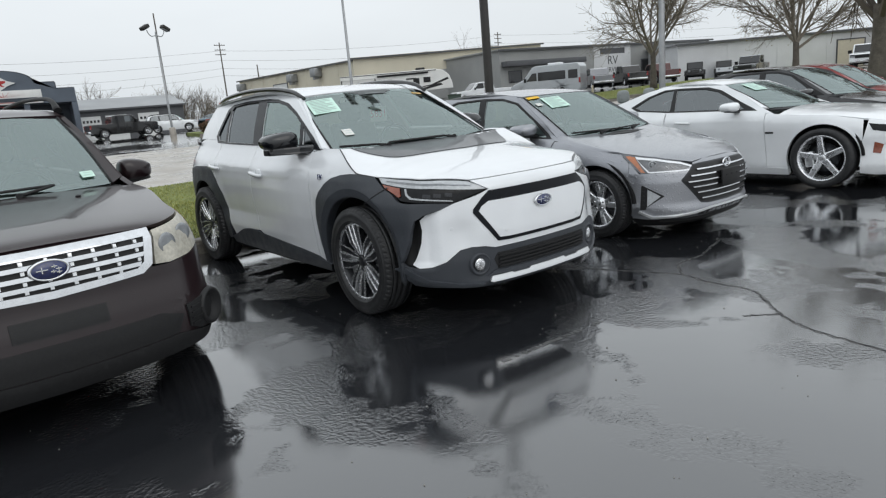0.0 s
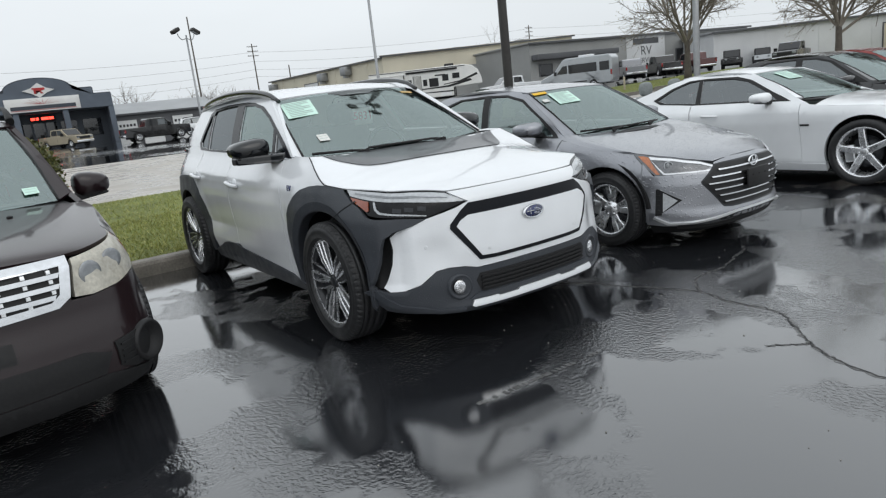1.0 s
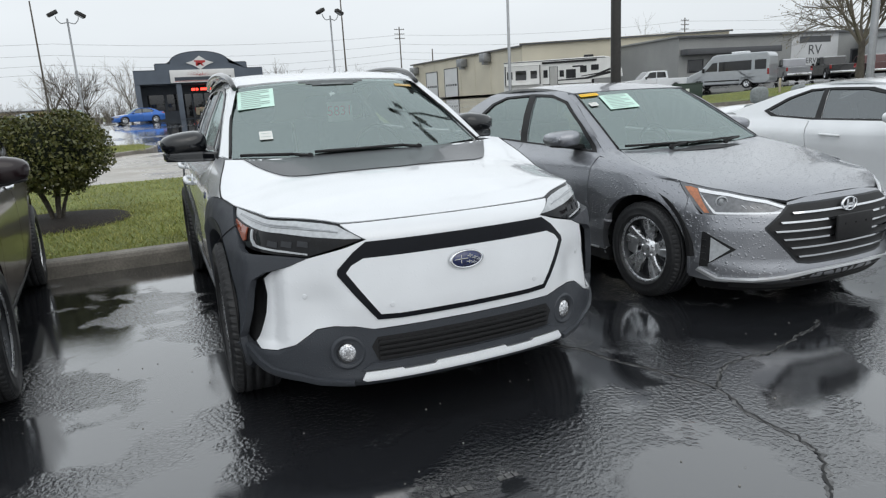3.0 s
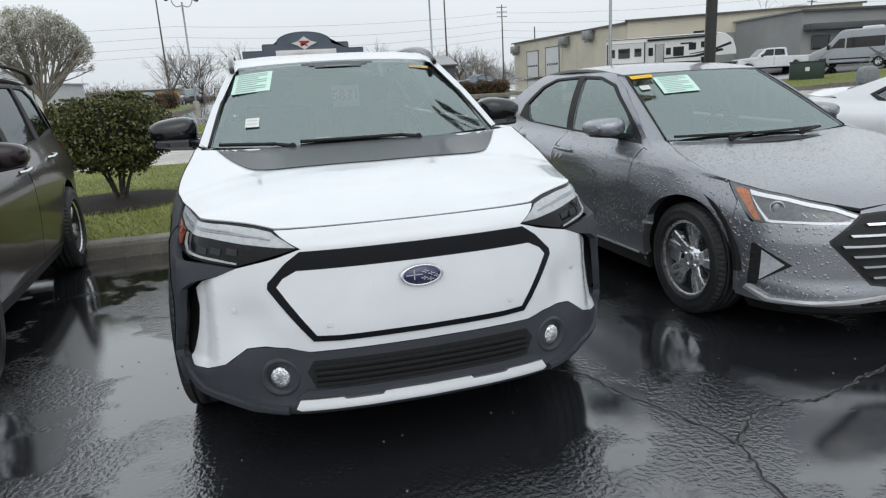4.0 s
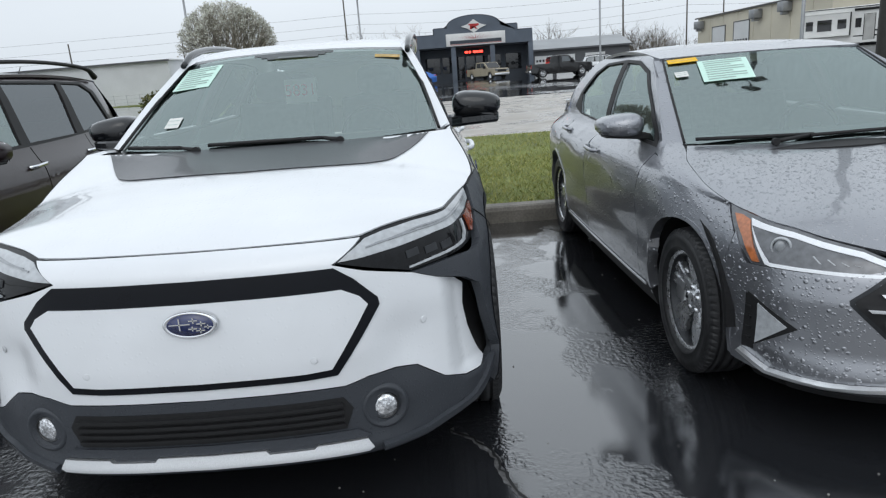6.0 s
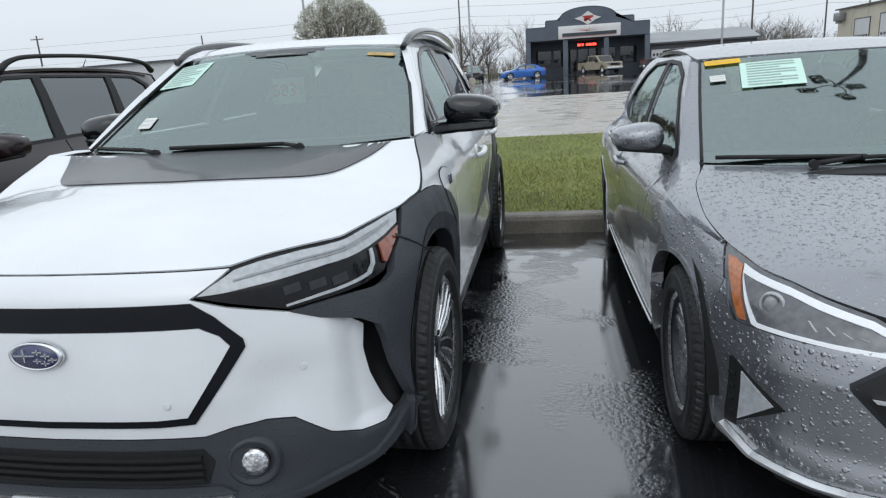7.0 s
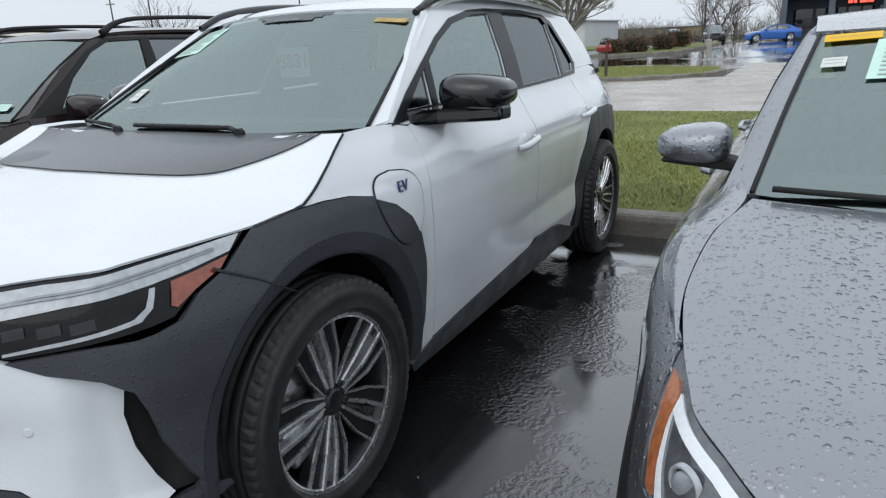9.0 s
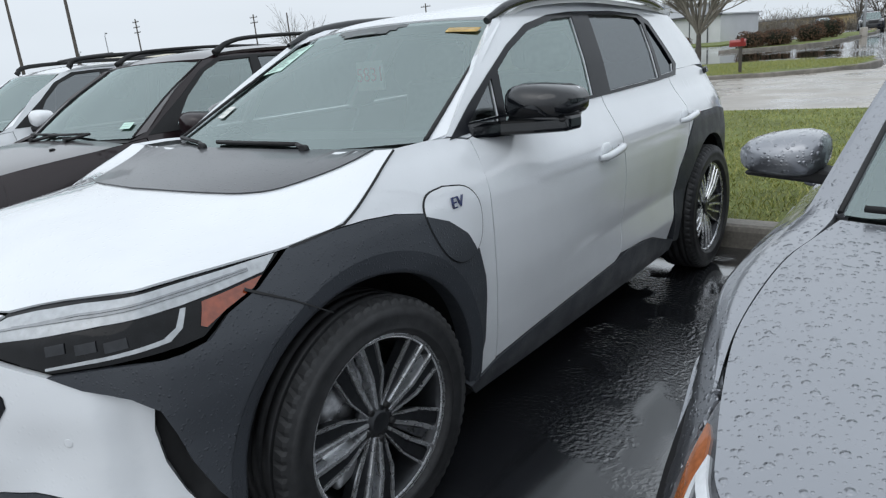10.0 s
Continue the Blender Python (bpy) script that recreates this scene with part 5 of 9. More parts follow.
def number_plate(car, sh, z, w=.30, h=.15, out=.02):
    p = sh.at(0, z, out)
    pl = part("plate_holder", box(-w / 2, w / 2, p.y - .006, p.y + .012, z - h / 2, z + h / 2, .006), BLACKMATT, car, "empty black number plate holder")
    for dx in (-.09, 0, .09):
        part("hole", lathe([(0, .006), (-.002, .006), (-.002, .0001)], 12, "y", Matrix.Translation((dx, p.y - .0065, z + .02))), UNDER, pl)


def grey_sedan(m):
    car = thing("sedan_car", "grey metallic sedan beaded with rain, papers behind its windscreen", "car", m, "cars in the front row")
    plan = [(0, .03), (.25, .045), (.45, .095), (.60, .175), (.71, .29), (.79, .44), (.845, .65), (.88, .95), (.895, 1.4), (.90, 2.1), (.895, 3.0), (.88, 3.6), (.85, 4.0), (.78, 4.32), (.66, 4.50), (.40, 4.60), (0, 4.63)]
    side = [(0, .16), (.15, .08), (.25, .035), (.40, .012), (.55, .006), (.66, .0), (.76, .004), (.83, .022), (.875, .060), (.91, .112), (.94, .150), (.98, .168), (1.05, .182), (1.20, .238), (1.34, .31), (1.40, .37), (1.46, .48), (2.6, 1.0)]
    nose = [(0, .16), (.18, .05), (.22, .0), (.27, -.01), (.33, .01), (.42, .005), (.52, .0), (.60, .022), (.66, .055), (.70, .10), (.74, .17), (.8, .30), (2.6, .6)]
    corner = [(0, .16), (.20, .03), (.30, .0), (.42, .005), (.52, .0), (.60, .012), (.66, .030), (.72, .060), (.77, .10), (.82, .16), (2.6, .6)]

    def relief(x, y, z):
        d = 0.0
        if 1.2 < y < 4.2:
            d += .010 * math.exp(-((z - (.50 + .03 * (y - 2))) / .07) ** 2) - .007 * math.exp(-((z - (.70 + .055 * (y - 1.3))) / .03) ** 2)
        return d

    def front(car, sh, sgn, fl):
        X, Y = sh.X, sh.Y
        if sgn > 0:
            outer = X((0, .690), (.25, .690), (.42, .668), (.44, .640), (.55, .612), (.66, .608)) + Y((.38, .604), (.43, .604), (.52, .700), (.525, .51), (.497, .42), (.487, .325), (.497, .21)) + X((.76, .195), (.50, .180), (0, .178))
            part("front_bumper", wrap(sh, mirrored(outer), step=.05, zstep=.02), GREY, car)
            hexa = X((0, .655), (.34, .652), (.42, .648), (.55, .535), (.548, .522), (.365, .325), (.30, .315), (0, .312))
            g = part("grille", wrap(sh, mirrored(hexa), out=.004, depth=.004), BLACKMATT, car, "black hexagonal grille with chrome bars")
            rim = X((0, .664), (.34, .661), (.43, .655), (.565, .536), (.562, .520), (.375, .313), (.30, .302), (0, .299))
            part("grille_rim", wrap(sh, mirrored(rim), out=.0015, depth=.003), ALLOYDARK, g)
            grille_bars(car, sh, (.612, .562, .512, .462, .410, .355), (.42, .49, .52, .475, .43, .38), .020, CHROME, .011, "grille_bar", g)
            p = sh.at(0, .628, .022)
            em = part("emblem", join([lathe([(0, .070), (-.008, .068), (-.010, .060), (-.004, .056)], 36, "y", Matrix.Translation(p) @ Matrix.Diagonal((1, 1, .62, 1)))]), CHROME, car, "oval chrome emblem")
            part("emblem_field", lathe([(-.001, .058), (-.003, .0001)], 36, "y", Matrix.Translation(p) @ Matrix.Diagonal((1, 1, .62, 1))), ALLOYDARK, em)
            part("emblem_bar", join([box(p.x - .034, p.x - .018, p.y - .012, p.y - .004, p.z - .030, p.z + .030), box(p.x + .018, p.x + .034, p.y - .012, p.y - .004, p.z - .030, p.z + .030), box(p.x - .03, p.x + .03, p.y - .012, p.y - .004, p.z - .006, p.z + .006)]), CHROME, em)
            number_plate(car, sh, .505, .31, .15, .032)
            part("lower_intake", wrap(sh, mirrored(X((0, .252), (.25, .250), (.42, .226), (.40, .205), (0, .200))), out=.003, depth=.003), BLACKMATT, car)
            part("chin_strip", wrap(sh, mirrored(X((0, .275), (.27, .272), (.45, .246), (.61, .224), (.735, .222), (.785, .275), (.79, .262), (.742, .206), (.61, .208), (.45, .230), (.27, .256), (0, .259))), out=.022, depth=.02, step=.05), SILVERTRIM, car, "satin silver lower strip")
            part("lower_lip", wrap(sh, mirrored(X((0, .198), (.50, .182), (.70, .20), (.70, .165), (0, .155))), out=.012, depth=.02), BLACKMATT, car)
        fine = dict(step=.03, zstep=.012, flip=fl)
        lamp_o = Y((.62, .780), (.55, .770), (.485, .760), (.40, .748)) + X((.72, .735), (.65, .713), (.535, .690), (.44, .655), (.34, .622), (.345, .614), (.46, .606), (.57, .606), (.66, .607)) + Y((.34, .604), (.415, .604), (.50, .670))
        lamp = part("headlamp", wrap(sh, lamp_o, out=-.006, depth=.02, **fine), material("lamp_inner", (.12, .125, .135), .25, .3, coat=1.0, grain=(40, .3)), car, "wedge headlamp with white light strip")
        strip_o = Y((.482, .752), (.40, .740)) + X((.72, .727), (.65, .706), (.535, .683), (.44, .648), (.35, .620), (.46, .610), (.57, .610), (.66, .611)) + Y((.34, .609), (.360, .613))
        strip_i = Y((.462, .730), (.39, .722)) + X((.71, .709), (.65, .690), (.54, .668), (.46, .638), (.42, .624), (.47, .620), (.57, .621), (.66, .622)) + Y((.335, .621), (.350, .622))
        part("light_strip", wrap(sh, strip_o, [strip_i], out=.0, depth=.006, **fine), DRL, lamp)
        part("side_marker", wrap(sh, Y((.570, .757), (.530, .757), (.482, .746), (.383, .616), (.408, .614), (.485, .690)), out=.0, depth=.006, **fine), PEACH, lamp, "amber side marker")
        c = sh.at(sh.sx(.735) * sgn, .676, -.012)
        part("projector", blob(c.x, c.y, c.z, .026, .014, .026), LENSCLEAR, lamp)
        part("projector_ring", lathe([(0, .036), (-.010, .034), (-.010, .029), (0, .028)], 28, "y", Matrix.Translation(c) @ Matrix.Rotation(radians(42 * sgn), 4, "Z")), LENSGUIDE, lamp)
        for k in range(4):
            part("lamp_rib", wrap(sh, X((.665 - .035 * k, .662 - .006 * k), (.645 - .035 * k, .640), (.640 - .035 * k, .640), (.660 - .035 * k, .662 - .006 * k)), out=-.003, depth=.003, **fine), LENSGUIDE, lamp)
        vt = part("fog_recess", wrap(sh, Y((.385, .498), (.412, .500), (.424, .285), (.375, .290)), out=.002, depth=.003, step=.04, flip=fl), BLACKMATT, car)
        part("fog_lamp", wrap(sh, X((.756, .470), (.697, .405), (.758, .318)), out=.007, depth=.006, step=.03, flip=fl), LENSGUIDE, vt, "triangular clear fog lamp")
        part("fog_edge", wrap(sh, X((.775, .505), (.675, .405), (.775, .288)), out=.0025, depth=.004, step=.03, flip=fl), BLACKMATT, vt)
        for z in (.33, .37, .41, .45):
            part("vent_bar", wrap(sh, Y((.388, z + .004), (.410, z + .004), (.410, z - .004), (.388, z - .004)), out=.008, depth=.006, flip=fl), BLACKMATT, vt)
        part("bumper_cut", wrap(sh, X((.0, .178), (.50, .180), (.76, .195)) + Y((.50, .21), (.48, .12)) + X((.5, .12), (.0, .12)), out=-.05, depth=.0, flip=fl), UNDER, car)

    P = dict(L=4.63, w=.90, plan=plan, side=side, nose=nose, corner=corner, paint=GREY, hubs=(.86, 3.56), r=.318, rim=.216, tw=.20, win=.155, arch=.368, zs=.20, wheel="blade", relief=relief, turn=-12,
             hood=[(.125, .695, ("x", .42, .676), .2), (.20, .733, ("x", .535, .697), .6), (.30, .765, ("x", .65, .719), .8), (.38, .785, ("x", .72, .740), .8), (.45, .798, ("y", .40, .754), .8), (.52, .812, ("y", .485, .766), .8), (.64, .832, ("y", .62, .785), .8), (.80, .858, ("p", .766, .80, .824), .8), (.95, .880, ("p", .760, .95, .862), .8), (1.08, .900, ("p", .741, 1.094, .893), .7), (1.17, .915, ("p", .705, 1.20, .917), .6), (1.22, .925, ("p", .675, 1.275, .936), .5)],
             fender_edge=[(.62, .778), (.80, .800), (.95, .830), (1.10, .858), (1.26, .890)],
             shoulder=[((.753, .640, .788), (.63, .776)), ((.769, .80, .824), (.80, .798)), ((.763, .95, .862), (.95, .828)), ((.744, 1.094, .893), (1.10, .856)), ((.708, 1.20, .917), (1.26, .888)), ((.690, 1.30, .942), (1.36, .904)), ((.715, 1.40, .965), (1.43, .918))],
             screen=[(1.20, .925, .677, 1.30, .942), (1.58, 1.165, .615, 1.65, 1.148), (1.93, 1.345, .55, 1.98, 1.330)],
             roof=[(1.94, 1.352, .565, 1.99, 1.345), (2.30, 1.408, .56, 2.38, 1.392), (2.8, 1.428, .56, 2.8, 1.405), (3.2, 1.405, .55, 3.18, 1.385), (3.42, 1.375, .53, 3.36, 1.360)],
             back=[(3.42, 1.372, .53, 3.36, 1.355), (3.75, 1.24, .59, 3.68, 1.215), (4.06, 1.075, .64, 3.98, 1.055)],
             deck=[(4.05, 1.080, .66, 3.98, 1.06), (4.30, 1.065, .66, 4.2, 1.05), (4.50, 1.060, .60, 4.42, 1.045), (4.60, .95, .62, 4.46, .94)],
             belt=[(1.26, .893), (1.45, .912), (2.0, .930), (2.6, .948), (3.2, .972), (3.7, 1.00), (4.0, 1.03)],
             head=[(3.95, 1.12), (3.62, 1.27), (3.36, 1.358), (3.15, 1.390), (2.8, 1.405), (2.4, 1.395), (2.06, 1.352), (1.84, 1.25), (1.58, 1.09), (1.36, .935)],
             windows=[[(1.50, .937), (2.43, .963), (2.50, 1.335), (2.26, 1.325), (2.01, 1.268), (1.72, 1.100)], [(2.53, .967), (3.28, .992), (3.42, 1.13), (3.20, 1.27), (3.0, 1.325), (2.60, 1.338)]],
             trim=[(1.42, .922), (2.0, .940), (2.6, .958), (3.3, .985), (3.56, 1.03), (3.50, 1.13), (3.24, 1.285), (3.0, 1.342), (2.55, 1.355), (2.24, 1.342), (1.99, 1.285), (1.66, 1.090)],
             tints=[GLASS, GLASS], seams=[(1.36, 1.38), (2.48, 2.48), (3.42, 3.25)], tail=[(4.25, 1.02), (4.58, .99)],
             handles=[(2.30, .835), (3.28, .885)], mirror=(.88, 1.68, 1.020, (.23, .19, .135)), lamp=.93, front=front, bsz=.692, bseam=.525, sillmat=BLACKMATT)
    sh = body_car(car, P)
    part("sill_strip", wrap(sh, sh.Y((1.28, .268), (3.15, .268), (3.15, .256), (1.28, .256)), out=.010, depth=.006), SILVERTRIM, car)
    part("sill_strip", wrap(sh, sh.Y((1.28, .268), (3.15, .268), (3.15, .256), (1.28, .256)), out=.010, depth=.006, flip=True), SILVERTRIM, car)
    wiper(car, (-.30, 1.19, .936), (-.10, 1.225, .953), (-.63, 1.285, .962))
    wiper(car, (.22, 1.185, .938), (.42, 1.235, .955), (-.12, 1.215, .950))
    return car


def plum_suv(m):
    car = thing("estate_suv", "dark plum compact SUV with chrome grille and roof rails", "car", m, "cars in the front row")
    plan = [(0, .03), (.25, .04), (.45, .07), (.60, .12), (.72, .20), (.80, .33), (.845, .55), (.87, .90), (.885, 1.4), (.89, 2.1), (.885, 3.2), (.87, 3.7), (.84, 4.1), (.77, 4.36), (.62, 4.49), (.40, 4.54), (0, 4.56)]
    side = [(0, .16), (.22, .07), (.32, .03), (.50, .01), (.70, .0), (.84, .004), (.93, .02), (1.0, .06), (1.06, .09), (1.15, .12), (1.40, .19), (1.52, .235), (1.58, .29), (1.64, .40), (2.6, 1.0)]
    nose = [(0, .16), (.20, .06), (.28, .0), (.42, -.015), (.55, .0), (.62, .02), (.75, .03), (.86, .05), (.90, .09), (.94, .17), (1.0, .33), (2.6, .6)]
    corner = [(0, .16), (.22, .04), (.32, .0), (.45, -.005), (.58, .01), (.70, .015), (.80, .03), (.88, .06), (.93, .10), (.98, .16), (2.6, .6)]

    def front(car, sh, sgn, fl):
        X, Y = sh.X, sh.Y
        if sgn > 0:
            outer = X((0, .690), (.30, .692), (.47, .705), (.55, .700), (.68, .712), (.76, .735)) + Y((.36, .75), (.48, .80), (.555, .53), (.53, .42), (.528, .345), (.535, .26)) + X((.80, .24), (.50, .225), (0, .222))
            part("front_bumper", wrap(sh, mirrored(outer), step=.05), PLUM, car)
            part("nose_panel", wrap(sh, mirrored(X((0, .908), (.30, .908), (.50, .90), (.50, .845), (.46, .70), (0, .685))), out=-.004, depth=.01), PLUM, car)
            g = part("grille", wrap(sh, mirrored(X((0, .866), (.452, .868), (.422, .74), (.384, .712), (0, .70))), out=.004, depth=.004), BLACKMATT, car, "black grille with chrome mesh and frame")
            part("grille_frame", wrap(sh, mirrored(X((0, .895), (.500, .898), (.457, .722), (.402, .688), (0, .672))), [mirrored(X((0, .860), (.448, .863), (.418, .744), (.380, .718), (0, .706)))], out=.014, depth=.012, step=.05), CHROME, g)
            grille_bars(car, sh, (.828, .782, .738), (.440, .430, .405), .018, CHROME, .020, "grille_bar", g)
            for k in range(-8, 9, 2):
                for z in (.848, .806, .760, .722):
                    if abs(k) * .05 < .42:
                        part("grille_tab", wrap(sh, sh.X((k * .05 - .008, z + .008), (k * .05 + .008, z + .008), (k * .05 + .008, z - .008), (k * .05 - .008, z - .008)), out=.013, depth=.01), SILVERTRIM, g)
            p = sh.at(0, .806, .030)
            e = Matrix.Translation(p) @ Matrix.Diagonal((1, 1, .56, 1))
            em = part("emblem", lathe([(0, .085), (-.010, .085), (-.014, .078), (-.010, .072), (-.008, .0001)], 40, "y", e), CHROME, car, "oval chrome and blue emblem")
            part("emblem_field", lathe([(-.002, .074), (-.0105, .072), (-.012, .0001)], 40, "y", e), BADGEBLUE, em)
            for dx, dz, s in ((-.03, .004, .024), (.02, .014, .012), (.036, .001, .011), (.014, -.008, .011), (.036, -.014, .011)):
                part("emblem_star", join([box(p.x + dx - s, p.x + dx + s, p.y - .0165, p.y - .010, p.z + dz - .002, p.z + dz + .002), box(p.x + dx - .002, p.x + dx + .002, p.y - .0165, p.y - .010, p.z + dz - s * .6, p.z + dz + s * .6)]), CHROME, em)
            part("lower_intake", wrap(sh, mirrored(X((0, .47), (.45, .47), (.56, .43), (.52, .34), (0, .33))), out=.003, depth=.003), BLACKMATT, car)
            part("plate_mount", wrap(sh, mirrored(X((0, .60), (.20, .60), (.20, .515), (0, .515))), out=.012, depth=.012), BLACKMATT, car)
            part("lower_lip", wrap(sh, mirrored(X((0, .325), (.52, .335), (.70, .30), (.80, .275), (.80, .235), (0, .22))), out=.010, depth=.02), BLACKMATT, car)
        lamp_o = Y((.44, .938), (.36, .925)) + X((.72, .905), (.60, .888), (.515, .880), (.485, .76), (.48, .715), (.56, .706), (.68, .718), (.76, .742)) + Y((.34, .756), (.40, .80), (.44, .87))
        part("fender_tip", wrap(sh, Y((.36, .920), (.50, .950), (.66, .966), (.66, .78), (.50, .75), (.36, .75)), out=-.004, depth=.0, step=.05, flip=fl), PLUM, car)
        lamp = part("headlamp", wrap(sh, lamp_o, out=.003, depth=.03, step=.05, flip=fl), LENSYELLOW, car, "clouded yellowed headlamp")
        for x, z, rr in ((.575, .80, .055), (.70, .83, .05)):
            c = sh.at(sh.sx(x) * sgn, z, -.002)
            part("reflector", lathe([(0, rr), (-.008, rr * .95), (-.004, rr * .6), (-.006, .0001)], 28, "y", Matrix.Translation(c) @ Matrix.Rotation(radians(25 * sgn), 4, "Z")), LENSCLEAR, lamp)
        part("side_marker", wrap(sh, Y((.43, .925), (.40, .918), (.39, .82), (.42, .865)), out=.005, depth=.004, flip=fl), AMBER, lamp)
        fz = part("fog_panel", wrap(sh, X((.58, .47), (.70, .485)) + Y((.30, .49), (.42, .46), (.44, .38), (.40, .325)) + X((.66, .315), (.59, .35)), out=.010, depth=.012, flip=fl), BLACKMATT, car)
        c = sh.at(sh.sx(.735) * sgn, .405, .014)
        rot = Matrix.Translation(c) @ Matrix.Rotation(radians(38 * sgn), 4, "Z")
        part("fog_ring", lathe([(.01, .102), (-.014, .098), (-.018, .084), (.006, .066), (.020, .0001)], 28, "y", rot), BLACKMATT, fz)
        for z in (.36, .39, .42, .45):
            part("fog_rib", wrap(sh, X((.60, z + .004), (.665, z + .006), (.665, z - .002), (.60, z - .004)), out=.018, depth=.008, flip=fl), BLACKMATT, fz)

    P = dict(L=4.56, w=.89, plan=plan, side=side, nose=nose, corner=corner, paint=PLUM, hubs=(.93, 3.545), r=.345, rim=.222, tw=.225, arch=.405, zs=.25, wheel="blade", cy=.38, turn=5,
             hood=[(.125, .908, ("x", .45, .897), .2), (.20, .936, ("x", .62, .905), .7), (.36, .962, ("y", .33, .925), .7), (.56, .985, ("y", .52, .955), .7), (.80, 1.012, ("y", .78, .985), .7), (1.05, 1.035, ("y", 1.05, 1.010), .7), (1.24, 1.050, ("y", 1.22, 1.025), .6)],
             screen=[(1.22, 1.045, .70, 1.35, 1.045), (1.58, 1.30, .665, 1.68, 1.29), (1.93, 1.515, .615, 2.02, 1.495)],
             roof=[(1.94, 1.522, .645, 2.03, 1.512), (2.2, 1.580, .64, 2.24, 1.555), (2.8, 1.612, .64, 2.8, 1.575), (3.5, 1.605, .63, 3.5, 1.568), (4.12, 1.560, .60, 4.08, 1.535), (4.28, 1.54, .57, 4.24, 1.52)],
             back=[(4.27, 1.535, .57, 4.23, 1.515), (4.42, 1.25, .66, 4.36, 1.24), (4.50, 1.0, .70, 4.42, 1.0)],
             deck=[(4.50, 1.0, .70, 4.42, 1.0), (4.54, .80, .72, 4.45, .80), (4.55, .5, .72, 4.46, .5)],
             belt=[(1.26, 1.035), (1.5, 1.052), (2.2, 1.062), (3.0, 1.078), (3.7, 1.10), (4.25, 1.135)],
             head=[(4.30, 1.30), (4.18, 1.515), (3.6, 1.565), (2.8, 1.575), (2.3, 1.560), (2.0, 1.500), (1.7, 1.32), (1.40, 1.08)],
             windows=[[(1.62, 1.088), (2.36, 1.092), (2.42, 1.505), (2.15, 1.495), (1.98, 1.425), (1.78, 1.27)], [(2.48, 1.096), (3.22, 1.108), (3.30, 1.505), (2.50, 1.510)], [(3.36, 1.115), (4.02, 1.165), (3.90, 1.43), (3.75, 1.495), (3.38, 1.505)]],
             trim=[(1.40, 1.058), (2.2, 1.072), (3.0, 1.088), (3.7, 1.115), (4.10, 1.150), (3.98, 1.44), (3.78, 1.515), (3.3, 1.525), (2.42, 1.525), (2.12, 1.515), (1.95, 1.44), (1.72, 1.27)],
             tints=[GLASS, TINT, TINT], seams=[(1.38, 1.40), (2.45, 2.45), (3.35, 3.14)], tail=[(4.42, 1.13), (4.52, 1.0)],
             handles=[(2.36, .950), (3.30, .972)], handlemat=CHROME, mirror=(.955, 1.66, 1.10, (.22, .15, .17)), lamp=1.05, front=front, bseam=.50, bsz=.80, sillmat=BLACKMATT, win=.11)
    body_car(car, P)
    for sgn in (1, -1):
        rail = [(sgn * .655, 2.12, 1.545), (sgn * .660, 2.25, 1.615), (sgn * .660, 2.5, 1.650), (sgn * .655, 3.2, 1.665), (sgn * .645, 3.9, 1.635), (sgn * .635, 4.10, 1.56)]
        part("roof_rail", tube(rail, [.026, .018, .015, .015, .018, .028], 10), BLACKMATT, car)
    part("roof_antenna", tube([(0, 4.0, 1.575), (0, 4.12, 1.70)], [.006, .003], 6, True, 1), BLACKMATT, car)
    for x in (-.40, .40):
        part("bonnet_nozzle", blob(x, .98, 1.028, .015, .02, .008), BLACKMATT, car)
    wiper(car, (-.40, 1.22, 1.052), (-.10, 1.28, 1.085), (-.62, 1.32, 1.085))
    wiper(car, (.15, 1.20, 1.056), (.35, 1.26, 1.088), (-.2, 1.25, 1.085))
    return car


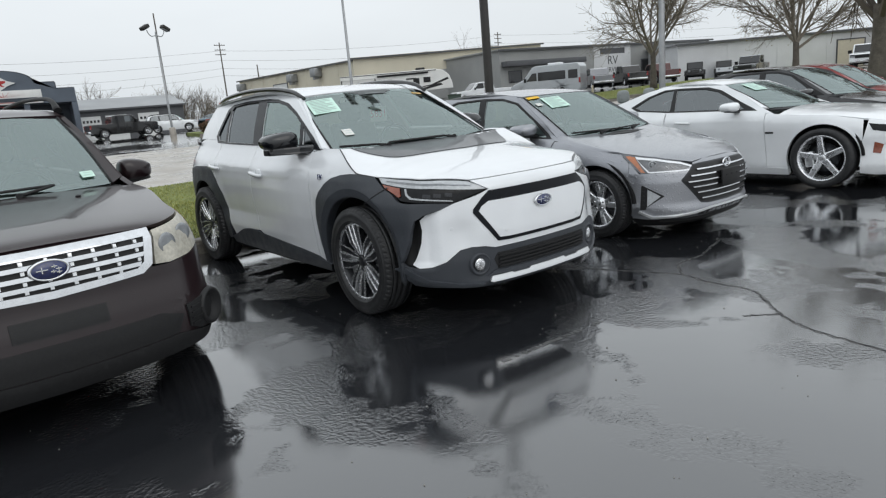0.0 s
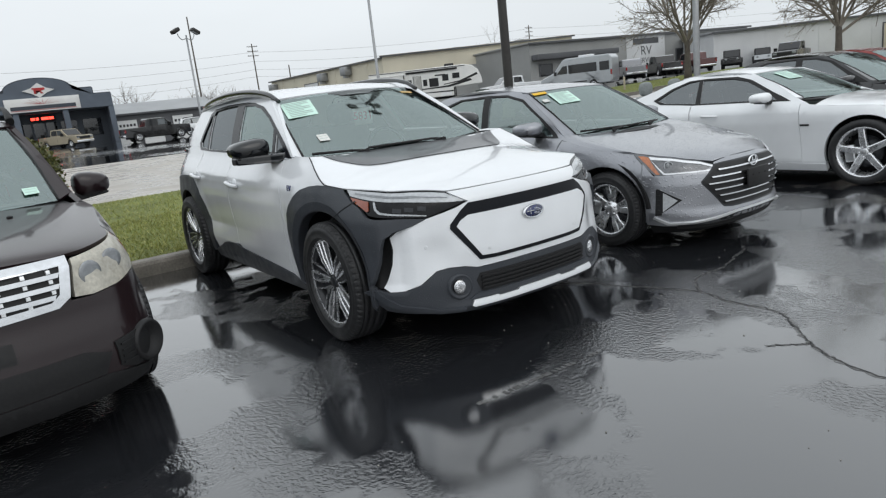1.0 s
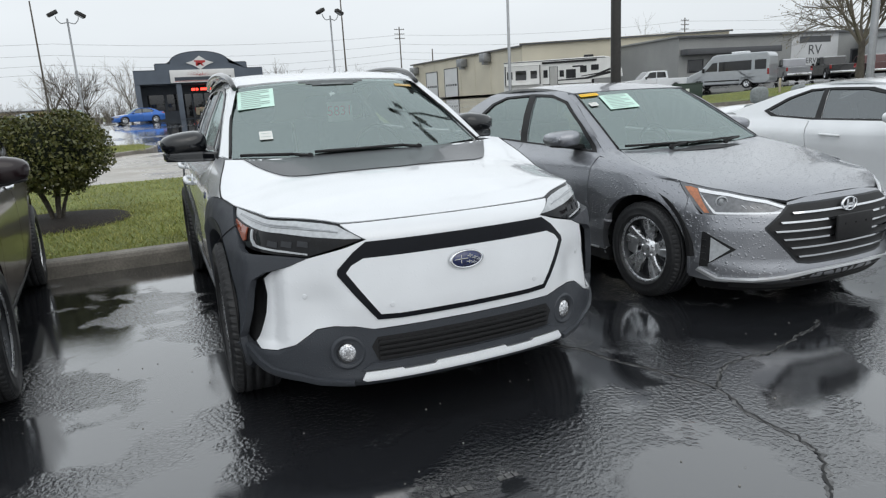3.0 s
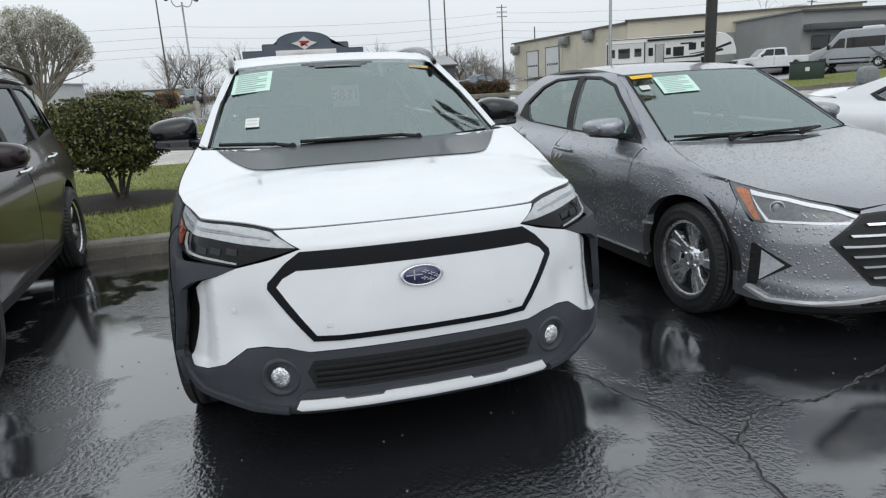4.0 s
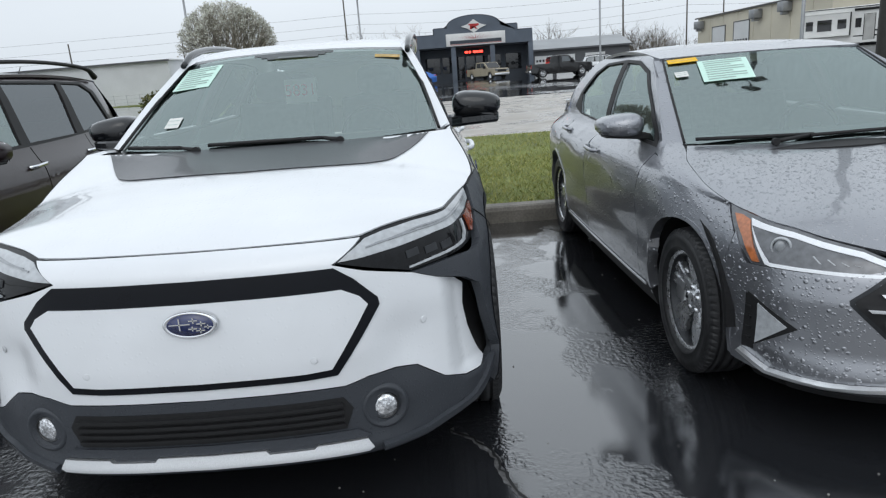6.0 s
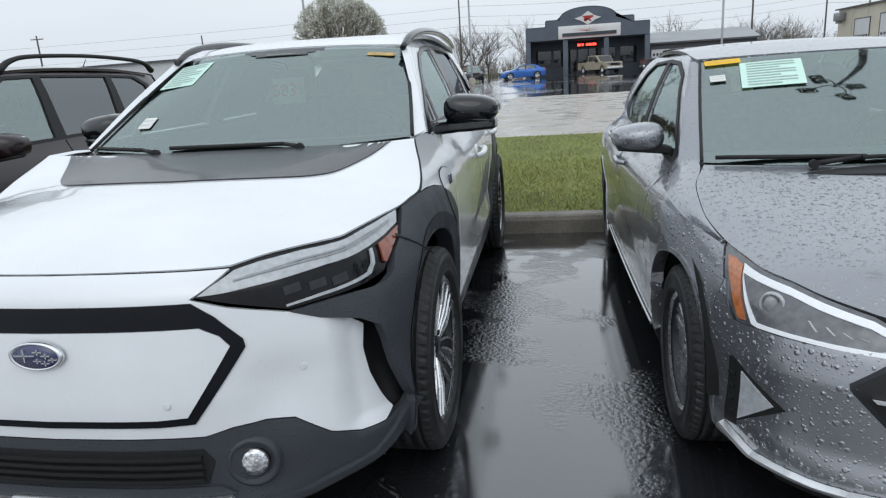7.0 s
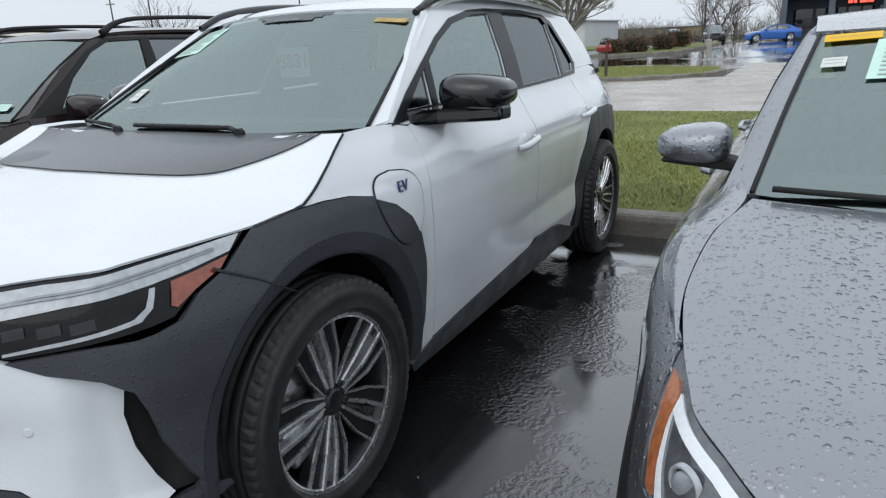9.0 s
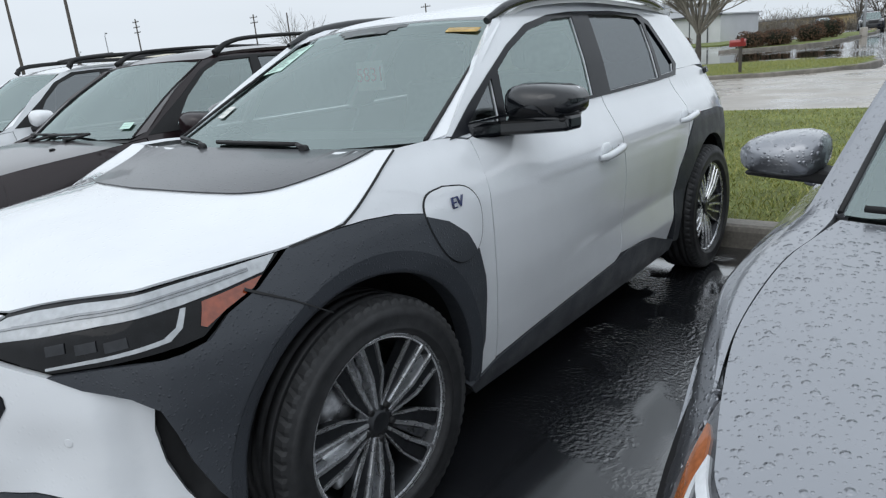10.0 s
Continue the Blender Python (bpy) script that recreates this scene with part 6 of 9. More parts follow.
def white_coupe(m):
    car = thing("coupe_car", "low white coupe with dark side glass and silver five-spoke wheels", "car", m, "cars in the front row")
    plan = [(0, .02), (.30, .04), (.52, .11), (.68, .22), (.80, .40), (.875, .62), (.92, .95), (.935, 1.4), (.915, 2.1), (.93, 3.0), (.945, 3.6), (.935, 4.0), (.87, 4.40), (.72, 4.65), (.45, 4.76), (0, 4.78)]
    side = [(0, .16), (.15, .07), (.24, .03), (.40, .025), (.55, .015), (.70, .0), (.80, .004), (.86, .03), (.92, .085), (.96, .12), (1.05, .17), (1.20, .26), (1.28, .33), (1.34, .46), (2.6, 1.0)]
    nose = [(0, .16), (.15, .05), (.22, .0), (.32, .0), (.45, .02), (.58, .0), (.66, .015), (.72, .05), (.76, .11), (.80, .2), (2.6, .6)]
    corner = [(0, .16), (.18, .03), (.28, .0), (.45, .015), (.58, .0), (.68, .01), (.75, .04), (.80, .09), (.85, .16), (2.6, .6)]

    def front(car, sh, sgn, fl):
        X, Y = sh.X, sh.Y
        if sgn > 0:
            part("front_bumper", wrap(sh, mirrored(X((0, .725), (.40, .725), (.60, .735), (.74, .755)) + Y((.50, .78), (.56, .50), (.56, .18)) + X((.8, .16), (0, .15))), step=.07), WHITE2, car)
            part("grille", wrap(sh, mirrored(X((0, .63), (.62, .64), (.66, .56), (.50, .52), (.46, .28), (0, .27))), out=.003, depth=.003), BLACKMATT, car)
            part("splitter", wrap(sh, mirrored(X((0, .19), (.75, .20), (.75, .15), (0, .14))), out=.03, depth=.05), BLACKMATT, car)
        part("headlamp", wrap(sh, X((.60, .695), (.70, .705)) + Y((.40, .72), (.50, .735), (.46, .66)) + X((.74, .625), (.62, .63)), out=.003, depth=.01, flip=fl), LENSDARK, car)
        part("side_marker", wrap(sh, Y((.36, .50), (.44, .53), (.45, .41), (.38, .40)), out=.004, depth=.004, flip=fl), AMBER, car, "amber side marker")
        part("fender_badge", wrap(sh, Y((1.50, .665), (1.60, .665), (1.60, .645), (1.50, .645)), out=.004, depth=.004, flip=fl), BLACKMATT, car)

    P = dict(L=4.78, w=.945, plan=plan, side=side, nose=nose, corner=corner, paint=WHITE2, hubs=(.95, 3.76), r=.352, rim=.262, tw=.245, arch=.392, zs=.17, wheel="five", win=.12, turn=8,
             hood=[(.12, .728, ("x", .40, .722), .2), (.30, .800, ("x", .66, .745), .7), (.55, .850, ("y", .52, .785), .7), (.85, .885, ("y", .85, .835), .7), (1.2, .915, ("y", 1.2, .855), .7), (1.48, .935, ("y", 1.45, .872), .6)],
             screen=[(1.46, .930, .72, 1.66, .945), (1.85, 1.12, .66, 1.98, 1.115), (2.22, 1.265, .58, 2.32, 1.250)],
             roof=[(2.23, 1.272, .61, 2.33, 1.262), (2.5, 1.315, .60, 2.52, 1.292), (2.9, 1.335, .59, 2.9, 1.308), (3.35, 1.305, .57, 3.3, 1.280)],
             back=[(3.35, 1.302, .57, 3.3, 1.275), (3.75, 1.185, .60, 3.7, 1.165), (4.15, 1.04, .62, 4.05, 1.02)],
             deck=[(4.14, 1.045, .66, 4.05, 1.03), (4.40, 1.035, .68, 4.3, 1.0), (4.72, 1.06, .66, 4.55, 1.01), (4.77, .9, .7, 4.6, .88)],
             belt=[(1.50, .872), (1.7, .90), (2.3, .915), (3.0, .925), (3.5, .955), (4.0, .99)],
             head=[(4.10, 1.02), (3.75, 1.12), (3.4, 1.235), (3.15, 1.288), (2.8, 1.305), (2.5, 1.292), (2.3, 1.262), (2.0, 1.13), (1.72, .965)],
             windows=[[(1.92, .948), (2.90, .955), (2.95, 1.235), (2.55, 1.225), (2.35, 1.180), (2.12, 1.065)], [(2.97, .958), (3.42, .985), (3.55, 1.03), (3.35, 1.15), (3.15, 1.225), (3.0, 1.238)]],
             trim=[(1.75, .925), (2.3, .935), (3.0, .942), (3.5, .975), (3.62, 1.03), (3.38, 1.165), (3.15, 1.245), (2.9, 1.255), (2.5, 1.245), (2.3, 1.195), (2.0, 1.04)],
             tints=[TINT, TINT], seams=[(1.62, 1.58), (3.02, 2.92)], tail=[(4.4, 1.0), (4.73, .98)],
             handles=[(2.72, .80)], mirror=(1.0, 2.0, .985, (.24, .15, .13)), lamp=.88, front=front, bseam=.55, bsz=.775, tread=False)
    sh = body_car(car, P)
    return car


def simple_front(P, paint_mat, z0, z1, lampz):
    """A plain front for cars far off: bumper, grille, lamps."""
    def front(car, sh, sgn, fl):
        X, Y = sh.X, sh.Y
        if sgn > 0:
            part("front_bumper", wrap(sh, mirrored(X((0, z1), (.40, z1), (.60, z1 + .01), (.72, z1 + .02)) + Y((.45, z1 + .03), (.52, z1 - .1), (.52, .24)) + X((.78, .22), (0, .20))), step=.1), paint_mat, car)
            part("grille", wrap(sh, mirrored(X((0, z1 - .04), (.40, z1 - .04), (.36, z0), (0, z0))), out=.004, depth=.004), BLACKMATT, car)
        part("headlamp", wrap(sh, X((.46, lampz + .04), (.66, lampz + .06)) + Y((.46, lampz + .08), (.40, lampz - .02)) + X((.66, lampz - .06), (.48, lampz - .03)), out=.006, depth=.01, flip=fl), LENSCLEAR, car)
    return front


def family_sedan(m, mat, label, name="sedan_car", group="", tread=False):
    """An ordinary four-door saloon for the cars further off."""
    car = thing(name, label, "car", m, group)
    plan = [(0, .03), (.30, .05), (.50, .12), (.66, .24), (.78, .42), (.85, .65), (.885, .95), (.90, 1.4), (.905, 2.1), (.90, 3.2), (.88, 3.8), (.84, 4.3), (.74, 4.62), (.45, 4.75), (0, 4.78)]
    side = [(0, .16), (.16, .08), (.26, .03), (.45, .01), (.66, .0), (.78, .006), (.86, .03), (.93, .075), (1.0, .11), (1.20, .21), (1.36, .30), (1.42, .37), (1.48, .48), (2.6, 1.0)]
    nose = [(0, .16), (.2, .04), (.30, .0), (.50, .0), (.62, .015), (.70, .05), (.75, .11), (.8, .2), (2.6, .6)]
    corner = [(0, .16), (.2, .03), (.30, .0), (.52, .0), (.64, .012), (.72, .045), (.78, .10), (.84, .17), (2.6, .6)]
    P = dict(L=4.78, w=.905, plan=plan, side=side, nose=nose, corner=corner, paint=mat, hubs=(.93, 3.72), r=.335, rim=.235, tw=.225, arch=.385, zs=.20, wheel="seven", step=.12, tread=tread,
             hood=[(.12, .715, ("x", .40, .708), .2), (.30, .780, ("x", .64, .735), .7), (.60, .84, ("y", .60, .770), .7), (.95, .89, ("y", .92, .83), .7), (1.32, .928, ("y", 1.30, .885), .6)],
             screen=[(1.32, .925, .69, 1.44, .935), (1.75, 1.19, .63, 1.84, 1.17), (2.14, 1.375, .56, 2.22, 1.355)],
             roof=[(2.15, 1.38, .585, 2.23, 1.37), (2.5, 1.435, .575, 2.5, 1.415), (3.0, 1.45, .57, 3.0, 1.425), (3.5, 1.40, .55, 3.45, 1.375)],
             back=[(3.5, 1.397, .55, 3.45, 1.37), (3.85, 1.25, .60, 3.8, 1.225), (4.2, 1.075, .65, 4.12, 1.055)],
             deck=[(4.2, 1.08, .67, 4.12, 1.06), (4.45, 1.065, .68, 4.35, 1.04), (4.70, 1.06, .64, 4.58, 1.03), (4.76, .9, .66, 4.6, .9)],
             belt=[(1.30, .90), (1.6, .925), (2.2, .945), (3.0, .97), (3.8, 1.01), (4.15, 1.035)],
             head=[(4.10, 1.12), (3.75, 1.28), (3.45, 1.375), (3.1, 1.42), (2.6, 1.415), (2.24, 1.375), (1.95, 1.24), (1.5, .96)],
             windows=[[(1.70, .955), (2.52, .975), (2.58, 1.35), (2.38, 1.34), (2.15, 1.28), (1.88, 1.10)], [(2.62, .98), (3.40, 1.01), (3.62, 1.13), (3.40, 1.27), (3.15, 1.345), (2.68, 1.355)]],
             trim=[(1.52, .938), (2.2, .957), (3.0, .982), (3.5, 1.01), (3.72, 1.12), (3.44, 1.295), (3.15, 1.365), (2.58, 1.375), (2.35, 1.36), (2.10, 1.29), (1.82, 1.11)],
             tints=[TINT, TINT], seams=[(1.45, 1.48), (2.57, 2.57), (3.60, 3.40)], tail=[(4.45, 1.03), (4.74, 1.0)],
             handles=[(2.40, .87), (3.42, .90)], handlemat=CHROME, mirror=(.98, 1.74, 1.0, (.22, .15, .13)), lamp=.98, front=None, bsz=.76)
    P["front"] = simple_front(P, mat, .42, .70, .66)
    body_car(car, P)
    return car


def estate(m, mat, label, name="estate_car", rack=True, group=""):
    """A tall estate or SUV for the vehicles further off."""
    car = thing(name, label, "car", m, group)
    plan = [(0, .03), (.30, .045), (.52, .10), (.68, .20), (.79, .38), (.86, .65), (.90, 1.0), (.92, 1.5), (.925, 2.2), (.92, 3.4), (.90, 4.0), (.86, 4.45), (.76, 4.72), (.5, 4.82), (0, 4.84)]
    side = [(0, .16), (.22, .07), (.32, .03), (.52, .01), (.72, .0), (.86, .004), (.95, .03), (1.02, .07), (1.10, .105), (1.20, .14), (1.45, .22), (1.58, .28), (1.66, .36), (1.74, .5), (2.6, 1.0)]
    nose = [(0, .16), (.22, .05), (.30, .0), (.50, -.01), (.65, .01), (.80, .03), (.88, .07), (.93, .14), (1.0, .3), (2.6, .6)]
    corner = [(0, .16), (.22, .04), (.32, .0), (.55, .0), (.72, .015), (.84, .03), (.90, .06), (.96, .12), (1.02, .2), (2.6, .6)]
    P = dict(L=4.84, w=.925, plan=plan, side=side, nose=nose, corner=corner, paint=mat, hubs=(.95, 3.72), r=.36, rim=.228, tw=.235, arch=.42, zs=.26, wheel="seven", step=.12, tread=False,
             hood=[(.12, .905, ("x", .45, .898), .2), (.28, .955, ("x", .68, .92), .7), (.60, 1.0, ("y", .60, .955), .7), (.95, 1.035, ("y", .95, .99), .7), (1.30, 1.06, ("y", 1.28, 1.03), .6)],
             screen=[(1.30, 1.055, .72, 1.42, 1.06), (1.68, 1.34, .67, 1.77, 1.325), (2.02, 1.575, .61, 2.10, 1.555)],
             roof=[(2.03, 1.582, .64, 2.11, 1.572), (2.4, 1.65, .63, 2.4, 1.625), (3.1, 1.675, .63, 3.1, 1.64), (3.9, 1.65, .62, 3.9, 1.615), (4.5, 1.59, .58, 4.45, 1.565)],
             back=[(4.5, 1.585, .58, 4.45, 1.56), (4.66, 1.3, .66, 4.6, 1.29), (4.76, 1.05, .72, 4.66, 1.05)],
             deck=[(4.76, 1.05, .72, 4.66, 1.05), (4.82, .8, .74, 4.7, .8), (4.83, .5, .74, 4.7, .5)],
             belt=[(1.32, 1.04), (1.6, 1.06), (2.4, 1.075), (3.2, 1.09), (4.0, 1.115), (4.5, 1.15)],
             head=[(4.55, 1.33), (4.42, 1.55), (3.8, 1.615), (3.0, 1.64), (2.4, 1.625), (2.1, 1.565), (1.75, 1.36), (1.46, 1.09)],
             windows=[[(1.70, 1.10), (2.46, 1.108), (2.52, 1.565), (2.25, 1.55), (2.05, 1.47), (1.86, 1.31)], [(2.58, 1.112), (3.36, 1.125), (3.44, 1.568), (2.62, 1.572)], [(3.50, 1.13), (4.25, 1.175), (4.15, 1.46), (3.98, 1.545), (3.52, 1.565)]],
             trim=[(1.48, 1.072), (2.4, 1.09), (3.2, 1.105), (4.0, 1.13), (4.34, 1.16), (4.24, 1.47), (4.02, 1.565), (3.4, 1.588), (2.5, 1.588), (2.22, 1.572), (2.0, 1.48), (1.80, 1.31)],
             tints=[TINT, TINT, TINT], seams=[(1.45, 1.47), (2.55, 2.55), (3.48, 3.30)], tail=[(4.68, 1.14), (4.80, 1.0)],
             handles=[(2.38, .97), (3.30, .99)], mirror=(1.02, 1.66, 1.15, (.22, .15, .18)), lamp=1.08, front=None, bsz=.93)
    P["front"] = simple_front(P, mat, .62, .89, .83)
    body_car(car, P)
    if rack:
        for sgn in (1, -1):
            part("roof_rail", tube([(sgn * .66, 2.2, 1.62), (sgn * .66, 2.35, 1.70), (sgn * .66, 3.2, 1.73), (sgn * .65, 4.1, 1.70), (sgn * .64, 4.25, 1.62)], [.03, .024, .022, .024, .03], 8), BLACKMATT, car)
        for yy in (2.7, 3.6):
            part("cross_bar", tube([(-.66, yy, 1.735), (0, yy, 1.745), (.66, yy, 1.735)], .018, 8), BLACKMATT, car)
    return car


crossover(Matrix())
grey_sedan(pose(2.60, .17, 0, 0, 0, .6))
plum_suv(pose(-2.735, .447, 0, 0, 0, 3.84))
white_coupe(pose(6.0, -.55, 0))
family_sedan(pose(12.6, .9, 0), REDPAINT, "dark red saloon car parked in the row", group="cars in the front row")
family_sedan(pose(9.3, .2, 0), BLACKPAINT, "black saloon car parked in the row", group="cars in the front row")
estate(pose(-6.0, .7, 0, 0, 0, 2), WHITE2, "white estate car with black roof rack", group="cars in the front row")

# ---------- papers and tags on the windscreens ----------
SCREEN_A = [(1.275, 1.090, .745, 1.40, 1.108), (1.63, 1.325, .675, 1.74, 1.300), (1.97, 1.520, .595, 2.09, 1.492)]
SCREEN_B = [(1.20, .925, .677, 1.30, .942), (1.58, 1.165, .615, 1.65, 1.148), (1.93, 1.345, .55, 1.98, 1.330)]
SCREEN_C = [(1.46, .930, .72, 1.66, .945), (1.85, 1.12, .66, 1.98, 1.115), (2.22, 1.265, .58, 2.32, 1.250)]
SCREEN_D = [(1.22, 1.045, .70, 1.35, 1.045), (1.58, 1.30, .665, 1.68, 1.29), (1.93, 1.515, .615, 2.02, 1.495)]
AT_B, AT_C, AT_D = pose(2.60, .17, 0, 0, 0, .6), pose(6.0, -.55, 0), pose(-2.735, .447, 0, 0, 0, 3.84)
sheet_on_glass("window_sheet", "pale green printed sheet behind the crossover's windscreen", Matrix(), SCREEN_A, -.62, -.41, .63, .91, PAPERGREEN, 9, GREYINK, .12)
sheet_on_glass("inspection_sticker", "small white sticker low on the windscreen", Matrix(), SCREEN_A, -.56, -.49, .20, .30, PAPER, 2, GREYINK, .08, "sticker")
COVER = material("sensor_cover_plastic", (.075, .084, .086), .35, grain=(60, .1))
cover = sheet_on_glass("sensor_cover", "dark trapezoid sensor cover at the top of the windscreen", Matrix(), SCREEN_A, -.21, .21, .960, .990, COVER, 0, None, 0, "sensor cover", .003)
for half, v0, v1 in ((.17, .935, .960), (.135, .905, .935)):
    part("cover_step", flat_patch(lambda u, v: screen_at(SCREEN_A, u, v, .003), -half, half, v0, v1, 6, 2, (0, -1, .5), .0012), COVER, cover)
part("camera_window", flat_patch(lambda u, v: screen_at(SCREEN_A, u, v, .0052), -.075, .075, .908, .928, 4, 2, (0, -1, .5), .0012), CABIN, cover, "small pale camera window")
sheet_on_glass("folded_booklet", "folded yellow and white booklet under the visor", Matrix(), SCREEN_A, .43, .56, .87, .910, material("tan_booklet", (.52, .36, .14), .7, blotch=(20, .3), grain=(60, .1)), 1, PAPER, 0, "booklet")
sheet_on_glass("window_sheet", "pale green printed sheet behind the sedan's windscreen", AT_B, SCREEN_B, -.43, -.17, .62, .91, PAPERGREEN, 9, GREYINK, .12)
sheet_on_glass("yellow_tag", "yellow tag along the windscreen's top edge", AT_B, SCREEN_B, -.54, -.385, .925, .985, PAPERYELLOW, 1, GREYINK, .05, "tag")
sheet_on_glass("inspection_sticker", "small white sticker on the sedan's windscreen", AT_B, SCREEN_B, -.545, -.48, .72, .79, PAPER, 2, GREYINK, .08, "sticker")
sheet_on_glass("window_sheet", "pale green sheet behind the coupe's windscreen", AT_C, SCREEN_C, -.40, -.16, .62, .92, PAPERGREEN, 8, GREYINK, .12)
sheet_on_glass("inspection_sticker", "small pale green sticker on the SUV's windscreen", AT_D, SCREEN_D, .54, .62, .10, .17, PAPERGREEN, 2, GREYINK, -.05, "sticker")
tag = thing("stock_tag", "white hanging stock tag with red number 5831", "tag", pose(.025, 1.90, 1.318, 0, 0, 0))
part("card", box(-.082, .082, -.002, .002, -.062, .062, .0), TAGCARD, tag)
letters("digits", "5831", .085, REDINK, tag, Matrix.Translation((0, -.004, .002)) @ Matrix.Rotation(radians(90), 4, "X"), .001)


# ---------- far vehicles ----------
def pickup(m, mat, label, group="", bed=True, tall=1.92):
    """A four-door pickup truck."""
    car = thing("pickup_truck", label, "pickup truck", m, group)
    L, w, r, yf, yr = 5.85, .98, .40, 1.0, 4.68
    low = [(.05, .55), (.12, .42), *arc(yf, r, .50, 180, 0, 12), *arc(yr, r, .50, 180, 0, 12), (5.7, .45), (5.82, .60), (5.80, 1.22), (4.02, 1.24), (4.0, 1.26), (1.62, 1.24), (.30, 1.16), (.10, 1.08)]
    part("body", prism(low, "x", -w, w, .035), mat, car)
    part("cabin", prism([(1.55, 1.22), (2.18, tall - .06), (2.5, tall), (3.6, tall), (3.88, tall - .05), (4.02, 1.22)], "x", -w + .10, w - .10, .05), mat, car)
    for sgn in (1, -1):
        part("side_window", prism([(1.98, 1.32), (2.32, tall - .13), (2.88, tall - .10), (2.88, 1.32)], "x", sgn * (w - .105), sgn * (w - .085)), TINT if mat is not WHITE2 else BLACKGLOSS, car)
        part("side_window", prism([(2.96, 1.32), (2.96, tall - .10), (3.68, tall - .12), (3.82, 1.32)], "x", sgn * (w - .105), sgn * (w - .085)), BLACKGLOSS, car)
        part("door_gap", box(sgn * w - .004, sgn * w + .004, 2.90, 2.92, .55, 1.22), BLACKMATT, car)
        part("running_board", box(sgn * w - .16, sgn * w + .02, 1.6, 4.1, .36, .42, .01), BLACKMATT, car)
        part("wing_mirror", box(sgn * (w + .02), sgn * (w + .24), 1.86, 1.98, 1.22, 1.44, .03), BLACKMATT, car)
        part("headlamp", box(sgn * .60, sgn * .90, .04, .25, .88, 1.06, .02), LENSCLEAR, car)
        part("tail_lamp", box(sgn * .84, sgn * .99, 5.72, 5.83, .86, 1.18, .02), REDLENS, car)
        for yy in (yf, yr):
            wheel(car, sgn * (w - .13), yy, sgn, r, .24, .26, "seven", tread=False)
    part("windscreen", prism([(1.60, 1.25), (2.16, tall - .10), (2.14, tall - .08), (1.56, 1.27)], "x", -w + .20, w - .20), BLACKGLOSS, car)
    part("grille", box(-.58, .58, .03, .16, .78, 1.05, .02), BLACKMATT, car)
    part("front_bumper", box(-w + .02, w - .02, -.02, .22, .44, .66, .04), CHROME, car)
    part("rear_bumper", box(-w + .04, w - .04, 5.72, 5.92, .50, .68, .03), CHROME, car)
    part("underbody", box(-.8, .8, .5, 5.4, .30, .62), UNDER, car)
    part("bed_floor", box(-w + .12, w - .12, 4.10, 5.70, 1.235, 1.245), BLACKMATT, car)
    return car


def boxy_offroader(m, mat, label, group=""):
    car = thing("off_road_car", label, "off-roader", m, group)
    w, r = .92, .42
    low = [(.10, .60), *arc(.80, r, .52, 180, 0, 10), *arc(3.45, r, .52, 180, 0, 10), (4.15, .60), (4.15, 1.12), (1.35, 1.14), (.20, 1.10)]
    part("body", prism(low, "x", -w + .1, w - .1, .03), mat, car)
    part("cabin", prism([(1.38, 1.12), (1.62, 1.82), (4.05, 1.84), (4.13, 1.12)], "x", -w + .16, w - .16, .04), BLACKMATT, car)
    for sgn in (1, -1):
        for a, b in ((1.72, 2.42), (2.50, 3.20), (3.28, 3.95)):
            part("side_window", box(sgn * (w - .165), sgn * (w - .15), a, b, 1.22, 1.70, .005), BLACKGLOSS, car)
        for yy in (.80, 3.45):
            wheel(car, sgn * (w - .12), yy, sgn, r, .22, .27, "seven", tread=False)
            part("fender", prism([*arc(yy, r, .62, 165, 15, 10), *arc(yy, r, .55, 15, 165, 10)], "x", sgn * (w - .12), sgn * (w + .06)), BLACKMATT, car)
        part("headlamp", lathe([(0, .10), (-.03, .09), (-.04, .0001)], 20, "y", Matrix.Translation((sgn * .52, .10, .95))), LENSCLEAR, car)
    part("windscreen", prism([(1.40, 1.18), (1.60, 1.76), (1.585, 1.765), (1.38, 1.19)], "x", -.66, .66), BLACKGLOSS, car)
    part("front_bumper", box(-.85, .85, -.08, .10, .50, .66, .03), BLACKMATT, car)
    part("underbody", box(-.7, .7, .4, 4.0, .35, .66), UNDER, car)
    return car


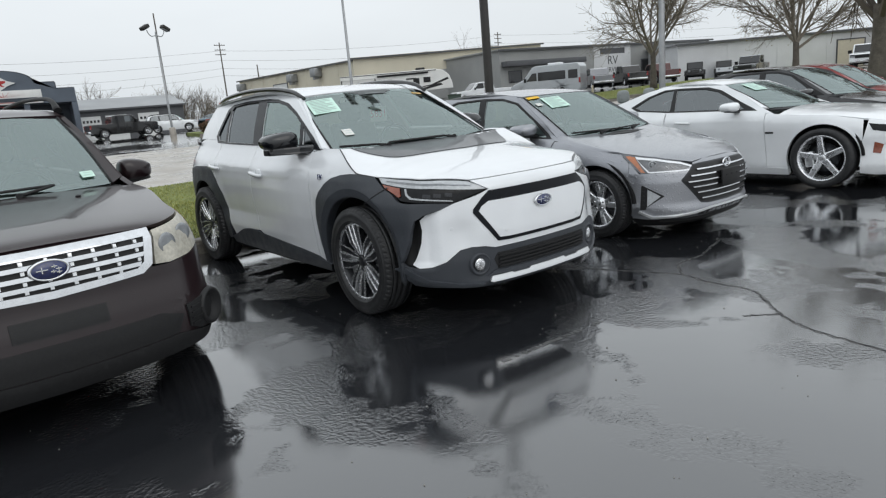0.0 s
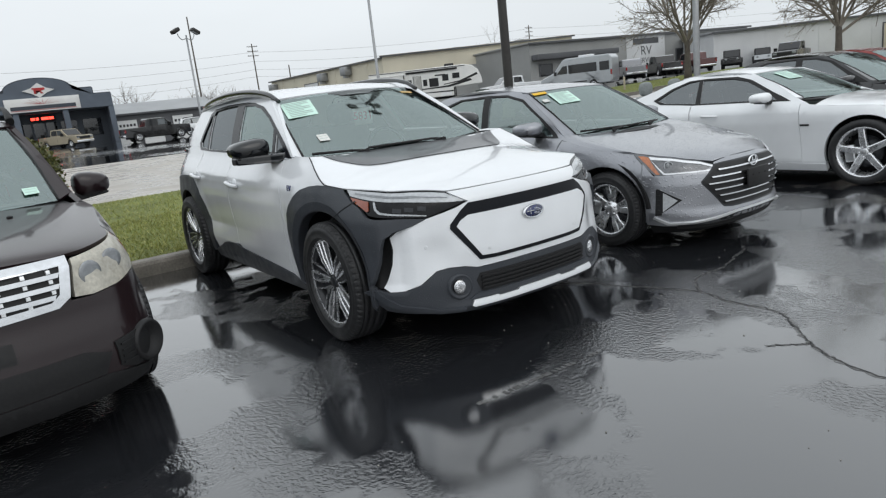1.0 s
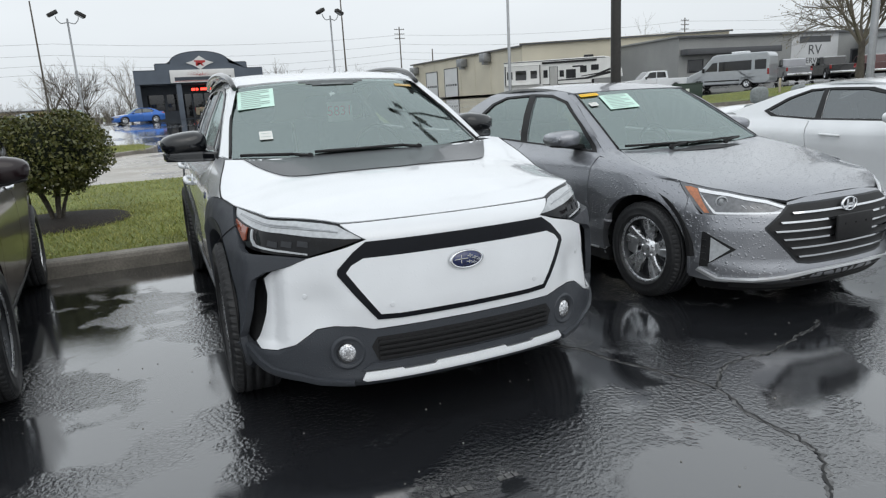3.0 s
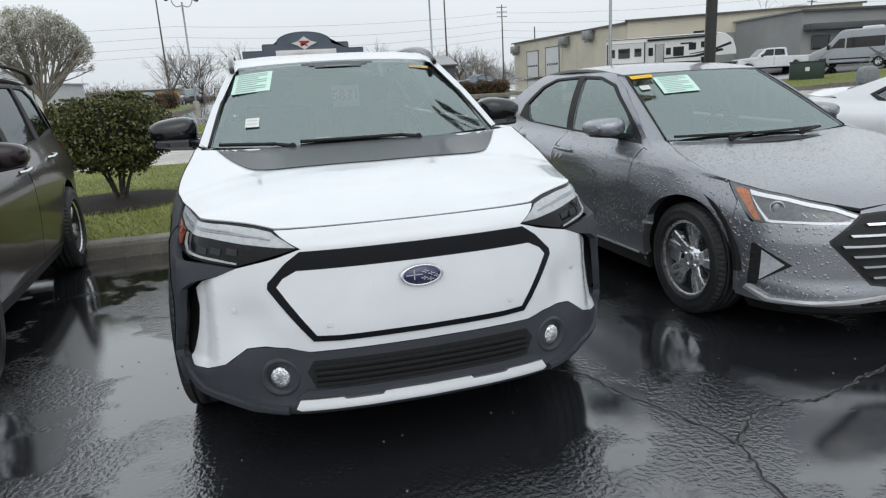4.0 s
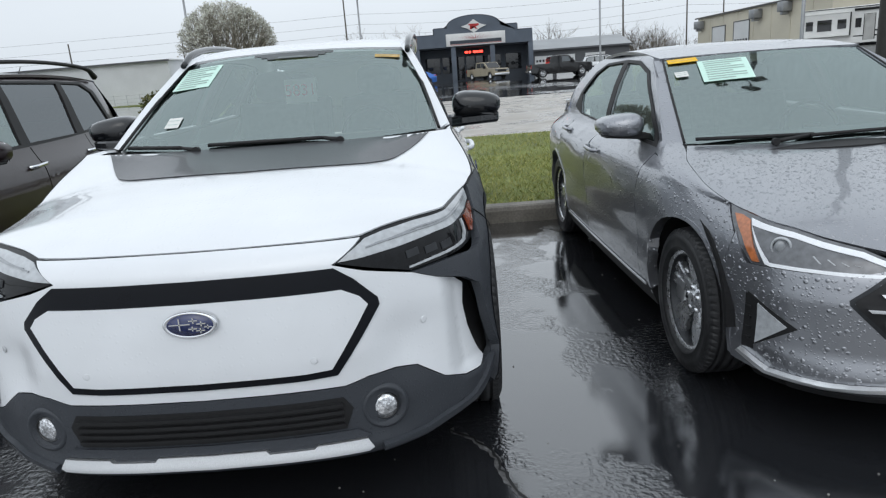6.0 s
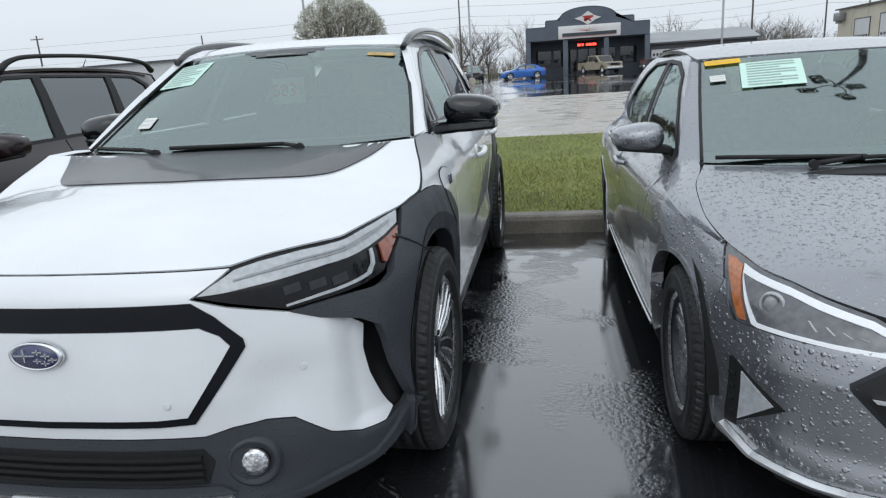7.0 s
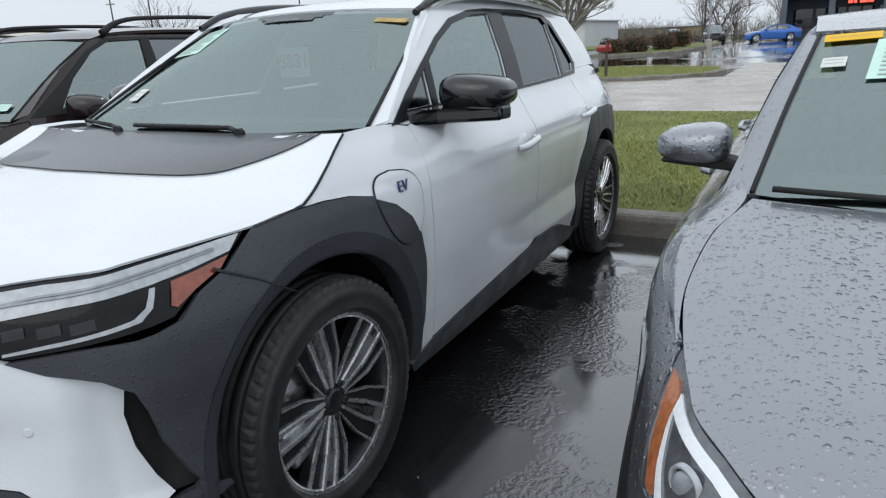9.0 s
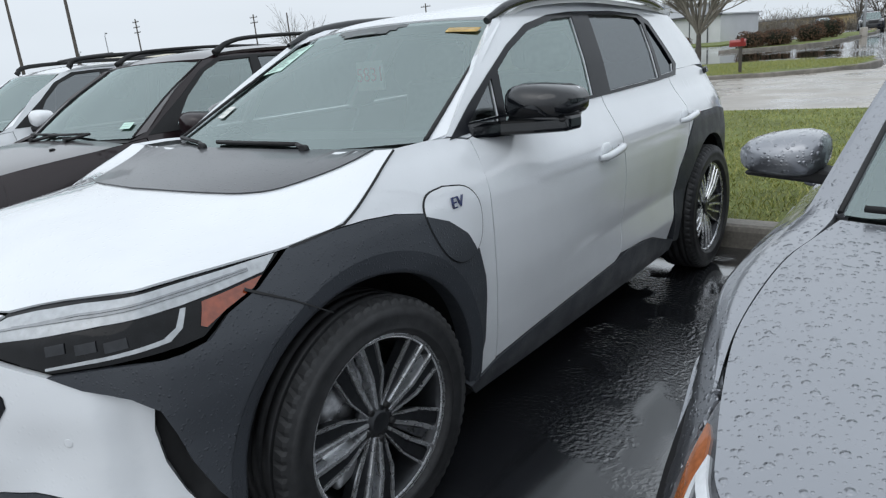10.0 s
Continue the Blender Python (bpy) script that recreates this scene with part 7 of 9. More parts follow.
def passenger_van(m):
    car = thing("passenger_van", "silver high-roofed van with dark windows on the road", "van", m)
    w, r, L = 1.0, .37, 6.7
    low = [(.04, .50), (.14, .36), *arc(1.05, r, .46, 180, 0, 12), *arc(4.95, r, .46, 180, 0, 12), (6.5, .36), (6.66, .55), (6.62, 2.45), (6.40, 2.72), (2.55, 2.74), (2.20, 2.62), (1.30, 1.62), (.30, 1.22), (.08, .95)]
    part("body", prism(low, "x", -w, w, .08), SILVERPAINT, car)
    for sgn in (1, -1):
        part("side_window", prism([(1.62, 1.45), (2.22, 2.12), (2.62, 2.14), (2.62, 1.45)], "x", sgn * (w - .004), sgn * (w + .008)), BLACKGLOSS, car)
        part("side_window", prism([(2.74, 1.42), (2.74, 2.16), (5.30, 2.16), (5.30, 1.42)], "x", sgn * (w - .004), sgn * (w + .008), .002), BLACKGLOSS, car)
        part("side_window", prism([(5.55, 1.42), (5.55, 2.16), (6.40, 2.16), (6.40, 1.42)], "x", sgn * (w - .004), sgn * (w + .008), .002), BLACKGLOSS, car)
        part("tail_lamp", box(sgn * (w - .05), sgn * (w + .01), 6.48, 6.64, 1.0, 1.45, .01), REDLENS, car)
        part("side_strip", box(sgn * (w - .01), sgn * (w + .02), 1.6, 4.4, .62, .72, .008), BLACKMATT, car)
        part("wing_mirror", box(sgn * (w + .02), sgn * (w + .22), 1.45, 1.58, 1.38, 1.72, .03), BLACKMATT, car)
        part("headlamp", box(sgn * .62, sgn * .93, .06, .40, .86, 1.10, .03), LENSCLEAR, car)
        for yy in (1.05, 4.95):
            wheel(car, sgn * (w - .14), yy, sgn, r, .22, .23, "five", tread=False)
    part("windscreen", prism([(1.26, 1.62), (2.12, 2.56), (2.09, 2.58), (1.22, 1.63)], "x", -.86, .86), BLACKGLOSS, car)
    part("roof_unit", box(-.45, .45, 3.5, 4.7, 2.72, 2.90, .06), WHITE2, car)
    part("underbody", box(-.8, .8, .5, 6.2, .28, .6), UNDER, car)
    return car


def camper_trailer(m):
    """A long white fifth-wheel camper with black graphics."""
    car = thing("camper_trailer", "long white fifth-wheel camper trailer with black graphics", "camper trailer", m)
    skin = material("camper_skin", (.72, .72, .70), .35, coat=.3, blotch=(1.2, .06), grain=(30, .05))
    side = [(.0, 1.62), (.06, 2.2), (.35, 2.95), (.95, 3.42), (1.8, 3.58), (11.0, 3.50), (11.05, .72), (2.9, .72), (2.85, 1.55)]
    part("body", prism(side, "x", -1.25, 1.25, .06), skin, car)
    for sgn in (1, -1):
        xx = sgn * 1.25
        for a, b, z0, z1, mt in ((4.3, 5.2, 1.75, 2.55, BLACKGLOSS), (8.2, 9.6, 1.65, 2.55, BLACKGLOSS), (10.0, 10.7, 1.65, 2.55, BLACKGLOSS)):
            part("window", box(xx - .02, xx + sgn * .02, a, b, z0, z1, .01), mt, car)
        part("door", box(xx - .02, xx + sgn * .02, 6.0, 6.7, .95, 2.85, .01), skin, car)
        part("door_edge", tube([(xx + sgn * .02, 5.98, .95), (xx + sgn * .02, 5.98, 2.87), (xx + sgn * .02, 6.72, 2.87), (xx + sgn * .02, 6.72, .95)], .025, 6, True, 1), BLACKMATT, car)
        out = part("slide_out", box(xx - .05, xx + sgn * .35, 7.6, 10.9, 1.35, 3.1, .03), skin, car)
        for a, b, z0, z1 in ((7.9, 8.5, 1.9, 2.6), (8.9, 9.9, 1.8, 2.65), (10.2, 10.7, 1.9, 2.6)):
            part("slide_window", box(xx + sgn * .345, xx + sgn * .372, a, b, z0, z1, .008), BLACKGLOSS, out)
        for a in (7.62, 10.86):
            part("slide_edge", box(xx + sgn * .34, xx + sgn * .37, a - .05, a + .05, 1.36, 3.09), BLACKMATT, out)
        for a, b, z0, z1 in ((2.2, 2.9, 2.35, 2.85), (3.3, 3.9, 2.2, 2.8), (5.4, 5.8, 1.9, 2.5), (6.9, 7.3, 1.9, 2.6)):
            part("window", box(xx - .02, xx + sgn * .02, a, b, z0, z1, .01), BLACKGLOSS, car)
        part("awning", tube([(xx + sgn * .09, 2.4, 3.28), (xx + sgn * .09, 7.4, 3.24)], .09, 8, True, 1), BLACKMATT, car)
        for pts in ([(1.2, 2.2), (3.4, 1.75), (6.0, 1.65), (6.0, 1.55), (3.2, 1.58), (1.0, 2.0)], [(.5, 2.7), (2.2, 2.1), (3.8, 1.9), (3.8, 1.83), (2.0, 2.0), (.4, 2.5)], [(2.9, 1.25), (7.4, 1.30), (7.4, 1.22), (2.9, 1.12)]):
            part("graphic", prism(pts, "x", xx - .005, xx + sgn * .012), BLACKMATT, car)
        part("lettering", box(xx - .005, xx + sgn * .012, 3.6, 4.6, 2.72, 2.86), BLACKMATT, car)
        part("roof_edge", box(xx - .03, xx + sgn * .04, 1.6, 11.0, 3.42, 3.48), BLACKMATT, car)
        for yy in (7.6, 8.45):
            wheel(car, sgn * 1.1, yy, sgn, .36, .2, .22, "seven", tread=False)
        part("landing_leg", box(sgn * .9 - .05, sgn * .9 + .05, 2.6, 2.7, .1, 1.6), BLACKMATT, car)
        part("locker", box(xx - .01, xx + sgn * .012, 3.1, 4.2, .80, 1.10), SILVERTRIM, car)
    part("front_window", box(-.7, .7, .02, .14, 2.15, 2.5, .02, m=Matrix.Translation((0, .05, 0))), BLACKGLOSS, car)
    part("air_unit", box(-.35, .35, 2.6, 3.5, 3.55, 3.82, .06), BLACKMATT, car)
    part("chassis", box(-.9, .9, 2.8, 11.0, .50, .74), UNDER, car)
    return car


def on_ground(x, y, rz):
    return pose(x, y, rise(x, y) - .02, 0, 0, rz)


# ---------- buildings ----------
SLATE = material("slate_blue_stucco", (.105, .125, .155), .8, blotch=(.7, .1), grain=(20, .08), bump=[("noise", 30, .2, .004)])
SLATEDARK = material("dark_slate_trim", (.045, .055, .07), .6, blotch=(.9, .15), grain=(20, .1))
SIGNWHITE = material("white_sign_board", (.68, .68, .67), .4, blotch=(1, .06), grain=(15, .04))
SIGNRED = material("red_sign_paint", (.42, .03, .03), .5, grain=(20, .15))
SHOPGLASS = material("dark_shop_glass", (.015, .017, .02), .06, coat=.5, blotch=(.8, .4), grain=(3, .3))
MAROONPAINT = paint("maroon_paint", (.07, .008, .008), .2, .4, 75, .1)
METALTAN = material("tan_metal_siding", (.62, .575, .46), .5, .1, blotch=(.3, .08), grain=(8, .05))
METALGREY = material("grey_metal_siding", (.30, .305, .30), .5, .1, blotch=(.3, .1), grain=(8, .06))
METALDARK = material("dark_grey_siding", (.085, .088, .095), .55, blotch=(.3, .12), grain=(8, .08))
ROOFGREY = material("grey_sheet_roof", (.30, .31, .32), .45, .2, blotch=(.4, .1), grain=(6, .06))
BLOCKWHITE = material("white_painted_wall", (.58, .59, .60), .6, blotch=(.4, .07), grain=(10, .05))
BRICKBROWN = material("brown_brick_wall", (.12, .065, .05), .8, blotch=(.5, .2), grain=(14, .25))
ROLLDOOR = material("white_roller_door", (.66, .67, .67), .45, blotch=(.5, .05), grain=(12, .04))
BOARD = material("tan_board_wall", (.45, .34, .18), .75, blotch=(.4, .12), grain=(10, .1))
STEEL = material("galvanised_steel", (.30, .31, .32), .45, .7, blotch=(2, .12), grain=(20, .1))
BRONZE = material("dark_bronze_steel", (.035, .033, .032), .45, .4, blotch=(2, .15), grain=(20, .12))
WOODPOLE = material("weathered_pole_wood", (.085, .075, .065), .85, blotch=(2, .2), grain=(25, .25))
NEON = glow("red_neon", (1.0, .06, .04), 3.0)


def shop():
    """The one-storey shop with an arched parapet across the road."""
    b = thing("shop_building", "slate-blue single-storey shop with arched parapet and porch columns", "building", on_ground(-1.4, 80, 0))
    z0, d = 0.0, 15.0
    arch = [(3.95 + 3.15 - 3.15 * math.cos(radians(a)), 6.15 + 1.25 * math.sin(radians(a)) ** .9) for a in np.linspace(4, 176, 22)]
    face = [(0, 4.0), (0, 5.42), (2.35, 5.42), (2.35, 6.12), (3.95, 6.12), *arch, (10.25, 6.12), (12.2, 6.12), (12.2, 5.42), (14.0, 5.42), (14.0, 4.0)]
    part("parapet", prism(face, "y", 0.0, .5), SLATE, b)
    cap = [(a, c + .02) for a, c in face[1:-1]]
    part("parapet_cap", join([tube([(p[0], .22, p[1]), (q[0], .22, q[1])], .10, 6, True, 1) for p, q in zip(cap, cap[1:])]), SLATEDARK, b)
    part("side_wall", box(0, .4, .5, d, 0, 5.0), SLATE, b)
    part("side_wall", box(13.6, 14.0, .5, d, 0, 5.0), SLATE, b)
    part("back_wall", box(.4, 13.6, d - .4, d, 0, 5.0), SLATE, b)
    part("roof", box(.2, 13.8, .3, d, 4.85, 5.05), ROOFGREY, b)
    part("porch_ceiling", box(.0, 14.0, .5, 2.8, 3.85, 4.0), SLATEDARK, b)
    part("shop_front", box(.4, 13.6, 2.8, 3.0, 0, 4.0), SLATEDARK, b)
    for a, c, z in ((1.1, 2.9, .9), (3.2, 4.6, .9), (4.9, 5.9, .0), (6.1, 7.2, .0), (7.35, 8.4, .0), (8.8, 10.4, .9), (11.0, 12.9, .9)):
        part("shop_window", box(a, c, 2.74, 2.80, z + .1, 2.9, .01), SHOPGLASS, b)
        part("window_frame", join([box(a - .05, a, 2.72, 2.80, z + .05, 2.95), box(c, c + .05, 2.72, 2.80, z + .05, 2.95), box(a, c, 2.72, 2.80, 2.9, 2.97)]), SLATEDARK, b)
    for x in (.25, 4.55, 9.2, 13.75):
        part("porch_column", box(x - .28, x + .28, .05, .60, 0, 4.0, .03), SLATE, b)
    sg = part("sign_board", box(3.75, 10.75, -.16, -.003, 4.05, 5.45, .02), SIGNWHITE, b, "white sign board with a red burst and a dark bar")
    for k in range(9):
        a = radians(20 + 17.5 * k)
        part("burst_ray", prism([(7.25 + .3 * math.cos(a) - .03, 4.78), (7.25 + 2.1 * math.cos(a), 4.80 + .55 * math.sin(a)), (7.25 + .3 * math.cos(a) + .05, 4.80)], "y", -.19, -.165), SIGNRED, sg)
    part("sign_bar", box(4.2, 10.3, -.19, -.165, 4.28, 4.66, .0), SLATEDARK, sg)
    part("sign_line", box(4.2, 10.3, -.19, -.165, 4.20, 4.24, .0), SIGNRED, sg)
    em = part("diamond_sign", prism([(5.6, 6.2), (6.35, 6.42), (7.1, 6.95), (7.85, 6.42), (8.6, 6.2), (7.85, 5.92), (7.1, 5.45), (6.35, 5.92)], "y", -.14, -.003), SIGNWHITE, b)
    part("diamond_mark", prism([(6.5, 6.45), (7.7, 6.45), (7.7, 6.25), (7.3, 6.1), (7.55, 5.85), (7.3, 5.85), (7.05, 6.15), (6.85, 6.15), (6.85, 5.85), (6.65, 5.85), (6.65, 6.3), (6.5, 6.3)], "y", -.17, -.145), SIGNRED, em)
    nb = thing("neon_sign", "glowing red neon window sign", "sign", on_ground(-1.4, 80, 0))
    part("frame", box(5.9, 8.3, 2.50, 2.56, 3.05, 3.62, .02), BLACKMATT, nb)
    for a, c in ((6.0, 6.4), (6.5, 6.75), (7.0, 7.7), (7.75, 8.2)):
        part("tube_bar", box(a, c, 2.46, 2.49, 3.22, 3.50, .01), NEON, nb)


def shed(name, label, m, L, d, h, wall, rooft, pitch=.5, doors=(), band=None, ribs=0.0, units=()):
    """A long metal building: front along +x at y = 0."""
    b = thing(name, label, "building", m)
    part("wall", box(0, L, 0, .25, 0, h), wall, b)
    part("wall", box(0, .25, .25, d, 0, h), wall, b)
    part("wall", box(L - .25, L, .25, d, 0, h), wall, b)
    part("wall", box(.25, L - .25, d - .25, d, 0, h), wall, b)
    part("roof", prism([(-.3, h - .02), (-.3, h + .12), (d / 2, h + pitch), (d + .3, h + .12), (d + .3, h - .02)], "x", -.3, L + .3), rooft, b)
    part("gutter", box(-.3, L + .3, -.42, -.28, h - .1, h + .08), METALDARK, b)
    if band:
        part("wainscot", box(0, L, -.03, -.002, 0, band[0]), band[1], b)
    for x, w, z0, z1, mt in doors:
        dr = part("roller_door" if z0 < .3 else "window", box(x, x + w, -.06, -.033 if band else -.002, z0, z1, .0), mt, b)
        part("door_frame", join([box(x - .12, x, -.10, 0, z0, z1 + .12), box(x + w, x + w + .12, -.10, 0, z0, z1 + .12), box(x, x + w, -.10, 0, z1, z1 + .12)]), METALDARK, dr)
        if z0 < .3 and mt is ROLLDOOR:
            for k in range(5):
                part("door_pane", box(x + w * (.08 + .18 * k), x + w * (.19 + .18 * k), -.075, -.062, 1.55, 1.85), SHOPGLASS, dr)
    if ribs:
        n = int(L / ribs)
        for k in range(1, n):
            part("seam", box(k * ribs - .02, k * ribs + .02, -.04, 0, band[0] if band else 0, h), wall, b)
    for x, z in units:
        u = part("cooler", box(x, x + 1.3, -1.2, -.05, z, z + 1.1, .05), STEEL, b)
        part("duct", box(x + .35, x + .95, -1.0, -.3, z - .35, z + .02, .03), STEEL, u)
    return b


def roof_box(x, y, z, s, label="grey rooftop air unit"):
    u = thing("roof_unit", label, "air unit", Matrix.Translation((x, y, z)))
    part("casing", box(-s, s, -s * .7, s * .7, 0, s * .9, .04), STEEL, u)
    part("grid", box(-s * .8, s * .8, -s * .72, -s * .70, s * .15, s * .75), BLACKMATT, u)


shop()
g = rise(13, 84) - .02
shed("store_building", "low grey shed with pale roof and two white doors", Matrix.Translation((13.0, 85.0, g)), 12.5, 11, 3.0, METALDARK, ROOFGREY, 1.5, [(3.2, 2.4, .0, 2.3, ROLLDOOR), (6.9, 2.5, .0, 2.3, ROLLDOOR), (.5, 2.2, .0, 2.3, ROLLDOOR)])
# tan workshop: its left wall with roller doors, its long front, the grey service wing
gw = rise(50, 75) - .02
shed("workshop_building", "long tan metal workshop with white roller doors and wall coolers", Matrix.Translation((42.4, 106.5, gw)) @ Matrix.Rotation(radians(-89), 4, "Z"), 36, 30, 5.6, METALTAN, METALTAN, .5,
     [(5.5, 4.2, .0, 3.9, ROLLDOOR), (12.5, 4.4, .0, 4.1, ROLLDOOR)], None, 4.5, [(1.2, 4.0), (19.0, 4.1), (26.0, 4.3)])
shed("repair_workshop", "tan and grey metal workshop front", Matrix.Translation((42.2, 70.0, gw)) @ Matrix.Rotation(radians(-32), 4, "Z"), 24, 8, 5.7, METALTAN, METALTAN, .35, [], (3.6, METALGREY), 3.0)
shed("service_building", "grey service building with white lettered panel", Matrix.Translation((50.0, 52.0, gw)) @ Matrix.Rotation(radians(-10), 4, "Z"), 34, 14, 4.6, METALGREY, METALGREY, .15,
     [(1.2, 1.6, 1.0, 2.2, SHOPGLASS), (4.4, 1.6, 1.0, 2.2, SHOPGLASS), (8.6, 1.8, .9, 2.1, SHOPGLASS), (21.5, 3.2, .9, 2.6, SHOPGLASS), (26.0, 2.4, .9, 2.4, SHOPGLASS)], None, 0)
panel = thing("lettered_panel", "white wall panel with grey service lettering", "sign", Matrix.Translation((50.0, 52.0, gw)) @ Matrix.Rotation(radians(-10), 4, "Z"))
part("panel", box(13.6, 19.6, -.06, -.004, 0, 4.55), BLOCKWHITE, panel)
letters("lettering", "RV", 1.45, METALDARK, panel, Matrix.Translation((16.6, -.075, 2.75)) @ Matrix.Rotation(radians(90), 4, "X"), .01)
letters("lettering", "SERVICE", .82, METALDARK, panel, Matrix.Translation((16.6, -.075, 1.65)) @ Matrix.Rotation(radians(90), 4, "X"), .01)
letters("lettering", "CENTER", .82, METALDARK, panel, Matrix.Translation((16.6, -.075, .80)) @ Matrix.Rotation(radians(90), 4, "X"), .01)
part("name_bar", box(14.6, 18.6, -.075, -.062, 3.55, 4.2), METALDARK, panel)
part("canopy", box(.2, 11.5, -1.2, -.0, 2.75, 3.35, .05), METALDARK, panel)
for x, y, s in ((58, 75, .8), (66, 70, .9), (60, 60, .7), (52, 90, .8)):
    roof_box(x, y, gw + 6.0 if y > 65 else gw + 4.75, s)
gr = rise(70, 40) - .02
shed("white_warehouse", "long white metal warehouse with a tan door", Matrix.Translation((66, 40, gr)) @ Matrix.Rotation(radians(-38), 4, "Z"), 34, 16, 3.9, BLOCKWHITE, ROOFGREY, .4, [(18, 3.0, .0, 2.9, METALTAN)], None, 5.6)
shed("brick_building", "brown brick building with dark windows", Matrix.Translation((74, 20, gr)) @ Matrix.Rotation(radians(-68), 4, "Z"), 26, 12, 3.8, BRICKBROWN, BRICKBROWN, .6, [(4, 2.0, .8, 2.6, BLOCKWHITE), (9, 1.2, .8, 2.6, SHOPGLASS), (13, 1.2, .8, 2.6, SHOPGLASS), (17, 1.2, .8, 2.6, SHOPGLASS)])
gl = rise(-35, 80) - .02
shed("white_building", "flat-roofed white block building across the road", Matrix.Translation((-66, 84, gl)) @ Matrix.Rotation(radians(-8), 4, "Z"), 36, 20, 4.9, BLOCKWHITE, BLOCKWHITE, .1, [], (2.4, BLOCKWHITE), 0)
shed("white_annex", "low white annex with two plain doors", Matrix.Translation((-30.2, 80, gl)) @ Matrix.Rotation(radians(-8), 4, "Z"), 8.5, 10, 3.0, BLOCKWHITE, BLOCKWHITE, .1, [(1.5, 1.2, .1, 2.3, BLOCKWHITE), (5.0, 2.0, .1, 2.5, BLOCKWHITE)])
shed("tan_building", "distant low tan building", Matrix.Translation((-40, 148, .6)), 24, 10, 2.6, BOARD, ROOFGREY, .5, [(3, 1.5, .9, 1.9, SHOPGLASS), (9, 2.0, .2, 2.0, BLOCKWHITE), (14, 1.5, .9, 1.9, SHOPGLASS)])
shed("tan_roof_house", "distant house with a tan roof", Matrix.Translation((-72, 34, .2)) @ Matrix.Rotation(radians(60), 4, "Z"), 16, 12, 2.7, BLOCKWHITE, METALTAN, 2.0, [(3, 1.5, .9, 1.9, SHOPGLASS), (9, 1.5, .9, 1.9, SHOPGLASS)])

# ---------- vehicles across the road ----------
family_sedan(on_ground(-3.75, 67.3, -73), BLUEPAINT, "bright blue saloon parked on wet asphalt", group="parked far vehicles")
pickup(on_ground(15.3, 62.3, 94), BLACKPAINT, "black four-door pickup parked before the shop", "parked far vehicles")
pickup(on_ground(8.2, 73.5, 30), TANPAINT, "tan pickup parked behind the black one", "parked far vehicles")
estate(on_ground(-6.6, 72, 12), BLACKPAINT, "black boxy SUV by the planted island", rack=False, group="parked far vehicles")
estate(on_ground(-12.8, 88, 20), SILVERPAINT, "silver estate beside the shrubs", group="parked far vehicles")
estate(on_ground(19.3, 62, 70), WHITE2, "white SUV with dark glass", group="parked far vehicles")
family_sedan(on_ground(21.8, 57, 108), material("teal_grey_paint", (.10, .16, .20), .3, .5, coat=1, grain=(30, .1)), "blue-grey saloon parked by brown shrubs", group="parked far vehicles")
camper_trailer(pose(40.8, 49.6, rise(36, 53) - .02, 0, 0, 57))
pickup(on_ground(38.2, 46.5, 250), WHITE2, "white pickup outside the workshop", "parked far vehicles")
passenger_van(on_ground(42.0, 42.0, 202))
for k, (x, y, a, mt, lb) in enumerate(((53.0, 41.8, 140, GREY, "grey pickup in the service yard"), (56.0, 40.6, 132, BLACKPAINT, "black pickup in the service yard"), (59.0, 39.4, 124, MAROONPAINT, "dark red pickup in the service yard"))):
    pickup(on_ground(x, y, a + 12 * k), mt, lb, "service yard vehicles")
boxy_offroader(on_ground(58.5, 33.5, -60), BLACKPAINT, "black boxy off-roader with big tyres", "service yard vehicles")
boxy_offroader(on_ground(66, 34.5, -60), SILVERPAINT, "grey boxy off-roader in the yard", "service yard vehicles")
pickup(on_ground(56.5, 27.5, -75), BLACKPAINT, "black pickup with covered bed", "service yard vehicles")
pickup(on_ground(58.0, 18.5, -75), WHITE2, "white pickup before the brick building", "service yard vehicles")


# ---------- poles, lamps, wires ----------
def lot_lamp(m, h, mat, heads=2, label="parking lot lamp with two floodlight heads", r=.09):
    p = thing("lot_lamp", label, "street lamp", m)
    part("base", lathe([(0, .26), (.55, .25), (.62, .20), (.62, .0001)], 20, "z"), CONCRETE, p)
    part("pole", lathe([(.6, r), (h, r * .75), (h, .0001)], 12, "z"), mat, p)
    for k in range(heads):
        a = 2 * math.pi * k / heads
        c, s = math.cos(a), math.sin(a)
        hd = part("arm", tube([(0, 0, h - .25), (c * .45, s * .45, h - .35), (c * .72, s * .72, h - .1), (c * .78, s * .78, h + .12)], .035, 8), mat, p)
        tilt = Matrix.Translation((c * .95, s * .95, h + .32)) @ Matrix.Rotation(a, 4, "Z") @ Matrix.Rotation(radians(28), 4, "Y")
        part("lamp_head", box(-.36, .36, -.24, .24, -.14, .14, .06, m=tilt), BRONZE, hd)
        part("lens", box(-.28, .28, -.19, .19, -.16, -.142, .0, m=tilt), LENSCLEAR, hd)
    return p


def utility_pole(x, y, h, arms=1, lean=0.0, z=None):
    p = thing("utility_pole", "weathered wooden utility pole with cross-arm", "pole", pose(x, y, rise(x, y) - .3 if z is None else z, 0, lean, 0))
    part("pole", lathe([(0, .17), (h, .11), (h, .0001)], 10, "z"), WOODPOLE, p)
    for k in range(arms):
        part("cross_arm", box(-1.1, 1.1, -.06, .06, h - .6 - .9 * k, h - .48 - .9 * k, .01), WOODPOLE, p)
        for xx in (-1.0, -.5, .5, 1.0):
            part("insulator", lathe([(0, .04), (.12, .05), (.16, .02), (.16, .0001)], 8, "z", Matrix.Translation((xx, 0, h - .48 - .9 * k))), STEEL, p)
    return p


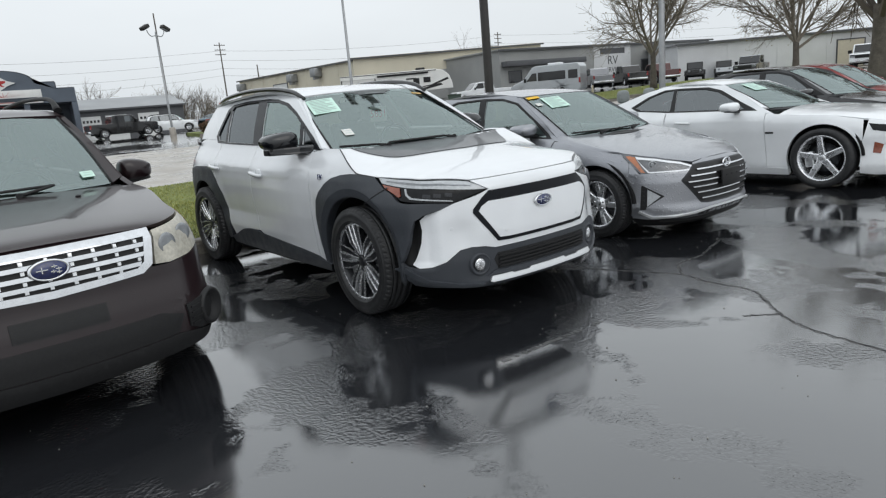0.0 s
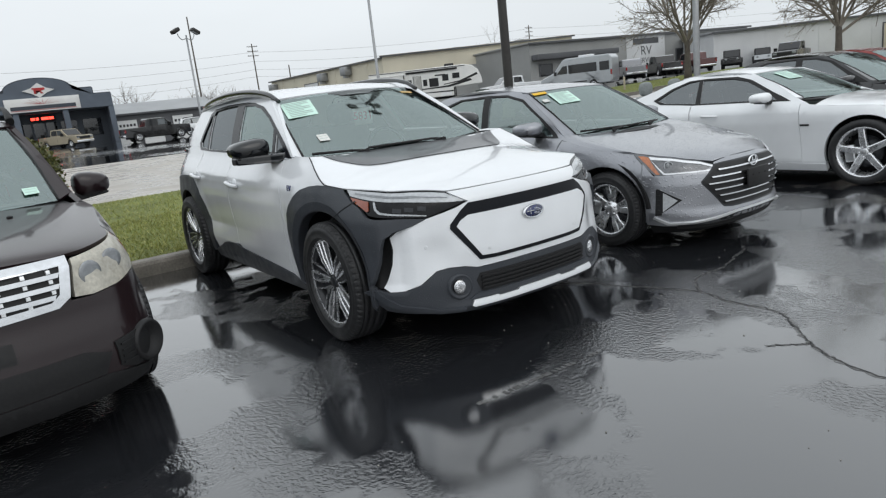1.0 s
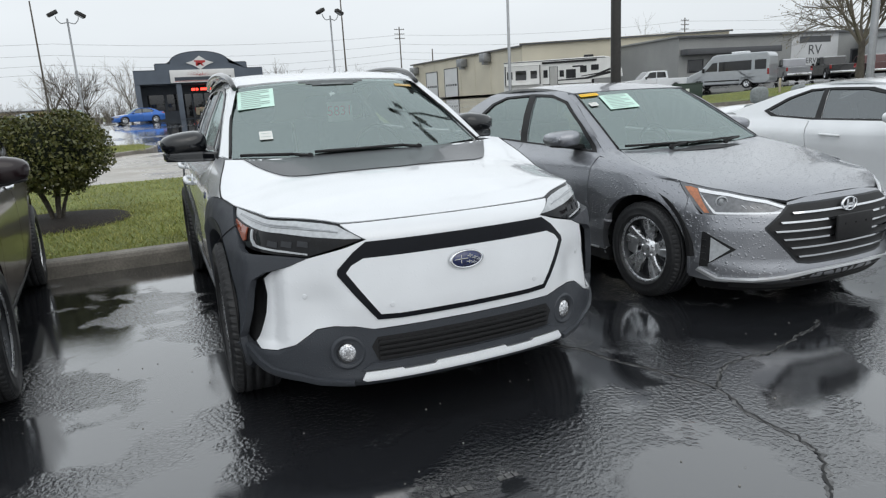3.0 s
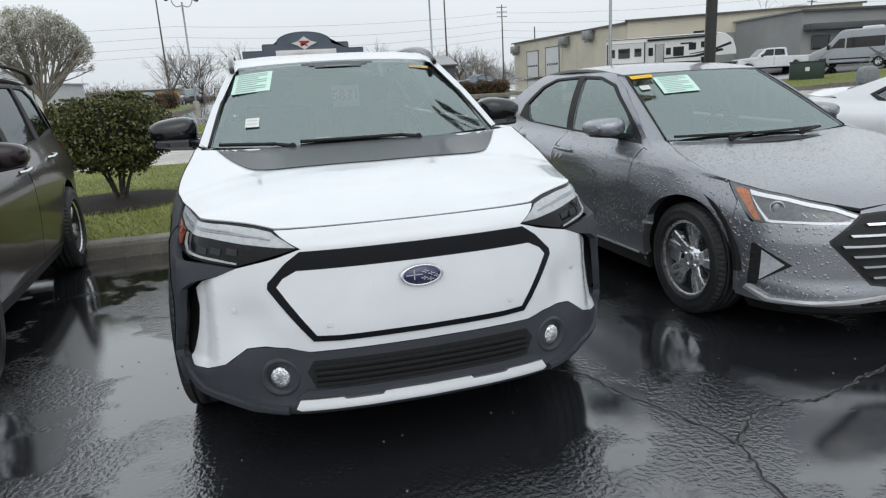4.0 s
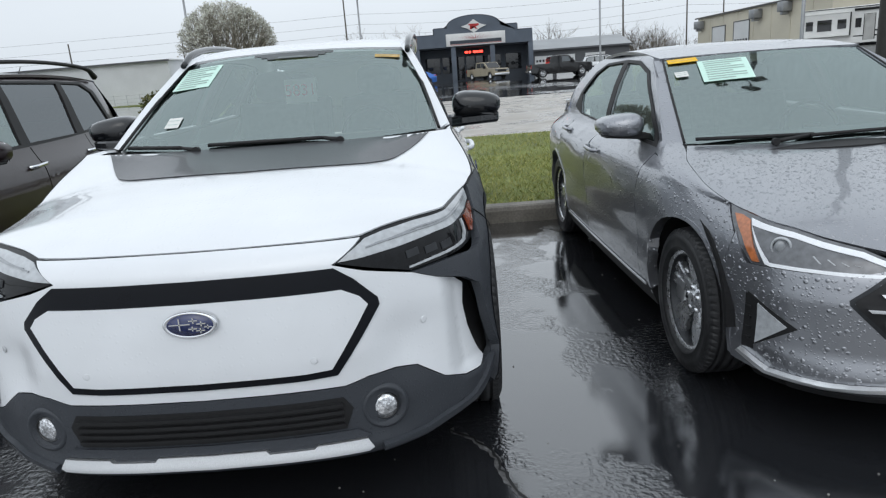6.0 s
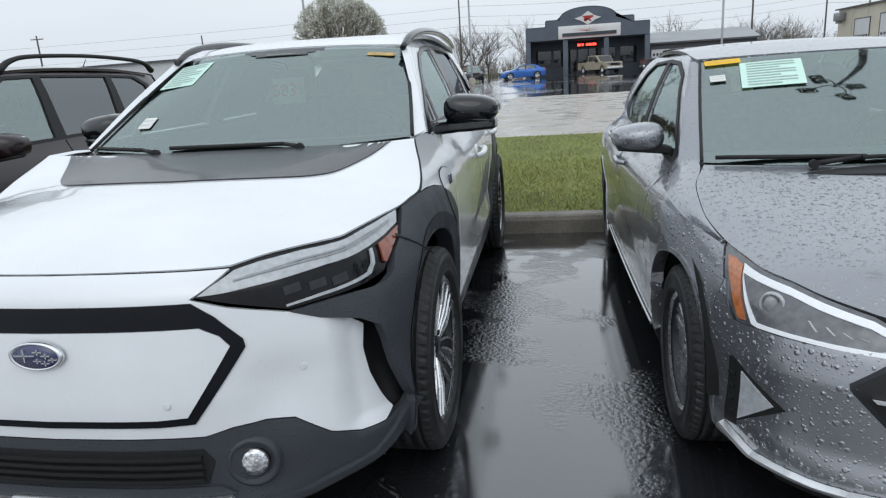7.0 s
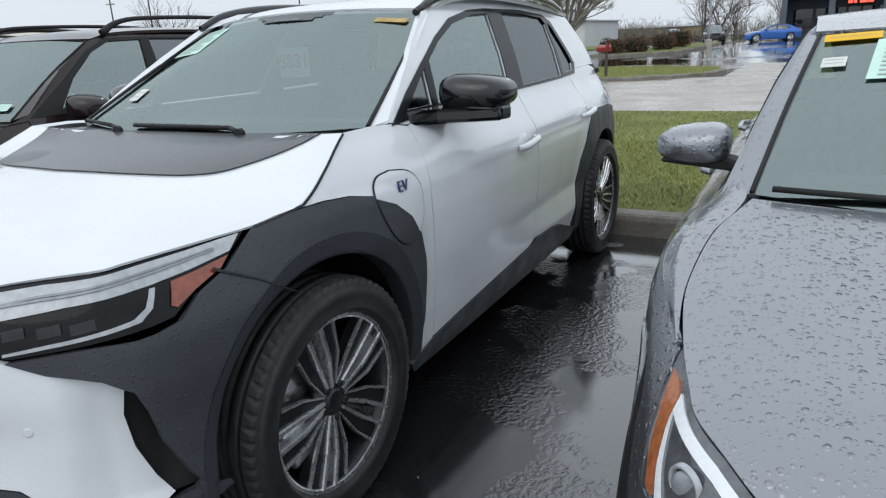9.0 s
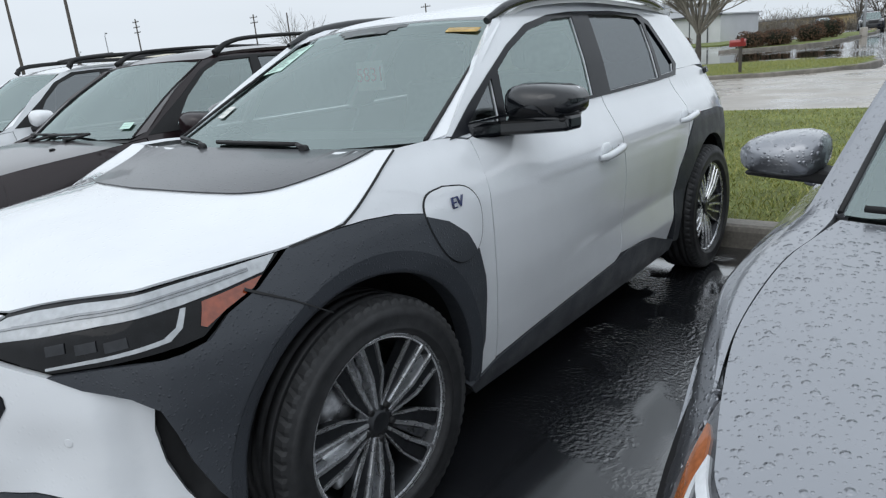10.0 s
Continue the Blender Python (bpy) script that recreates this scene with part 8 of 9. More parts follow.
def plain_pole(x, y, h, r0, r1, mat, name="pole", label="tall plain grey steel pole", z=None):
    p = thing(name, label, "pole", pose(x, y, rise(x, y) - .2 if z is None else z))
    part("shaft", lathe([(0, r0), (h, r1), (h, .0001)], 14, "z"), mat, p)
    part("foot", lathe([(.0, r0 * 2.2), (.28, r0 * 2.2), (.30, r0), (.30, .0001)], 14, "z"), CONCRETE, p)
    return p


lot_lamp(on_ground(-5.2, 56, 20), 8.2, STEEL, 2)
lot_lamp(on_ground(14.4, 54.5, 20), 8.2, STEEL, 2)
lot_lamp(pose(7.35, 8.35, .13, 0, 0, 15), 12.5, BRONZE, 4, "dark bronze lot lamp with four heads on the verge", .10)
plain_pole(22.3, 38.5, 11.5, .12, .07, STEEL, "flag_pole", "slim tall steel pole")
plain_pole(39.2, 24.6, 13.0, .22, .20, STEEL, "sign_pole", "thick grey steel pole before a tree")
plain_pole(-19.4, 56, 10.5, .13, .08, STEEL, "flag_pole", "slim tall steel pole")
for x, y, h, n in ((-15.2, 128, 20, 0), (33, 115, 18.5, 0), (52, 120, 9.5, 0), (50, 132, 15, 3), (108, 112, 14, 3), (-62, 118, 11, 0), (-78, 96, 11, 1), (-92, 76, 11, 0), (-46, 128, 11, 0)):
    utility_pole(x, y, h, n)
for x, y, h, r in ((-66, 24.2, 10.5, .16), (-62, 27.5, 11, .18)):
    plain_pole(x, y, h, r, r * .7, WOODPOLE, "utility_pole", "bare wooden pole beside the road")
for x, y, h in ((-96, 46.5, 8.5), (-150, 66, 9.0)):
    p = thing("street_lamp", "grey cobra-head street lamp", "street lamp", pose(x, y, .2, 0, 0, -30))
    part("pole", lathe([(0, .12), (h, .06), (h, .0001)], 10, "z"), STEEL, p)
    part("arm", tube([(0, 0, h - .1), (-1.2, 0, h + .45), (-2.6, 0, h + .6)], .05, 8), STEEL, p)
    part("lamp_head", blob(-2.9, 0, h + .55, .42, .16, .09, 2.4), STEEL, p)
utility_pole(-120, 64, 13, 3)
utility_pole(-104, 78, 12, 2)


def wire(a, b, sag, r=.022):
    n = 14
    pts = []
    for k in range(n + 1):
        f = k / n
        pts.append((a[0] + (b[0] - a[0]) * f, a[1] + (b[1] - a[1]) * f, a[2] + (b[2] - a[2]) * f - sag * 4 * f * (1 - f)))
    solid("overhead_wire", tube(pts, r, 4, True, 1), BRONZE, "thin dark overhead power wire", "wire", "", "overhead wires")


for z, s in ((12.2, 1.2), (10.6, 1.4), (9.2, 1.4), (14.0, 1.0)):
    wire((-200, 140, z), (-13, 128, z - .4), s)
    wire((-13, 128, z - .4), (50, 132, z + .6), s)
    wire((50, 132, z + .6), (108, 112, z + .6), s)
    wire((108, 112, z + .6), (220, 80, z + .6), s)


# ---------- verge, kerbs, islands ----------
def kerb_run(pts, name, label, h=.15, w=.16, piece=3.0, lift=0.0):
    """Cast kerb stones laid end to end along a line, each with its own rounded top edge."""
    run = thing(name, label, "kerb", None, "", "structure")
    line = [np.array(p, float) for p in pts]
    for a, b in zip(line, line[1:]):
        L = float(np.linalg.norm(b - a))
        n = max(1, round(L / piece))
        d = (b - a) / L
        ang = math.atan2(d[1], d[0])
        for k in range(n):
            c = a + d * (L * (k + .5) / n)
            z = rise(c[0], c[1])
            half = L / n / 2 - .004
            prof = [(-.0, -.1), (.0, h * .72), (.012, h * .92), (.035, h), (w, h), (w, -.1)]
            bm = prism(prof, "x", -half, half)
            for f in bm.faces:
                f.smooth = False
            part("kerb_stone", bm, KERBSTONE, run).matrix_local = Matrix.Translation((c[0], c[1], z + lift + random.uniform(-.003, .003))) @ Matrix.Rotation(ang, 4, "Z")
    return run


kerb_run([(-24, 4.19), (26, 4.19)], "lot_kerb", "weathered concrete kerb along the parking lot edge", .155, .17)


def lawn(poly, name, label, lift=.12):
    bm = bmesh.new()
    vs = [bm.verts.new((x, y, 0)) for x, y in poly]
    f = bm.faces.new(vs)
    bmesh.ops.triangulate(bm, faces=[f])
    for ax in (0, 1):
        lo, hi = min(v.co[ax] for v in bm.verts), max(v.co[ax] for v in bm.verts)
        no = Vector((1, 0, 0)) if ax == 0 else Vector((0, 1, 0))
        for k in range(1, 9):
            bmesh.ops.bisect_plane(bm, geom=bm.verts[:] + bm.edges[:] + bm.faces[:], plane_co=no * (lo + (hi - lo) * k / 9), plane_no=no)
    for v in bm.verts:
        v.co.z = rise(v.co.x, v.co.y) + lift
    rim = bmesh.ops.extrude_edge_only(bm, edges=[e for e in bm.edges if e.is_boundary])
    for g_ in rim["geom"]:
        if isinstance(g_, bmesh.types.BMVert):
            g_.co.z -= .25
    bmesh.ops.recalc_face_normals(bm, faces=bm.faces[:])
    return solid(name, bm, SOIL, label, "lawn", "structure")


tip = [(-3.2, 22.6), (-2.0, 23.6), (-1.1, 25.2), (-.9, 26.8), (-1.3, 28.4), (-2.6, 29.8), (-5.0, 31.0)]
lawn([(-60, 22.2), (-8, 22.2)] + tip + [(-12, 31.8), (-60, 32)], "road_island", "grass island with rounded end across the road")
kerb_run([(-60, 22.05), (-8, 22.05), (-3.1, 22.45), (-1.9, 23.45), (-.95, 25.1), (-.75, 26.8), (-1.15, 28.5), (-2.5, 30.0), (-5, 31.2), (-12, 32), (-60, 32.2)], "island_kerb", "low concrete kerb round the grass island", .13, .15, 4.0)
lawn([(12.5, 27.5), (14.5, 25.4), (80, 24.6), (80, 31.5), (30, 33.5), (14.5, 35.5), (12.6, 33.5)], "far_verge", "grass verge beside the far driveway")
kerb_run([(80, 24.4), (14.4, 25.2), (12.3, 27.4), (12.4, 33.6), (14.4, 35.7)], "verge_kerb", "concrete kerb round the far verge", .13, .15, 4.0)
lawn([(-60, 86), (-19, 62), (-16, 60), (-15.5, 62), (-22, 90), (-40, 110), (-120, 118)], "far_lawn", "grass before the white building", .05)
lawn([(-12, 46.5), (-7.2, 47.6), (-6.2, 49), (-5.2, 60), (-5.6, 66), (-7.5, 66), (-9.5, 58)], "planted_island", "mulched planting island in the shop lot", .12)
kerb_run([(-12, 46.2), (-7.0, 47.3), (-5.9, 49), (-4.9, 60), (-5.4, 66.2)], "planter_kerb", "kerb round the planting island", .14, .15, 4.0)
lawn([(14.2, 47), (18.5, 46), (20, 47.5), (19.5, 52), (15, 53)], "shrub_island", "small kerbed island with brown shrubs", .12)
kerb_run([(14.0, 46.9), (18.6, 45.8), (20.2, 47.4)], "shrub_kerb", "kerb round the shrub island", .14, .15, 3.0)
solid("driveway", sheet(steps(-.6, 12.4, 6), steps(24.0, 34.0, 5), -.010, .03), CONCRETE, "pale wet concrete driveway into the shop lot", "road", "structure")
solid("fields", sheet([-1500, -500, -200, -70, 0, 70, 200, 500, 1500], [118, 150, 220, 400, 800, 1900], .05, .1), FIELD, "distant brown-green fields", "field", "structure")
solid("side_fields", sheet([-1500, -600, -250, -110], [-300, -100, 0, 60, 118], .05, .1), FIELD, "distant brown-green fields", "field", "structure")


# ---------- plants ----------
def leaf_material(name, a, b, rough=.6):
    m = bpy.data.materials.new(name)
    m.use_nodes = True
    n, l = m.node_tree.nodes, m.node_tree.links
    p = n["Principled BSDF"]
    geo, ramp = n.new("ShaderNodeNewGeometry"), n.new("ShaderNodeValToRGB")
    ramp.color_ramp.elements[0].color, ramp.color_ramp.elements[1].color = (*a, 1), (*b, 1)
    l.new(geo.outputs["Random Per Island"], ramp.inputs["Fac"])
    l.new(ramp.outputs["Color"], p.inputs["Base Color"])
    p.inputs["Roughness"].default_value = rough
    return m


GRASS = leaf_material("grass_blades", (.17, .21, .032), (.40, .38, .12), .5)
BOX = leaf_material("evergreen_leaves", (.040, .055, .012), (.135, .130, .040), .45)
BUDS = leaf_material("pale_buds", (.42, .42, .34), (.66, .66, .60), .7)
BUDSDRAB = leaf_material("drab_buds", (.16, .13, .07), (.30, .24, .13), .8)
RUSSET = leaf_material("russet_leaves", (.07, .04, .025), (.16, .09, .05), .8)
TWIGS = leaf_material("grey_twigs", (.12, .105, .085), (.24, .215, .18), .85)
PEARTWIGS = leaf_material("pale_twigs", (.20, .18, .145), (.36, .33, .27), .85)
TWIGSDARK = leaf_material("brown_twigs", (.05, .042, .034), (.12, .10, .08), .85)
BARK = material("grey_bark", (.10, .088, .075), .9, blotch=(4, .25), grain=(30, .3), bump=[("noise", 25, .7, .02)])
MULCH = material("dark_mulch", (.018, .013, .010), .9, blotch=(6, .3), grain=(40, .4), bump=[("noise", 45, 1.0, .02)])


def from_arrays(name, verts, faces, mat, parent=None, label="", category="", kind=""):
    me = bpy.data.meshes.new(name)
    me.from_pydata(verts, [], faces)
    me.materials.append(mat)
    ob = new(name, me)
    if parent:
        ob.parent = parent
    return tagged(ob, label, category, "", kind)


def blades(name, label, inside, x0, x1, y0, y1, count, h0, h1, lift, rng):
    xs, ys = rng.uniform(x0, x1, count), rng.uniform(y0, y1, count)
    keep = [i for i in range(count) if inside(xs[i], ys[i])]
    v, f = [], []
    for i in keep:
        x, y = xs[i], ys[i]
        z = rise(x, y) + lift
        a, h, w = rng.uniform(0, 6.28), rng.uniform(h0, h1), rng.uniform(.004, .009)
        lx, ly = rng.normal(0, .035), rng.normal(0, .035)
        c, s = math.cos(a) * w, math.sin(a) * w
        k = len(v)
        v += [(x - c, y - s, z - .01), (x + c, y + s, z - .01), (x + lx, y + ly, z + h)]
        f.append((k, k + 1, k + 2))
    return from_arrays(name, v, f, GRASS, None, label, "grass", "stuff")


rng = np.random.default_rng(5)
blades("grass", "short damp green grass on the verge", lambda x, y: True, -9, 9, 4.37, 8.0, 95000, .02, .055, .125, rng)
blades("grass", "short damp green grass by the road", lambda x, y: True, -14, 14, 8.0, 11.5, 55000, .02, .055, .125, rng)
blades("grass", "grass on the road island", lambda x, y: y < 31 and (x < -3.4 or 24 < y < 29.5), -16, -1.2, 22.4, 31, 30000, .04, .10, .115, rng)
blades("grass", "grass on the far verge", lambda x, y: True, 13.5, 50, 26, 32, 25000, .04, .11, .115, rng)


def leaf_cloud(centre_fn, count, size, rng, flat=.5):
    """Small leaf quads at points given by centre_fn."""
    v, f = [], []
    for i in range(count):
        c = np.array(centre_fn(i))
        a, b = rng.normal(0, 1, 3), rng.normal(0, 1, 3)
        a /= np.linalg.norm(a)
        b -= a * a.dot(b)
        b /= np.linalg.norm(b)
        s = size * rng.uniform(.6, 1.3)
        k = len(v)
        v += [tuple(c - a * s), tuple(c + b * s * flat), tuple(c + a * s), tuple(c - b * s * flat)]
        f.append((k, k + 1, k + 2, k + 3))
    return v, f


def limb(v, f, a, b, r0, r1, sides=5):
    a, b = np.array(a, float), np.array(b, float)
    d = (b - a) / (np.linalg.norm(b - a) + 1e-9)
    s = np.cross(d, (0.3, .9, .2))
    s /= np.linalg.norm(s) + 1e-9
    t = np.cross(d, s)
    k = len(v)
    for p, r in ((a, r0), (b, r1)):
        for j in range(sides):
            an = 2 * math.pi * j / sides
            v.append(tuple(p + (s * math.cos(an) + t * math.sin(an)) * r))
    for j in range(sides):
        f.append((k + j, k + (j + 1) % sides, k + sides + (j + 1) % sides, k + sides + j))


def grow(v, f, ends, a, d, length, r, depth, rng, spread, lift, inside=None):
    """Branches recursively; the tips are collected in ends."""
    n = 3
    p = np.array(a, float)
    for k in range(n):
        d = d + rng.normal(0, .10, 3) + np.array((0, 0, lift))
        d /= np.linalg.norm(d)
        q = p + d * length / n
        if inside and not inside(q):
            break
        limb(v, f, p, q, r * (1 - .25 * k / n), r * (1 - .25 * (k + 1) / n), 5 if depth > 1 else 3)
        if depth > 0 and k > 0 or depth > 1:
            for _ in range(2 if depth > 1 else 3):
                e = d + rng.normal(0, spread, 3)
                e /= np.linalg.norm(e)
                grow(v, f, ends, q, e, length * rng.uniform(.50, .72), r * .5, depth - 1, rng, spread, lift, inside)
        p = q
    ends.append(p)


def bare_tree(m, h, label, trunk_h, r, spread, lift, depth, seed, main=7, buds=None, bud_count=0, twig=None, slant=.55, wide=1.0, bud=.045, inside=None, reach=1.0):
    rr = np.random.default_rng(seed)
    t = thing("tree", label, "tree", m)
    part("trunk", tube([(0, 0, -.2), (.02, .01, trunk_h * .5), (0, .03, trunk_h * 1.02)], [r * 1.5, r * 1.05, r * .95], 10), BARK, t)
    v, f, ends = [], [], []
    for k in range(main):
        a = 2 * math.pi * k / main + rr.uniform(-.3, .3)
        s = slant * rr.uniform(.35, 1.2)
        d = np.array((math.cos(a) * s * wide, math.sin(a) * s * wide, 1.0))
        d /= np.linalg.norm(d)
        grow(v, f, ends, (0, 0, trunk_h * rr.uniform(.75, 1.0)), d, (h - trunk_h) * rr.uniform(.55, .72) * reach, r * .5, depth, rr, spread, lift, inside)
    from_arrays("crown", v, f, twig or TWIGS, t)
    if buds:
        pts = np.array(ends)
        bv, bf = leaf_cloud(lambda i: pts[rr.integers(len(pts))] + rr.normal(0, .10, 3), bud_count, bud, rr, .7)
        from_arrays("blossom", bv, bf, buds, t)
    return t


def shrub(m, rx, rz, label, count, mat, seed, leaf=.03, z0=.45, stems=5, name="shrub"):
    rr = np.random.default_rng(seed)
    s = thing(name, label, "shrub", m)
    if stems:
        st = []
        for k in range(stems):
            a = 2 * math.pi * k / stems
            st.append(tube([(.04 * math.cos(a), .04 * math.sin(a), -.05), (.16 * math.cos(a) * rx, .16 * math.sin(a) * rx, z0 * .6), (.45 * math.cos(a) * rx, .45 * math.sin(a) * rx, z0 + rz * .6)], [.028, .022, .012], 6))
        part("stem", join(st), BARK, s)
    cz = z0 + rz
    # near-black filler blob: the shade between the leaves is put into its colour
    part("shade_core", blob(0, 0, cz, rx * .80, rx * .80, rz * .80, 2.4, 20, 12), material("shrub_shade", (.010, .014, .006), .95, grain=(30, .5)), s)

    def at(i):
        d = rr.normal(0, 1, 3)
        d /= np.linalg.norm(d)
        q = np.abs(d) ** (2 / 2.5) * np.sign(d)
        bump = 1 + .07 * math.sin(5 * d[0] + 3 * d[2] + seed) + .06 * math.sin(7 * d[1] - 4 * d[2])
        k = rr.uniform(.80, 1.04) * bump
        return (q[0] * rx * k, q[1] * rx * k, cz + q[2] * rz * k)

    v, f = leaf_cloud(at, count, leaf, rr, .6)
    from_arrays("foliage", v, f, mat, s)
    return s


# round evergreen in its mulch ring on the verge
ring = thing("mulch_ring", "dark bark mulch ring round the evergreen shrub", "mulch", pose(-2.35, 6.9, .12))
part("mulch", blob(0, 0, 0, .95, .95, .07, 2.2, 32, 8), MULCH, ring)
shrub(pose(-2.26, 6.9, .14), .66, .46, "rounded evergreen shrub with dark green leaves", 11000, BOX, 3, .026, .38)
bare_tree(on_ground(-14.4, 49.5, 0), 7.4, "round pale budding pear tree", 1.5, .16, .32, .05, 3, 11, 26, BUDS, 15000, PEARTWIGS, 1.0, 1.0, .055,
          lambda q: (q[0] ** 2 + q[1] ** 2) / 3.5 ** 2 + ((q[2] - 4.15) / 3.3) ** 2 < 1, 1.35)
bare_tree(pose(42.5, 27.5, 1.0), 9.5, "spreading tree with opening buds", 2.6, .20, .45, .04, 3, 21, 8, BUDSDRAB, 4200, TWIGS, .9)
bare_tree(pose(34.5, 9.6, .6), 11.0, "large bare tree with thick dark trunk", 3.4, .34, .42, .02, 3, 31, 7, BUDSDRAB, 700, TWIGSDARK, 1.1)
bare_tree(pose(46.0, 18.5, .9), 8.0, "drab spreading tree behind the parked cars", 2.2, .20, .48, .02, 3, 41, 8, BUDSDRAB, 3800, TWIGS, 1.1)
for x, y, h, sd in ((18.5, 103, 7, 51), (-2.5, 112, 8, 52), (-9.0, 96, 6.5, 53), (-11.5, 99, 7, 54), (-8.0, 104, 7.5, 55), (29, 110, 5.5, 56), (33, 108, 5.5, 57), (37, 110, 5, 58), (86, 98, 10, 59), (76, 52, 6.5, 60), (-70, 60, 8, 61)):
    bare_tree(on_ground(x, y, sd * 37), h, "bare brown tree in the distance", h * .25, .11, .45, .03, 2, sd, 8, None, 0, TWIGSDARK if sd % 2 else TWIGS, .8)
for x, y, r, z, sd in ((-10.6, 48.3, .9, .55, 1), (-9.2, 49.4, 1.0, .55, 2), (-7.8, 52, .9, .6, 3), (-7.4, 56, 1.0, .7, 4), (15.4, 48.4, .75, .5, 5), (16.6, 48.0, .8, .55, 6), (17.9, 47.6, .8, .55, 7), (-18, 56, .8, .5, 8)):
    shrub(on_ground(x, y, 0), r, z, "clipped russet-brown shrub on a planted island", 1400, RUSSET, sd, .06, .05, 0)


def far_woods(name, label, spots, mat, seed, h0, h1, n):
    rr = np.random.default_rng(seed)
    v, f = [], []
    for x0, y0, x1, y1 in spots:
        for k in range(n):
            t = rr.uniform()
            x, y = x0 + (x1 - x0) * t + rr.normal(0, 2.5), y0 + (y1 - y0) * t + rr.normal(0, 2.5)
            h = rr.uniform(h0, h1) * (.75 + .25 * math.sin(t * 23 + seed))
            b = np.array((x, y, .3))
            for j in range(7):
                d = np.array((rr.normal(0, .30), rr.normal(0, .30), 1.0))
                q = b + d * h * rr.uniform(.5, 1.0)
                w = rr.uniform(.02, .06)
                i = len(v)
                v += [tuple(b + (-w, 0, 0)), tuple(b + (w, 0, 0)), tuple(q)]
                f.append((i, i + 1, i + 2))
                for _ in range(6):
                    s = b + (q - b) * rr.uniform(.3, .95)
                    e = s + np.array((rr.normal(0, .14), rr.normal(0, .14), rr.uniform(.05, .22))) * h
                    i = len(v)
                    v += [tuple(s + (-.03, 0, 0)), tuple(s + (.03, 0, 0)), tuple(e)]
                    f.append((i, i + 1, i + 2))
    return from_arrays(name, v, f, mat, None, label, "woods", "stuff")


far_woods("far_woods", "brown leafless woods along the horizon", [(-260, 210, 40, 190), (40, 150, 160, 140), (-260, 60, -190, 190), (-160, 30, -240, 20)], TWIGSDARK, 7, 6, 11, 330)
far_woods("scrub", "greyish scrub behind the shop", [(-40, 118, -4, 112), (12, 112, 44, 112), (-34, 100, -20, 120)], TWIGS, 8, 2.5, 5.0, 130)

# ---------- small things ----------
mb = thing("mailbox", "red mailbox on a dark post by the road", "mailbox", pose(-4.35, 23.4, .10, 0, 0, 10))
part("post", box(-.05, .05, -.05, .05, 0, 1.15, .008), WOODPOLE, mb)
part("box", prism([(-.10, .86), (.10, .86), (.10, 1.0), (.07, 1.06), (0, 1.085), (-.07, 1.06), (-.10, 1.0)], "x", -.34, .16, .01), REDPAINT, mb)
part("flag", box(.0, .10, -.125, -.115, .98, 1.12, .0), REDPAINT, mb)
for x, y, w, h, lb in ((31.0, 31.0, .9, 1.0, "dark green utility cabinet on the verge"), (27.5, 33.5, .45, 1.3, "dark green utility cabinet on the verge")):
    u = thing("utility_cabinet", lb, "utility cabinet", pose(x, y, rise(x, y) + .10, 0, 0, -40))
    part("body", box(-w, w, -.45, .45, 0, h, .04), material("cabinet_green", (.03, .05, .04), .5, grain=(20, .15)), u)
    part("lid", box(-w - .03, w + .03, -.48, .48, h - .02, h + .06, .02), material("cabinet_green", (.03, .05, .04), .5, grain=(20, .15)), u)
    part("label", box(-.1, .12, -.462, -.452, h * .5, h * .72), PAPER, u)
mk = thing("marker_post", "short pale marker post on the verge", "post", pose(35.5, 27.8, .55))
part("post", lathe([(0, .07), (.85, .07), (.9, .04), (.9, .0001)], 10, "z"), TANPAINT, mk)
bn = thing("waste_bin", "dark wheeled waste bin by the white building", "bin", on_ground(-28.8, 76.5, 0))
part("body", prism([(-.32, .08), (.32, .08), (.38, 1.05), (-.38, 1.05)], "y", -.35, .35, .03), material("bin_green", (.02, .03, .025), .6, grain=(10, .1)), bn)
part("lid", box(-.40, .40, -.40, .42, 1.05, 1.12, .03), BLACKMATT, bn)
fence = thing("wire_fence", "low wire fence with thin posts before the white building", "fence", on_ground(-38, 77, -8))
for k in range(9):
    part("post", lathe([(0, .03), (1.3, .03), (1.3, .0001)], 6, "z", Matrix.Translation((k * 1.6, 0, 0))), STEEL, fence)
for z in (.4, .8, 1.2):
    part("wire", tube([(0, 0, z), (6.4, 0, z), (12.8, 0, z)], .012, 4, True, 1), STEEL, fence)

# ---------- marks on the asphalt ----------
STRIPE = material("worn_white_stripe", (.10, .10, .10), .25, blotch=(9, .4), grain=(60, .3))
CRACK = material("open_crack", (.004, .004, .004), .5, grain=(60, .5))
CRACKEDGE = material("crumbled_crack_edge", (.10, .10, .10), .35, blotch=(14, .5), grain=(90, .5))


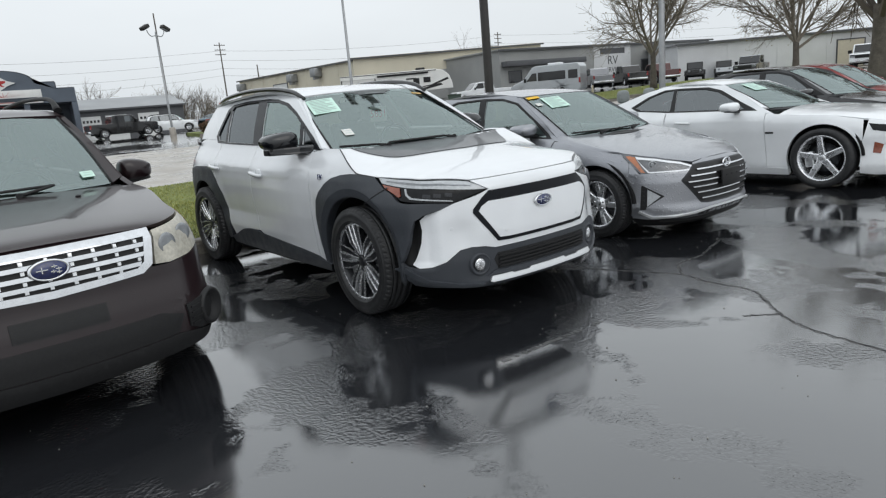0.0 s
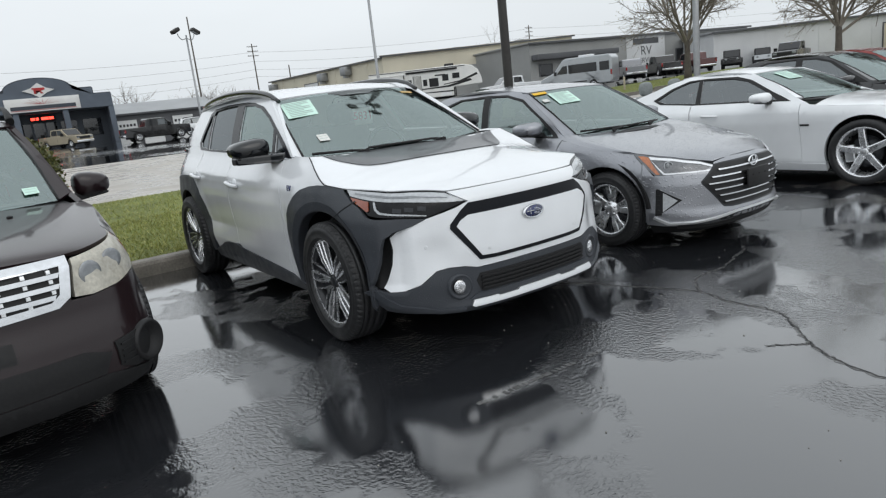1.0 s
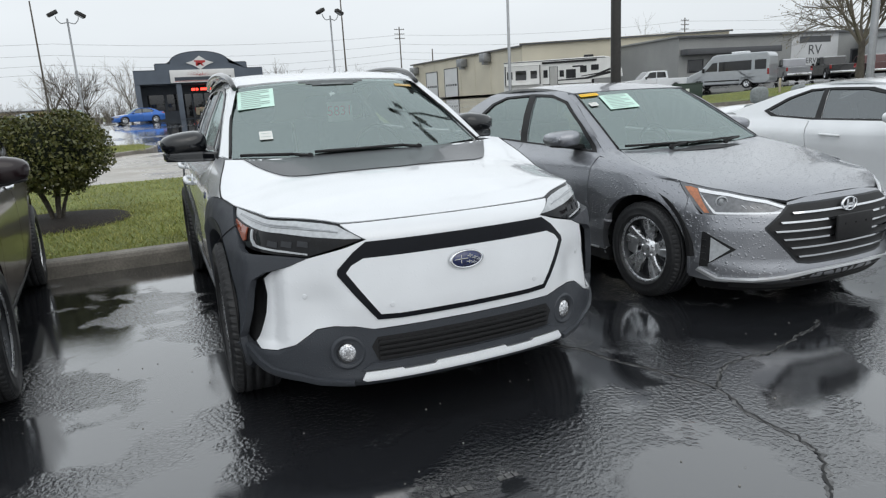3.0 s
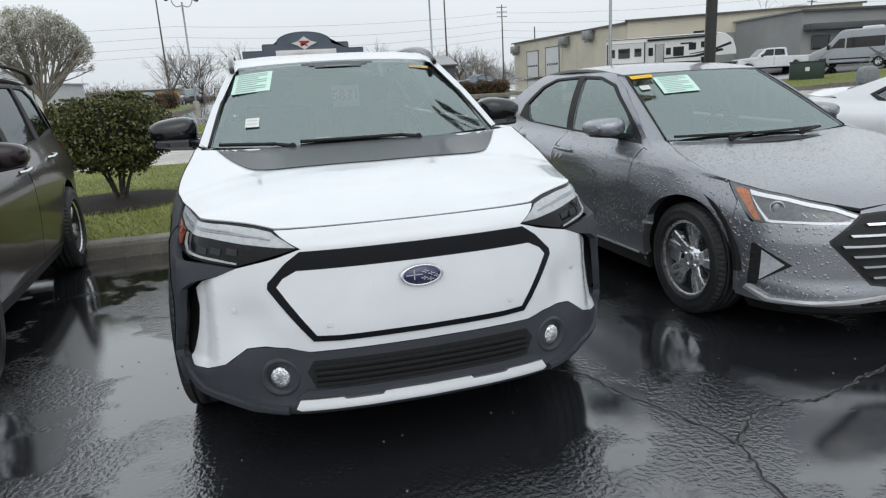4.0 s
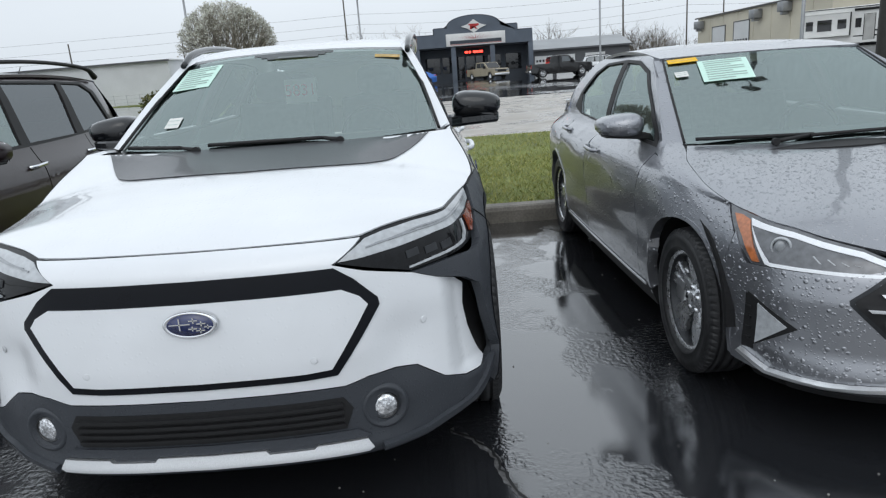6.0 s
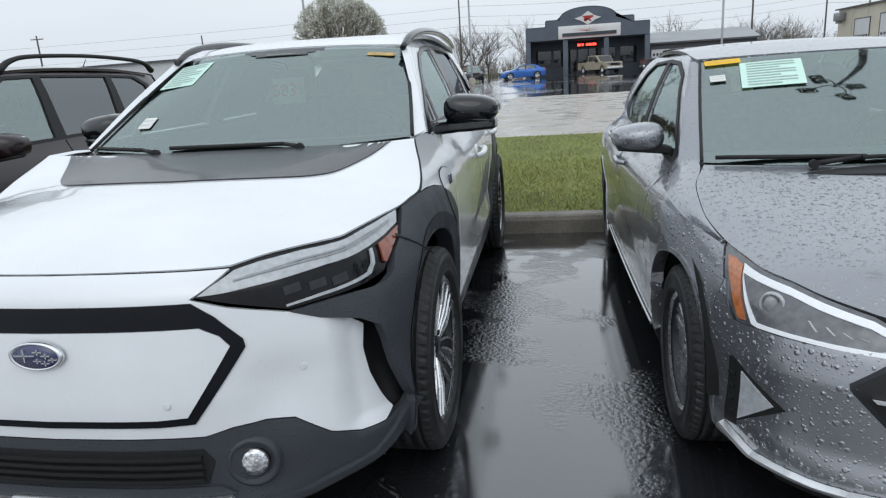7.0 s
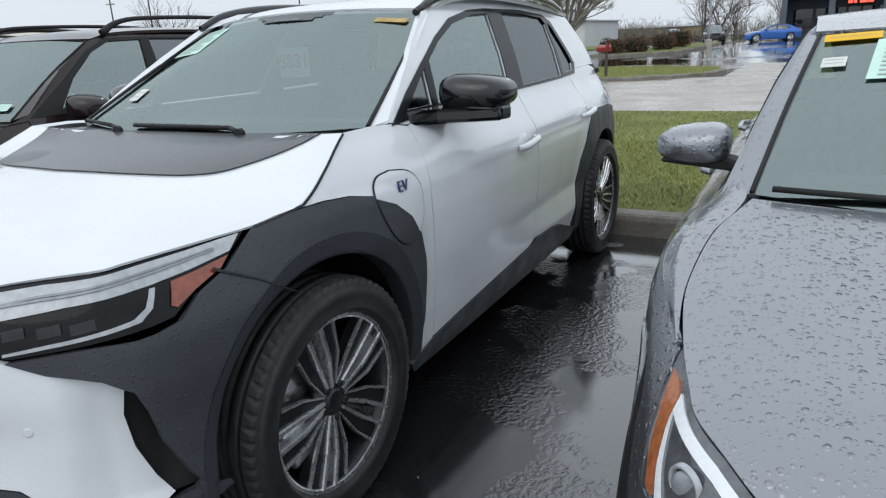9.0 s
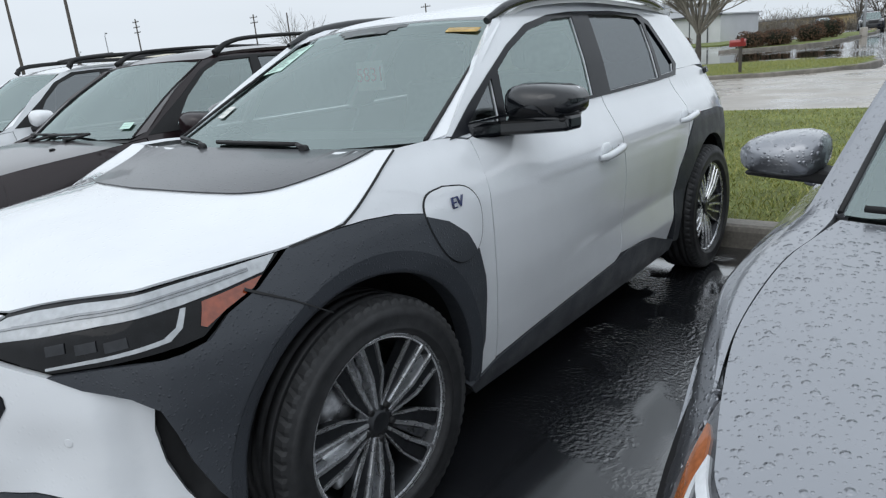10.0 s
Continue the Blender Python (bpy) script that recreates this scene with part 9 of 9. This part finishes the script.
def crack(pts, w, seed):
    """A crack with crumbled edges: a ragged dark ribbon on a wider pale one."""
    rr = np.random.default_rng(seed)
    line = smooth_list([(x, y) for x, y in pts], 9)
    for name, mat, k, z in (("crack_edge", CRACKEDGE, 2.2, .0012), ("crack", CRACK, 1.0, .0022)):
        v, f = [], []
        for i, p in enumerate(line):
            q = line[min(i + 1, len(line) - 1)] - line[max(i - 1, 0)]
            q = q / (np.linalg.norm(q) + 1e-9)
            nrm = np.array((-q[1], q[0]))
            jit = nrm * rr.normal(0, w * .9)
            a, b = w * k * rr.uniform(.3, 1.2), w * k * rr.uniform(.3, 1.2)
            v += [(*(p + jit + nrm * a), z), (*(p + jit - nrm * b), z)]
            if i:
                j = 2 * i
                f.append((j - 2, j - 1, j + 1, j))
        from_arrays(name, v, f, mat, None, "ragged crack in the wet asphalt", "crack", "structure")


crack([(.70, .62), (.84, .46), (.89, .25), (1.0, .01), (1.08, -.29), (1.01, -.52), (1.01, -.73), (.96, -.88), (.81, -1.02), (.68, -1.14), (.57, -1.28), (.48, -1.48), (.42, -1.8)], .0065, 1)
crack([(1.09, -.26), (1.30, -.11), (1.50, -.08), (1.63, -.10), (1.94, -.01), (2.10, .02), (2.25, .10)], .006, 2)
crack([(.50, -1.02), (.61, -1.13), (.66, -1.17)], .005, 3)


def stripe(x0, y0, x1, y1, w, seed):
    rr = np.random.default_rng(seed)
    bm = bmesh.new()
    n = 26
    d = np.array((x1 - x0, y1 - y0))
    L = np.linalg.norm(d)
    d = d / L
    nr = np.array((-d[1], d[0]))
    for k in range(n):
        if rr.uniform() < .35:
            continue
        a, b = L * k / n, L * (k + rr.uniform(.5, 1.0)) / n
        q = [np.array((x0, y0)) + d * a + nr * w * rr.uniform(.3, .6), np.array((x0, y0)) + d * b + nr * w * rr.uniform(.3, .6), np.array((x0, y0)) + d * b - nr * w * rr.uniform(.3, .6), np.array((x0, y0)) + d * a - nr * w * rr.uniform(.3, .6)]
        bm.faces.new([bm.verts.new((*p, .0014)) for p in q])
    solid("worn_stripe", bm, STRIPE, "worn flecks of a white parking stripe", "stripe", "structure")


stripe(-.88, -.41, -.05, -.43, .035, 1)

bm = bmesh.new()
rr = np.random.default_rng(9)
for _ in range(240):
    x, y, s = rr.uniform(-3.5, 3.2), rr.uniform(-2.6, 2.5), rr.uniform(.0015, .005)
    bmesh.ops.create_icosphere(bm, subdivisions=1, radius=s, matrix=Matrix.Translation((x, y, s * .3)))
solid("grit", bm, material("pale_grit", (.22, .215, .20), .8, grain=(50, .3)), "pale grit and crumbs scattered on the asphalt", "grit", "stuff")
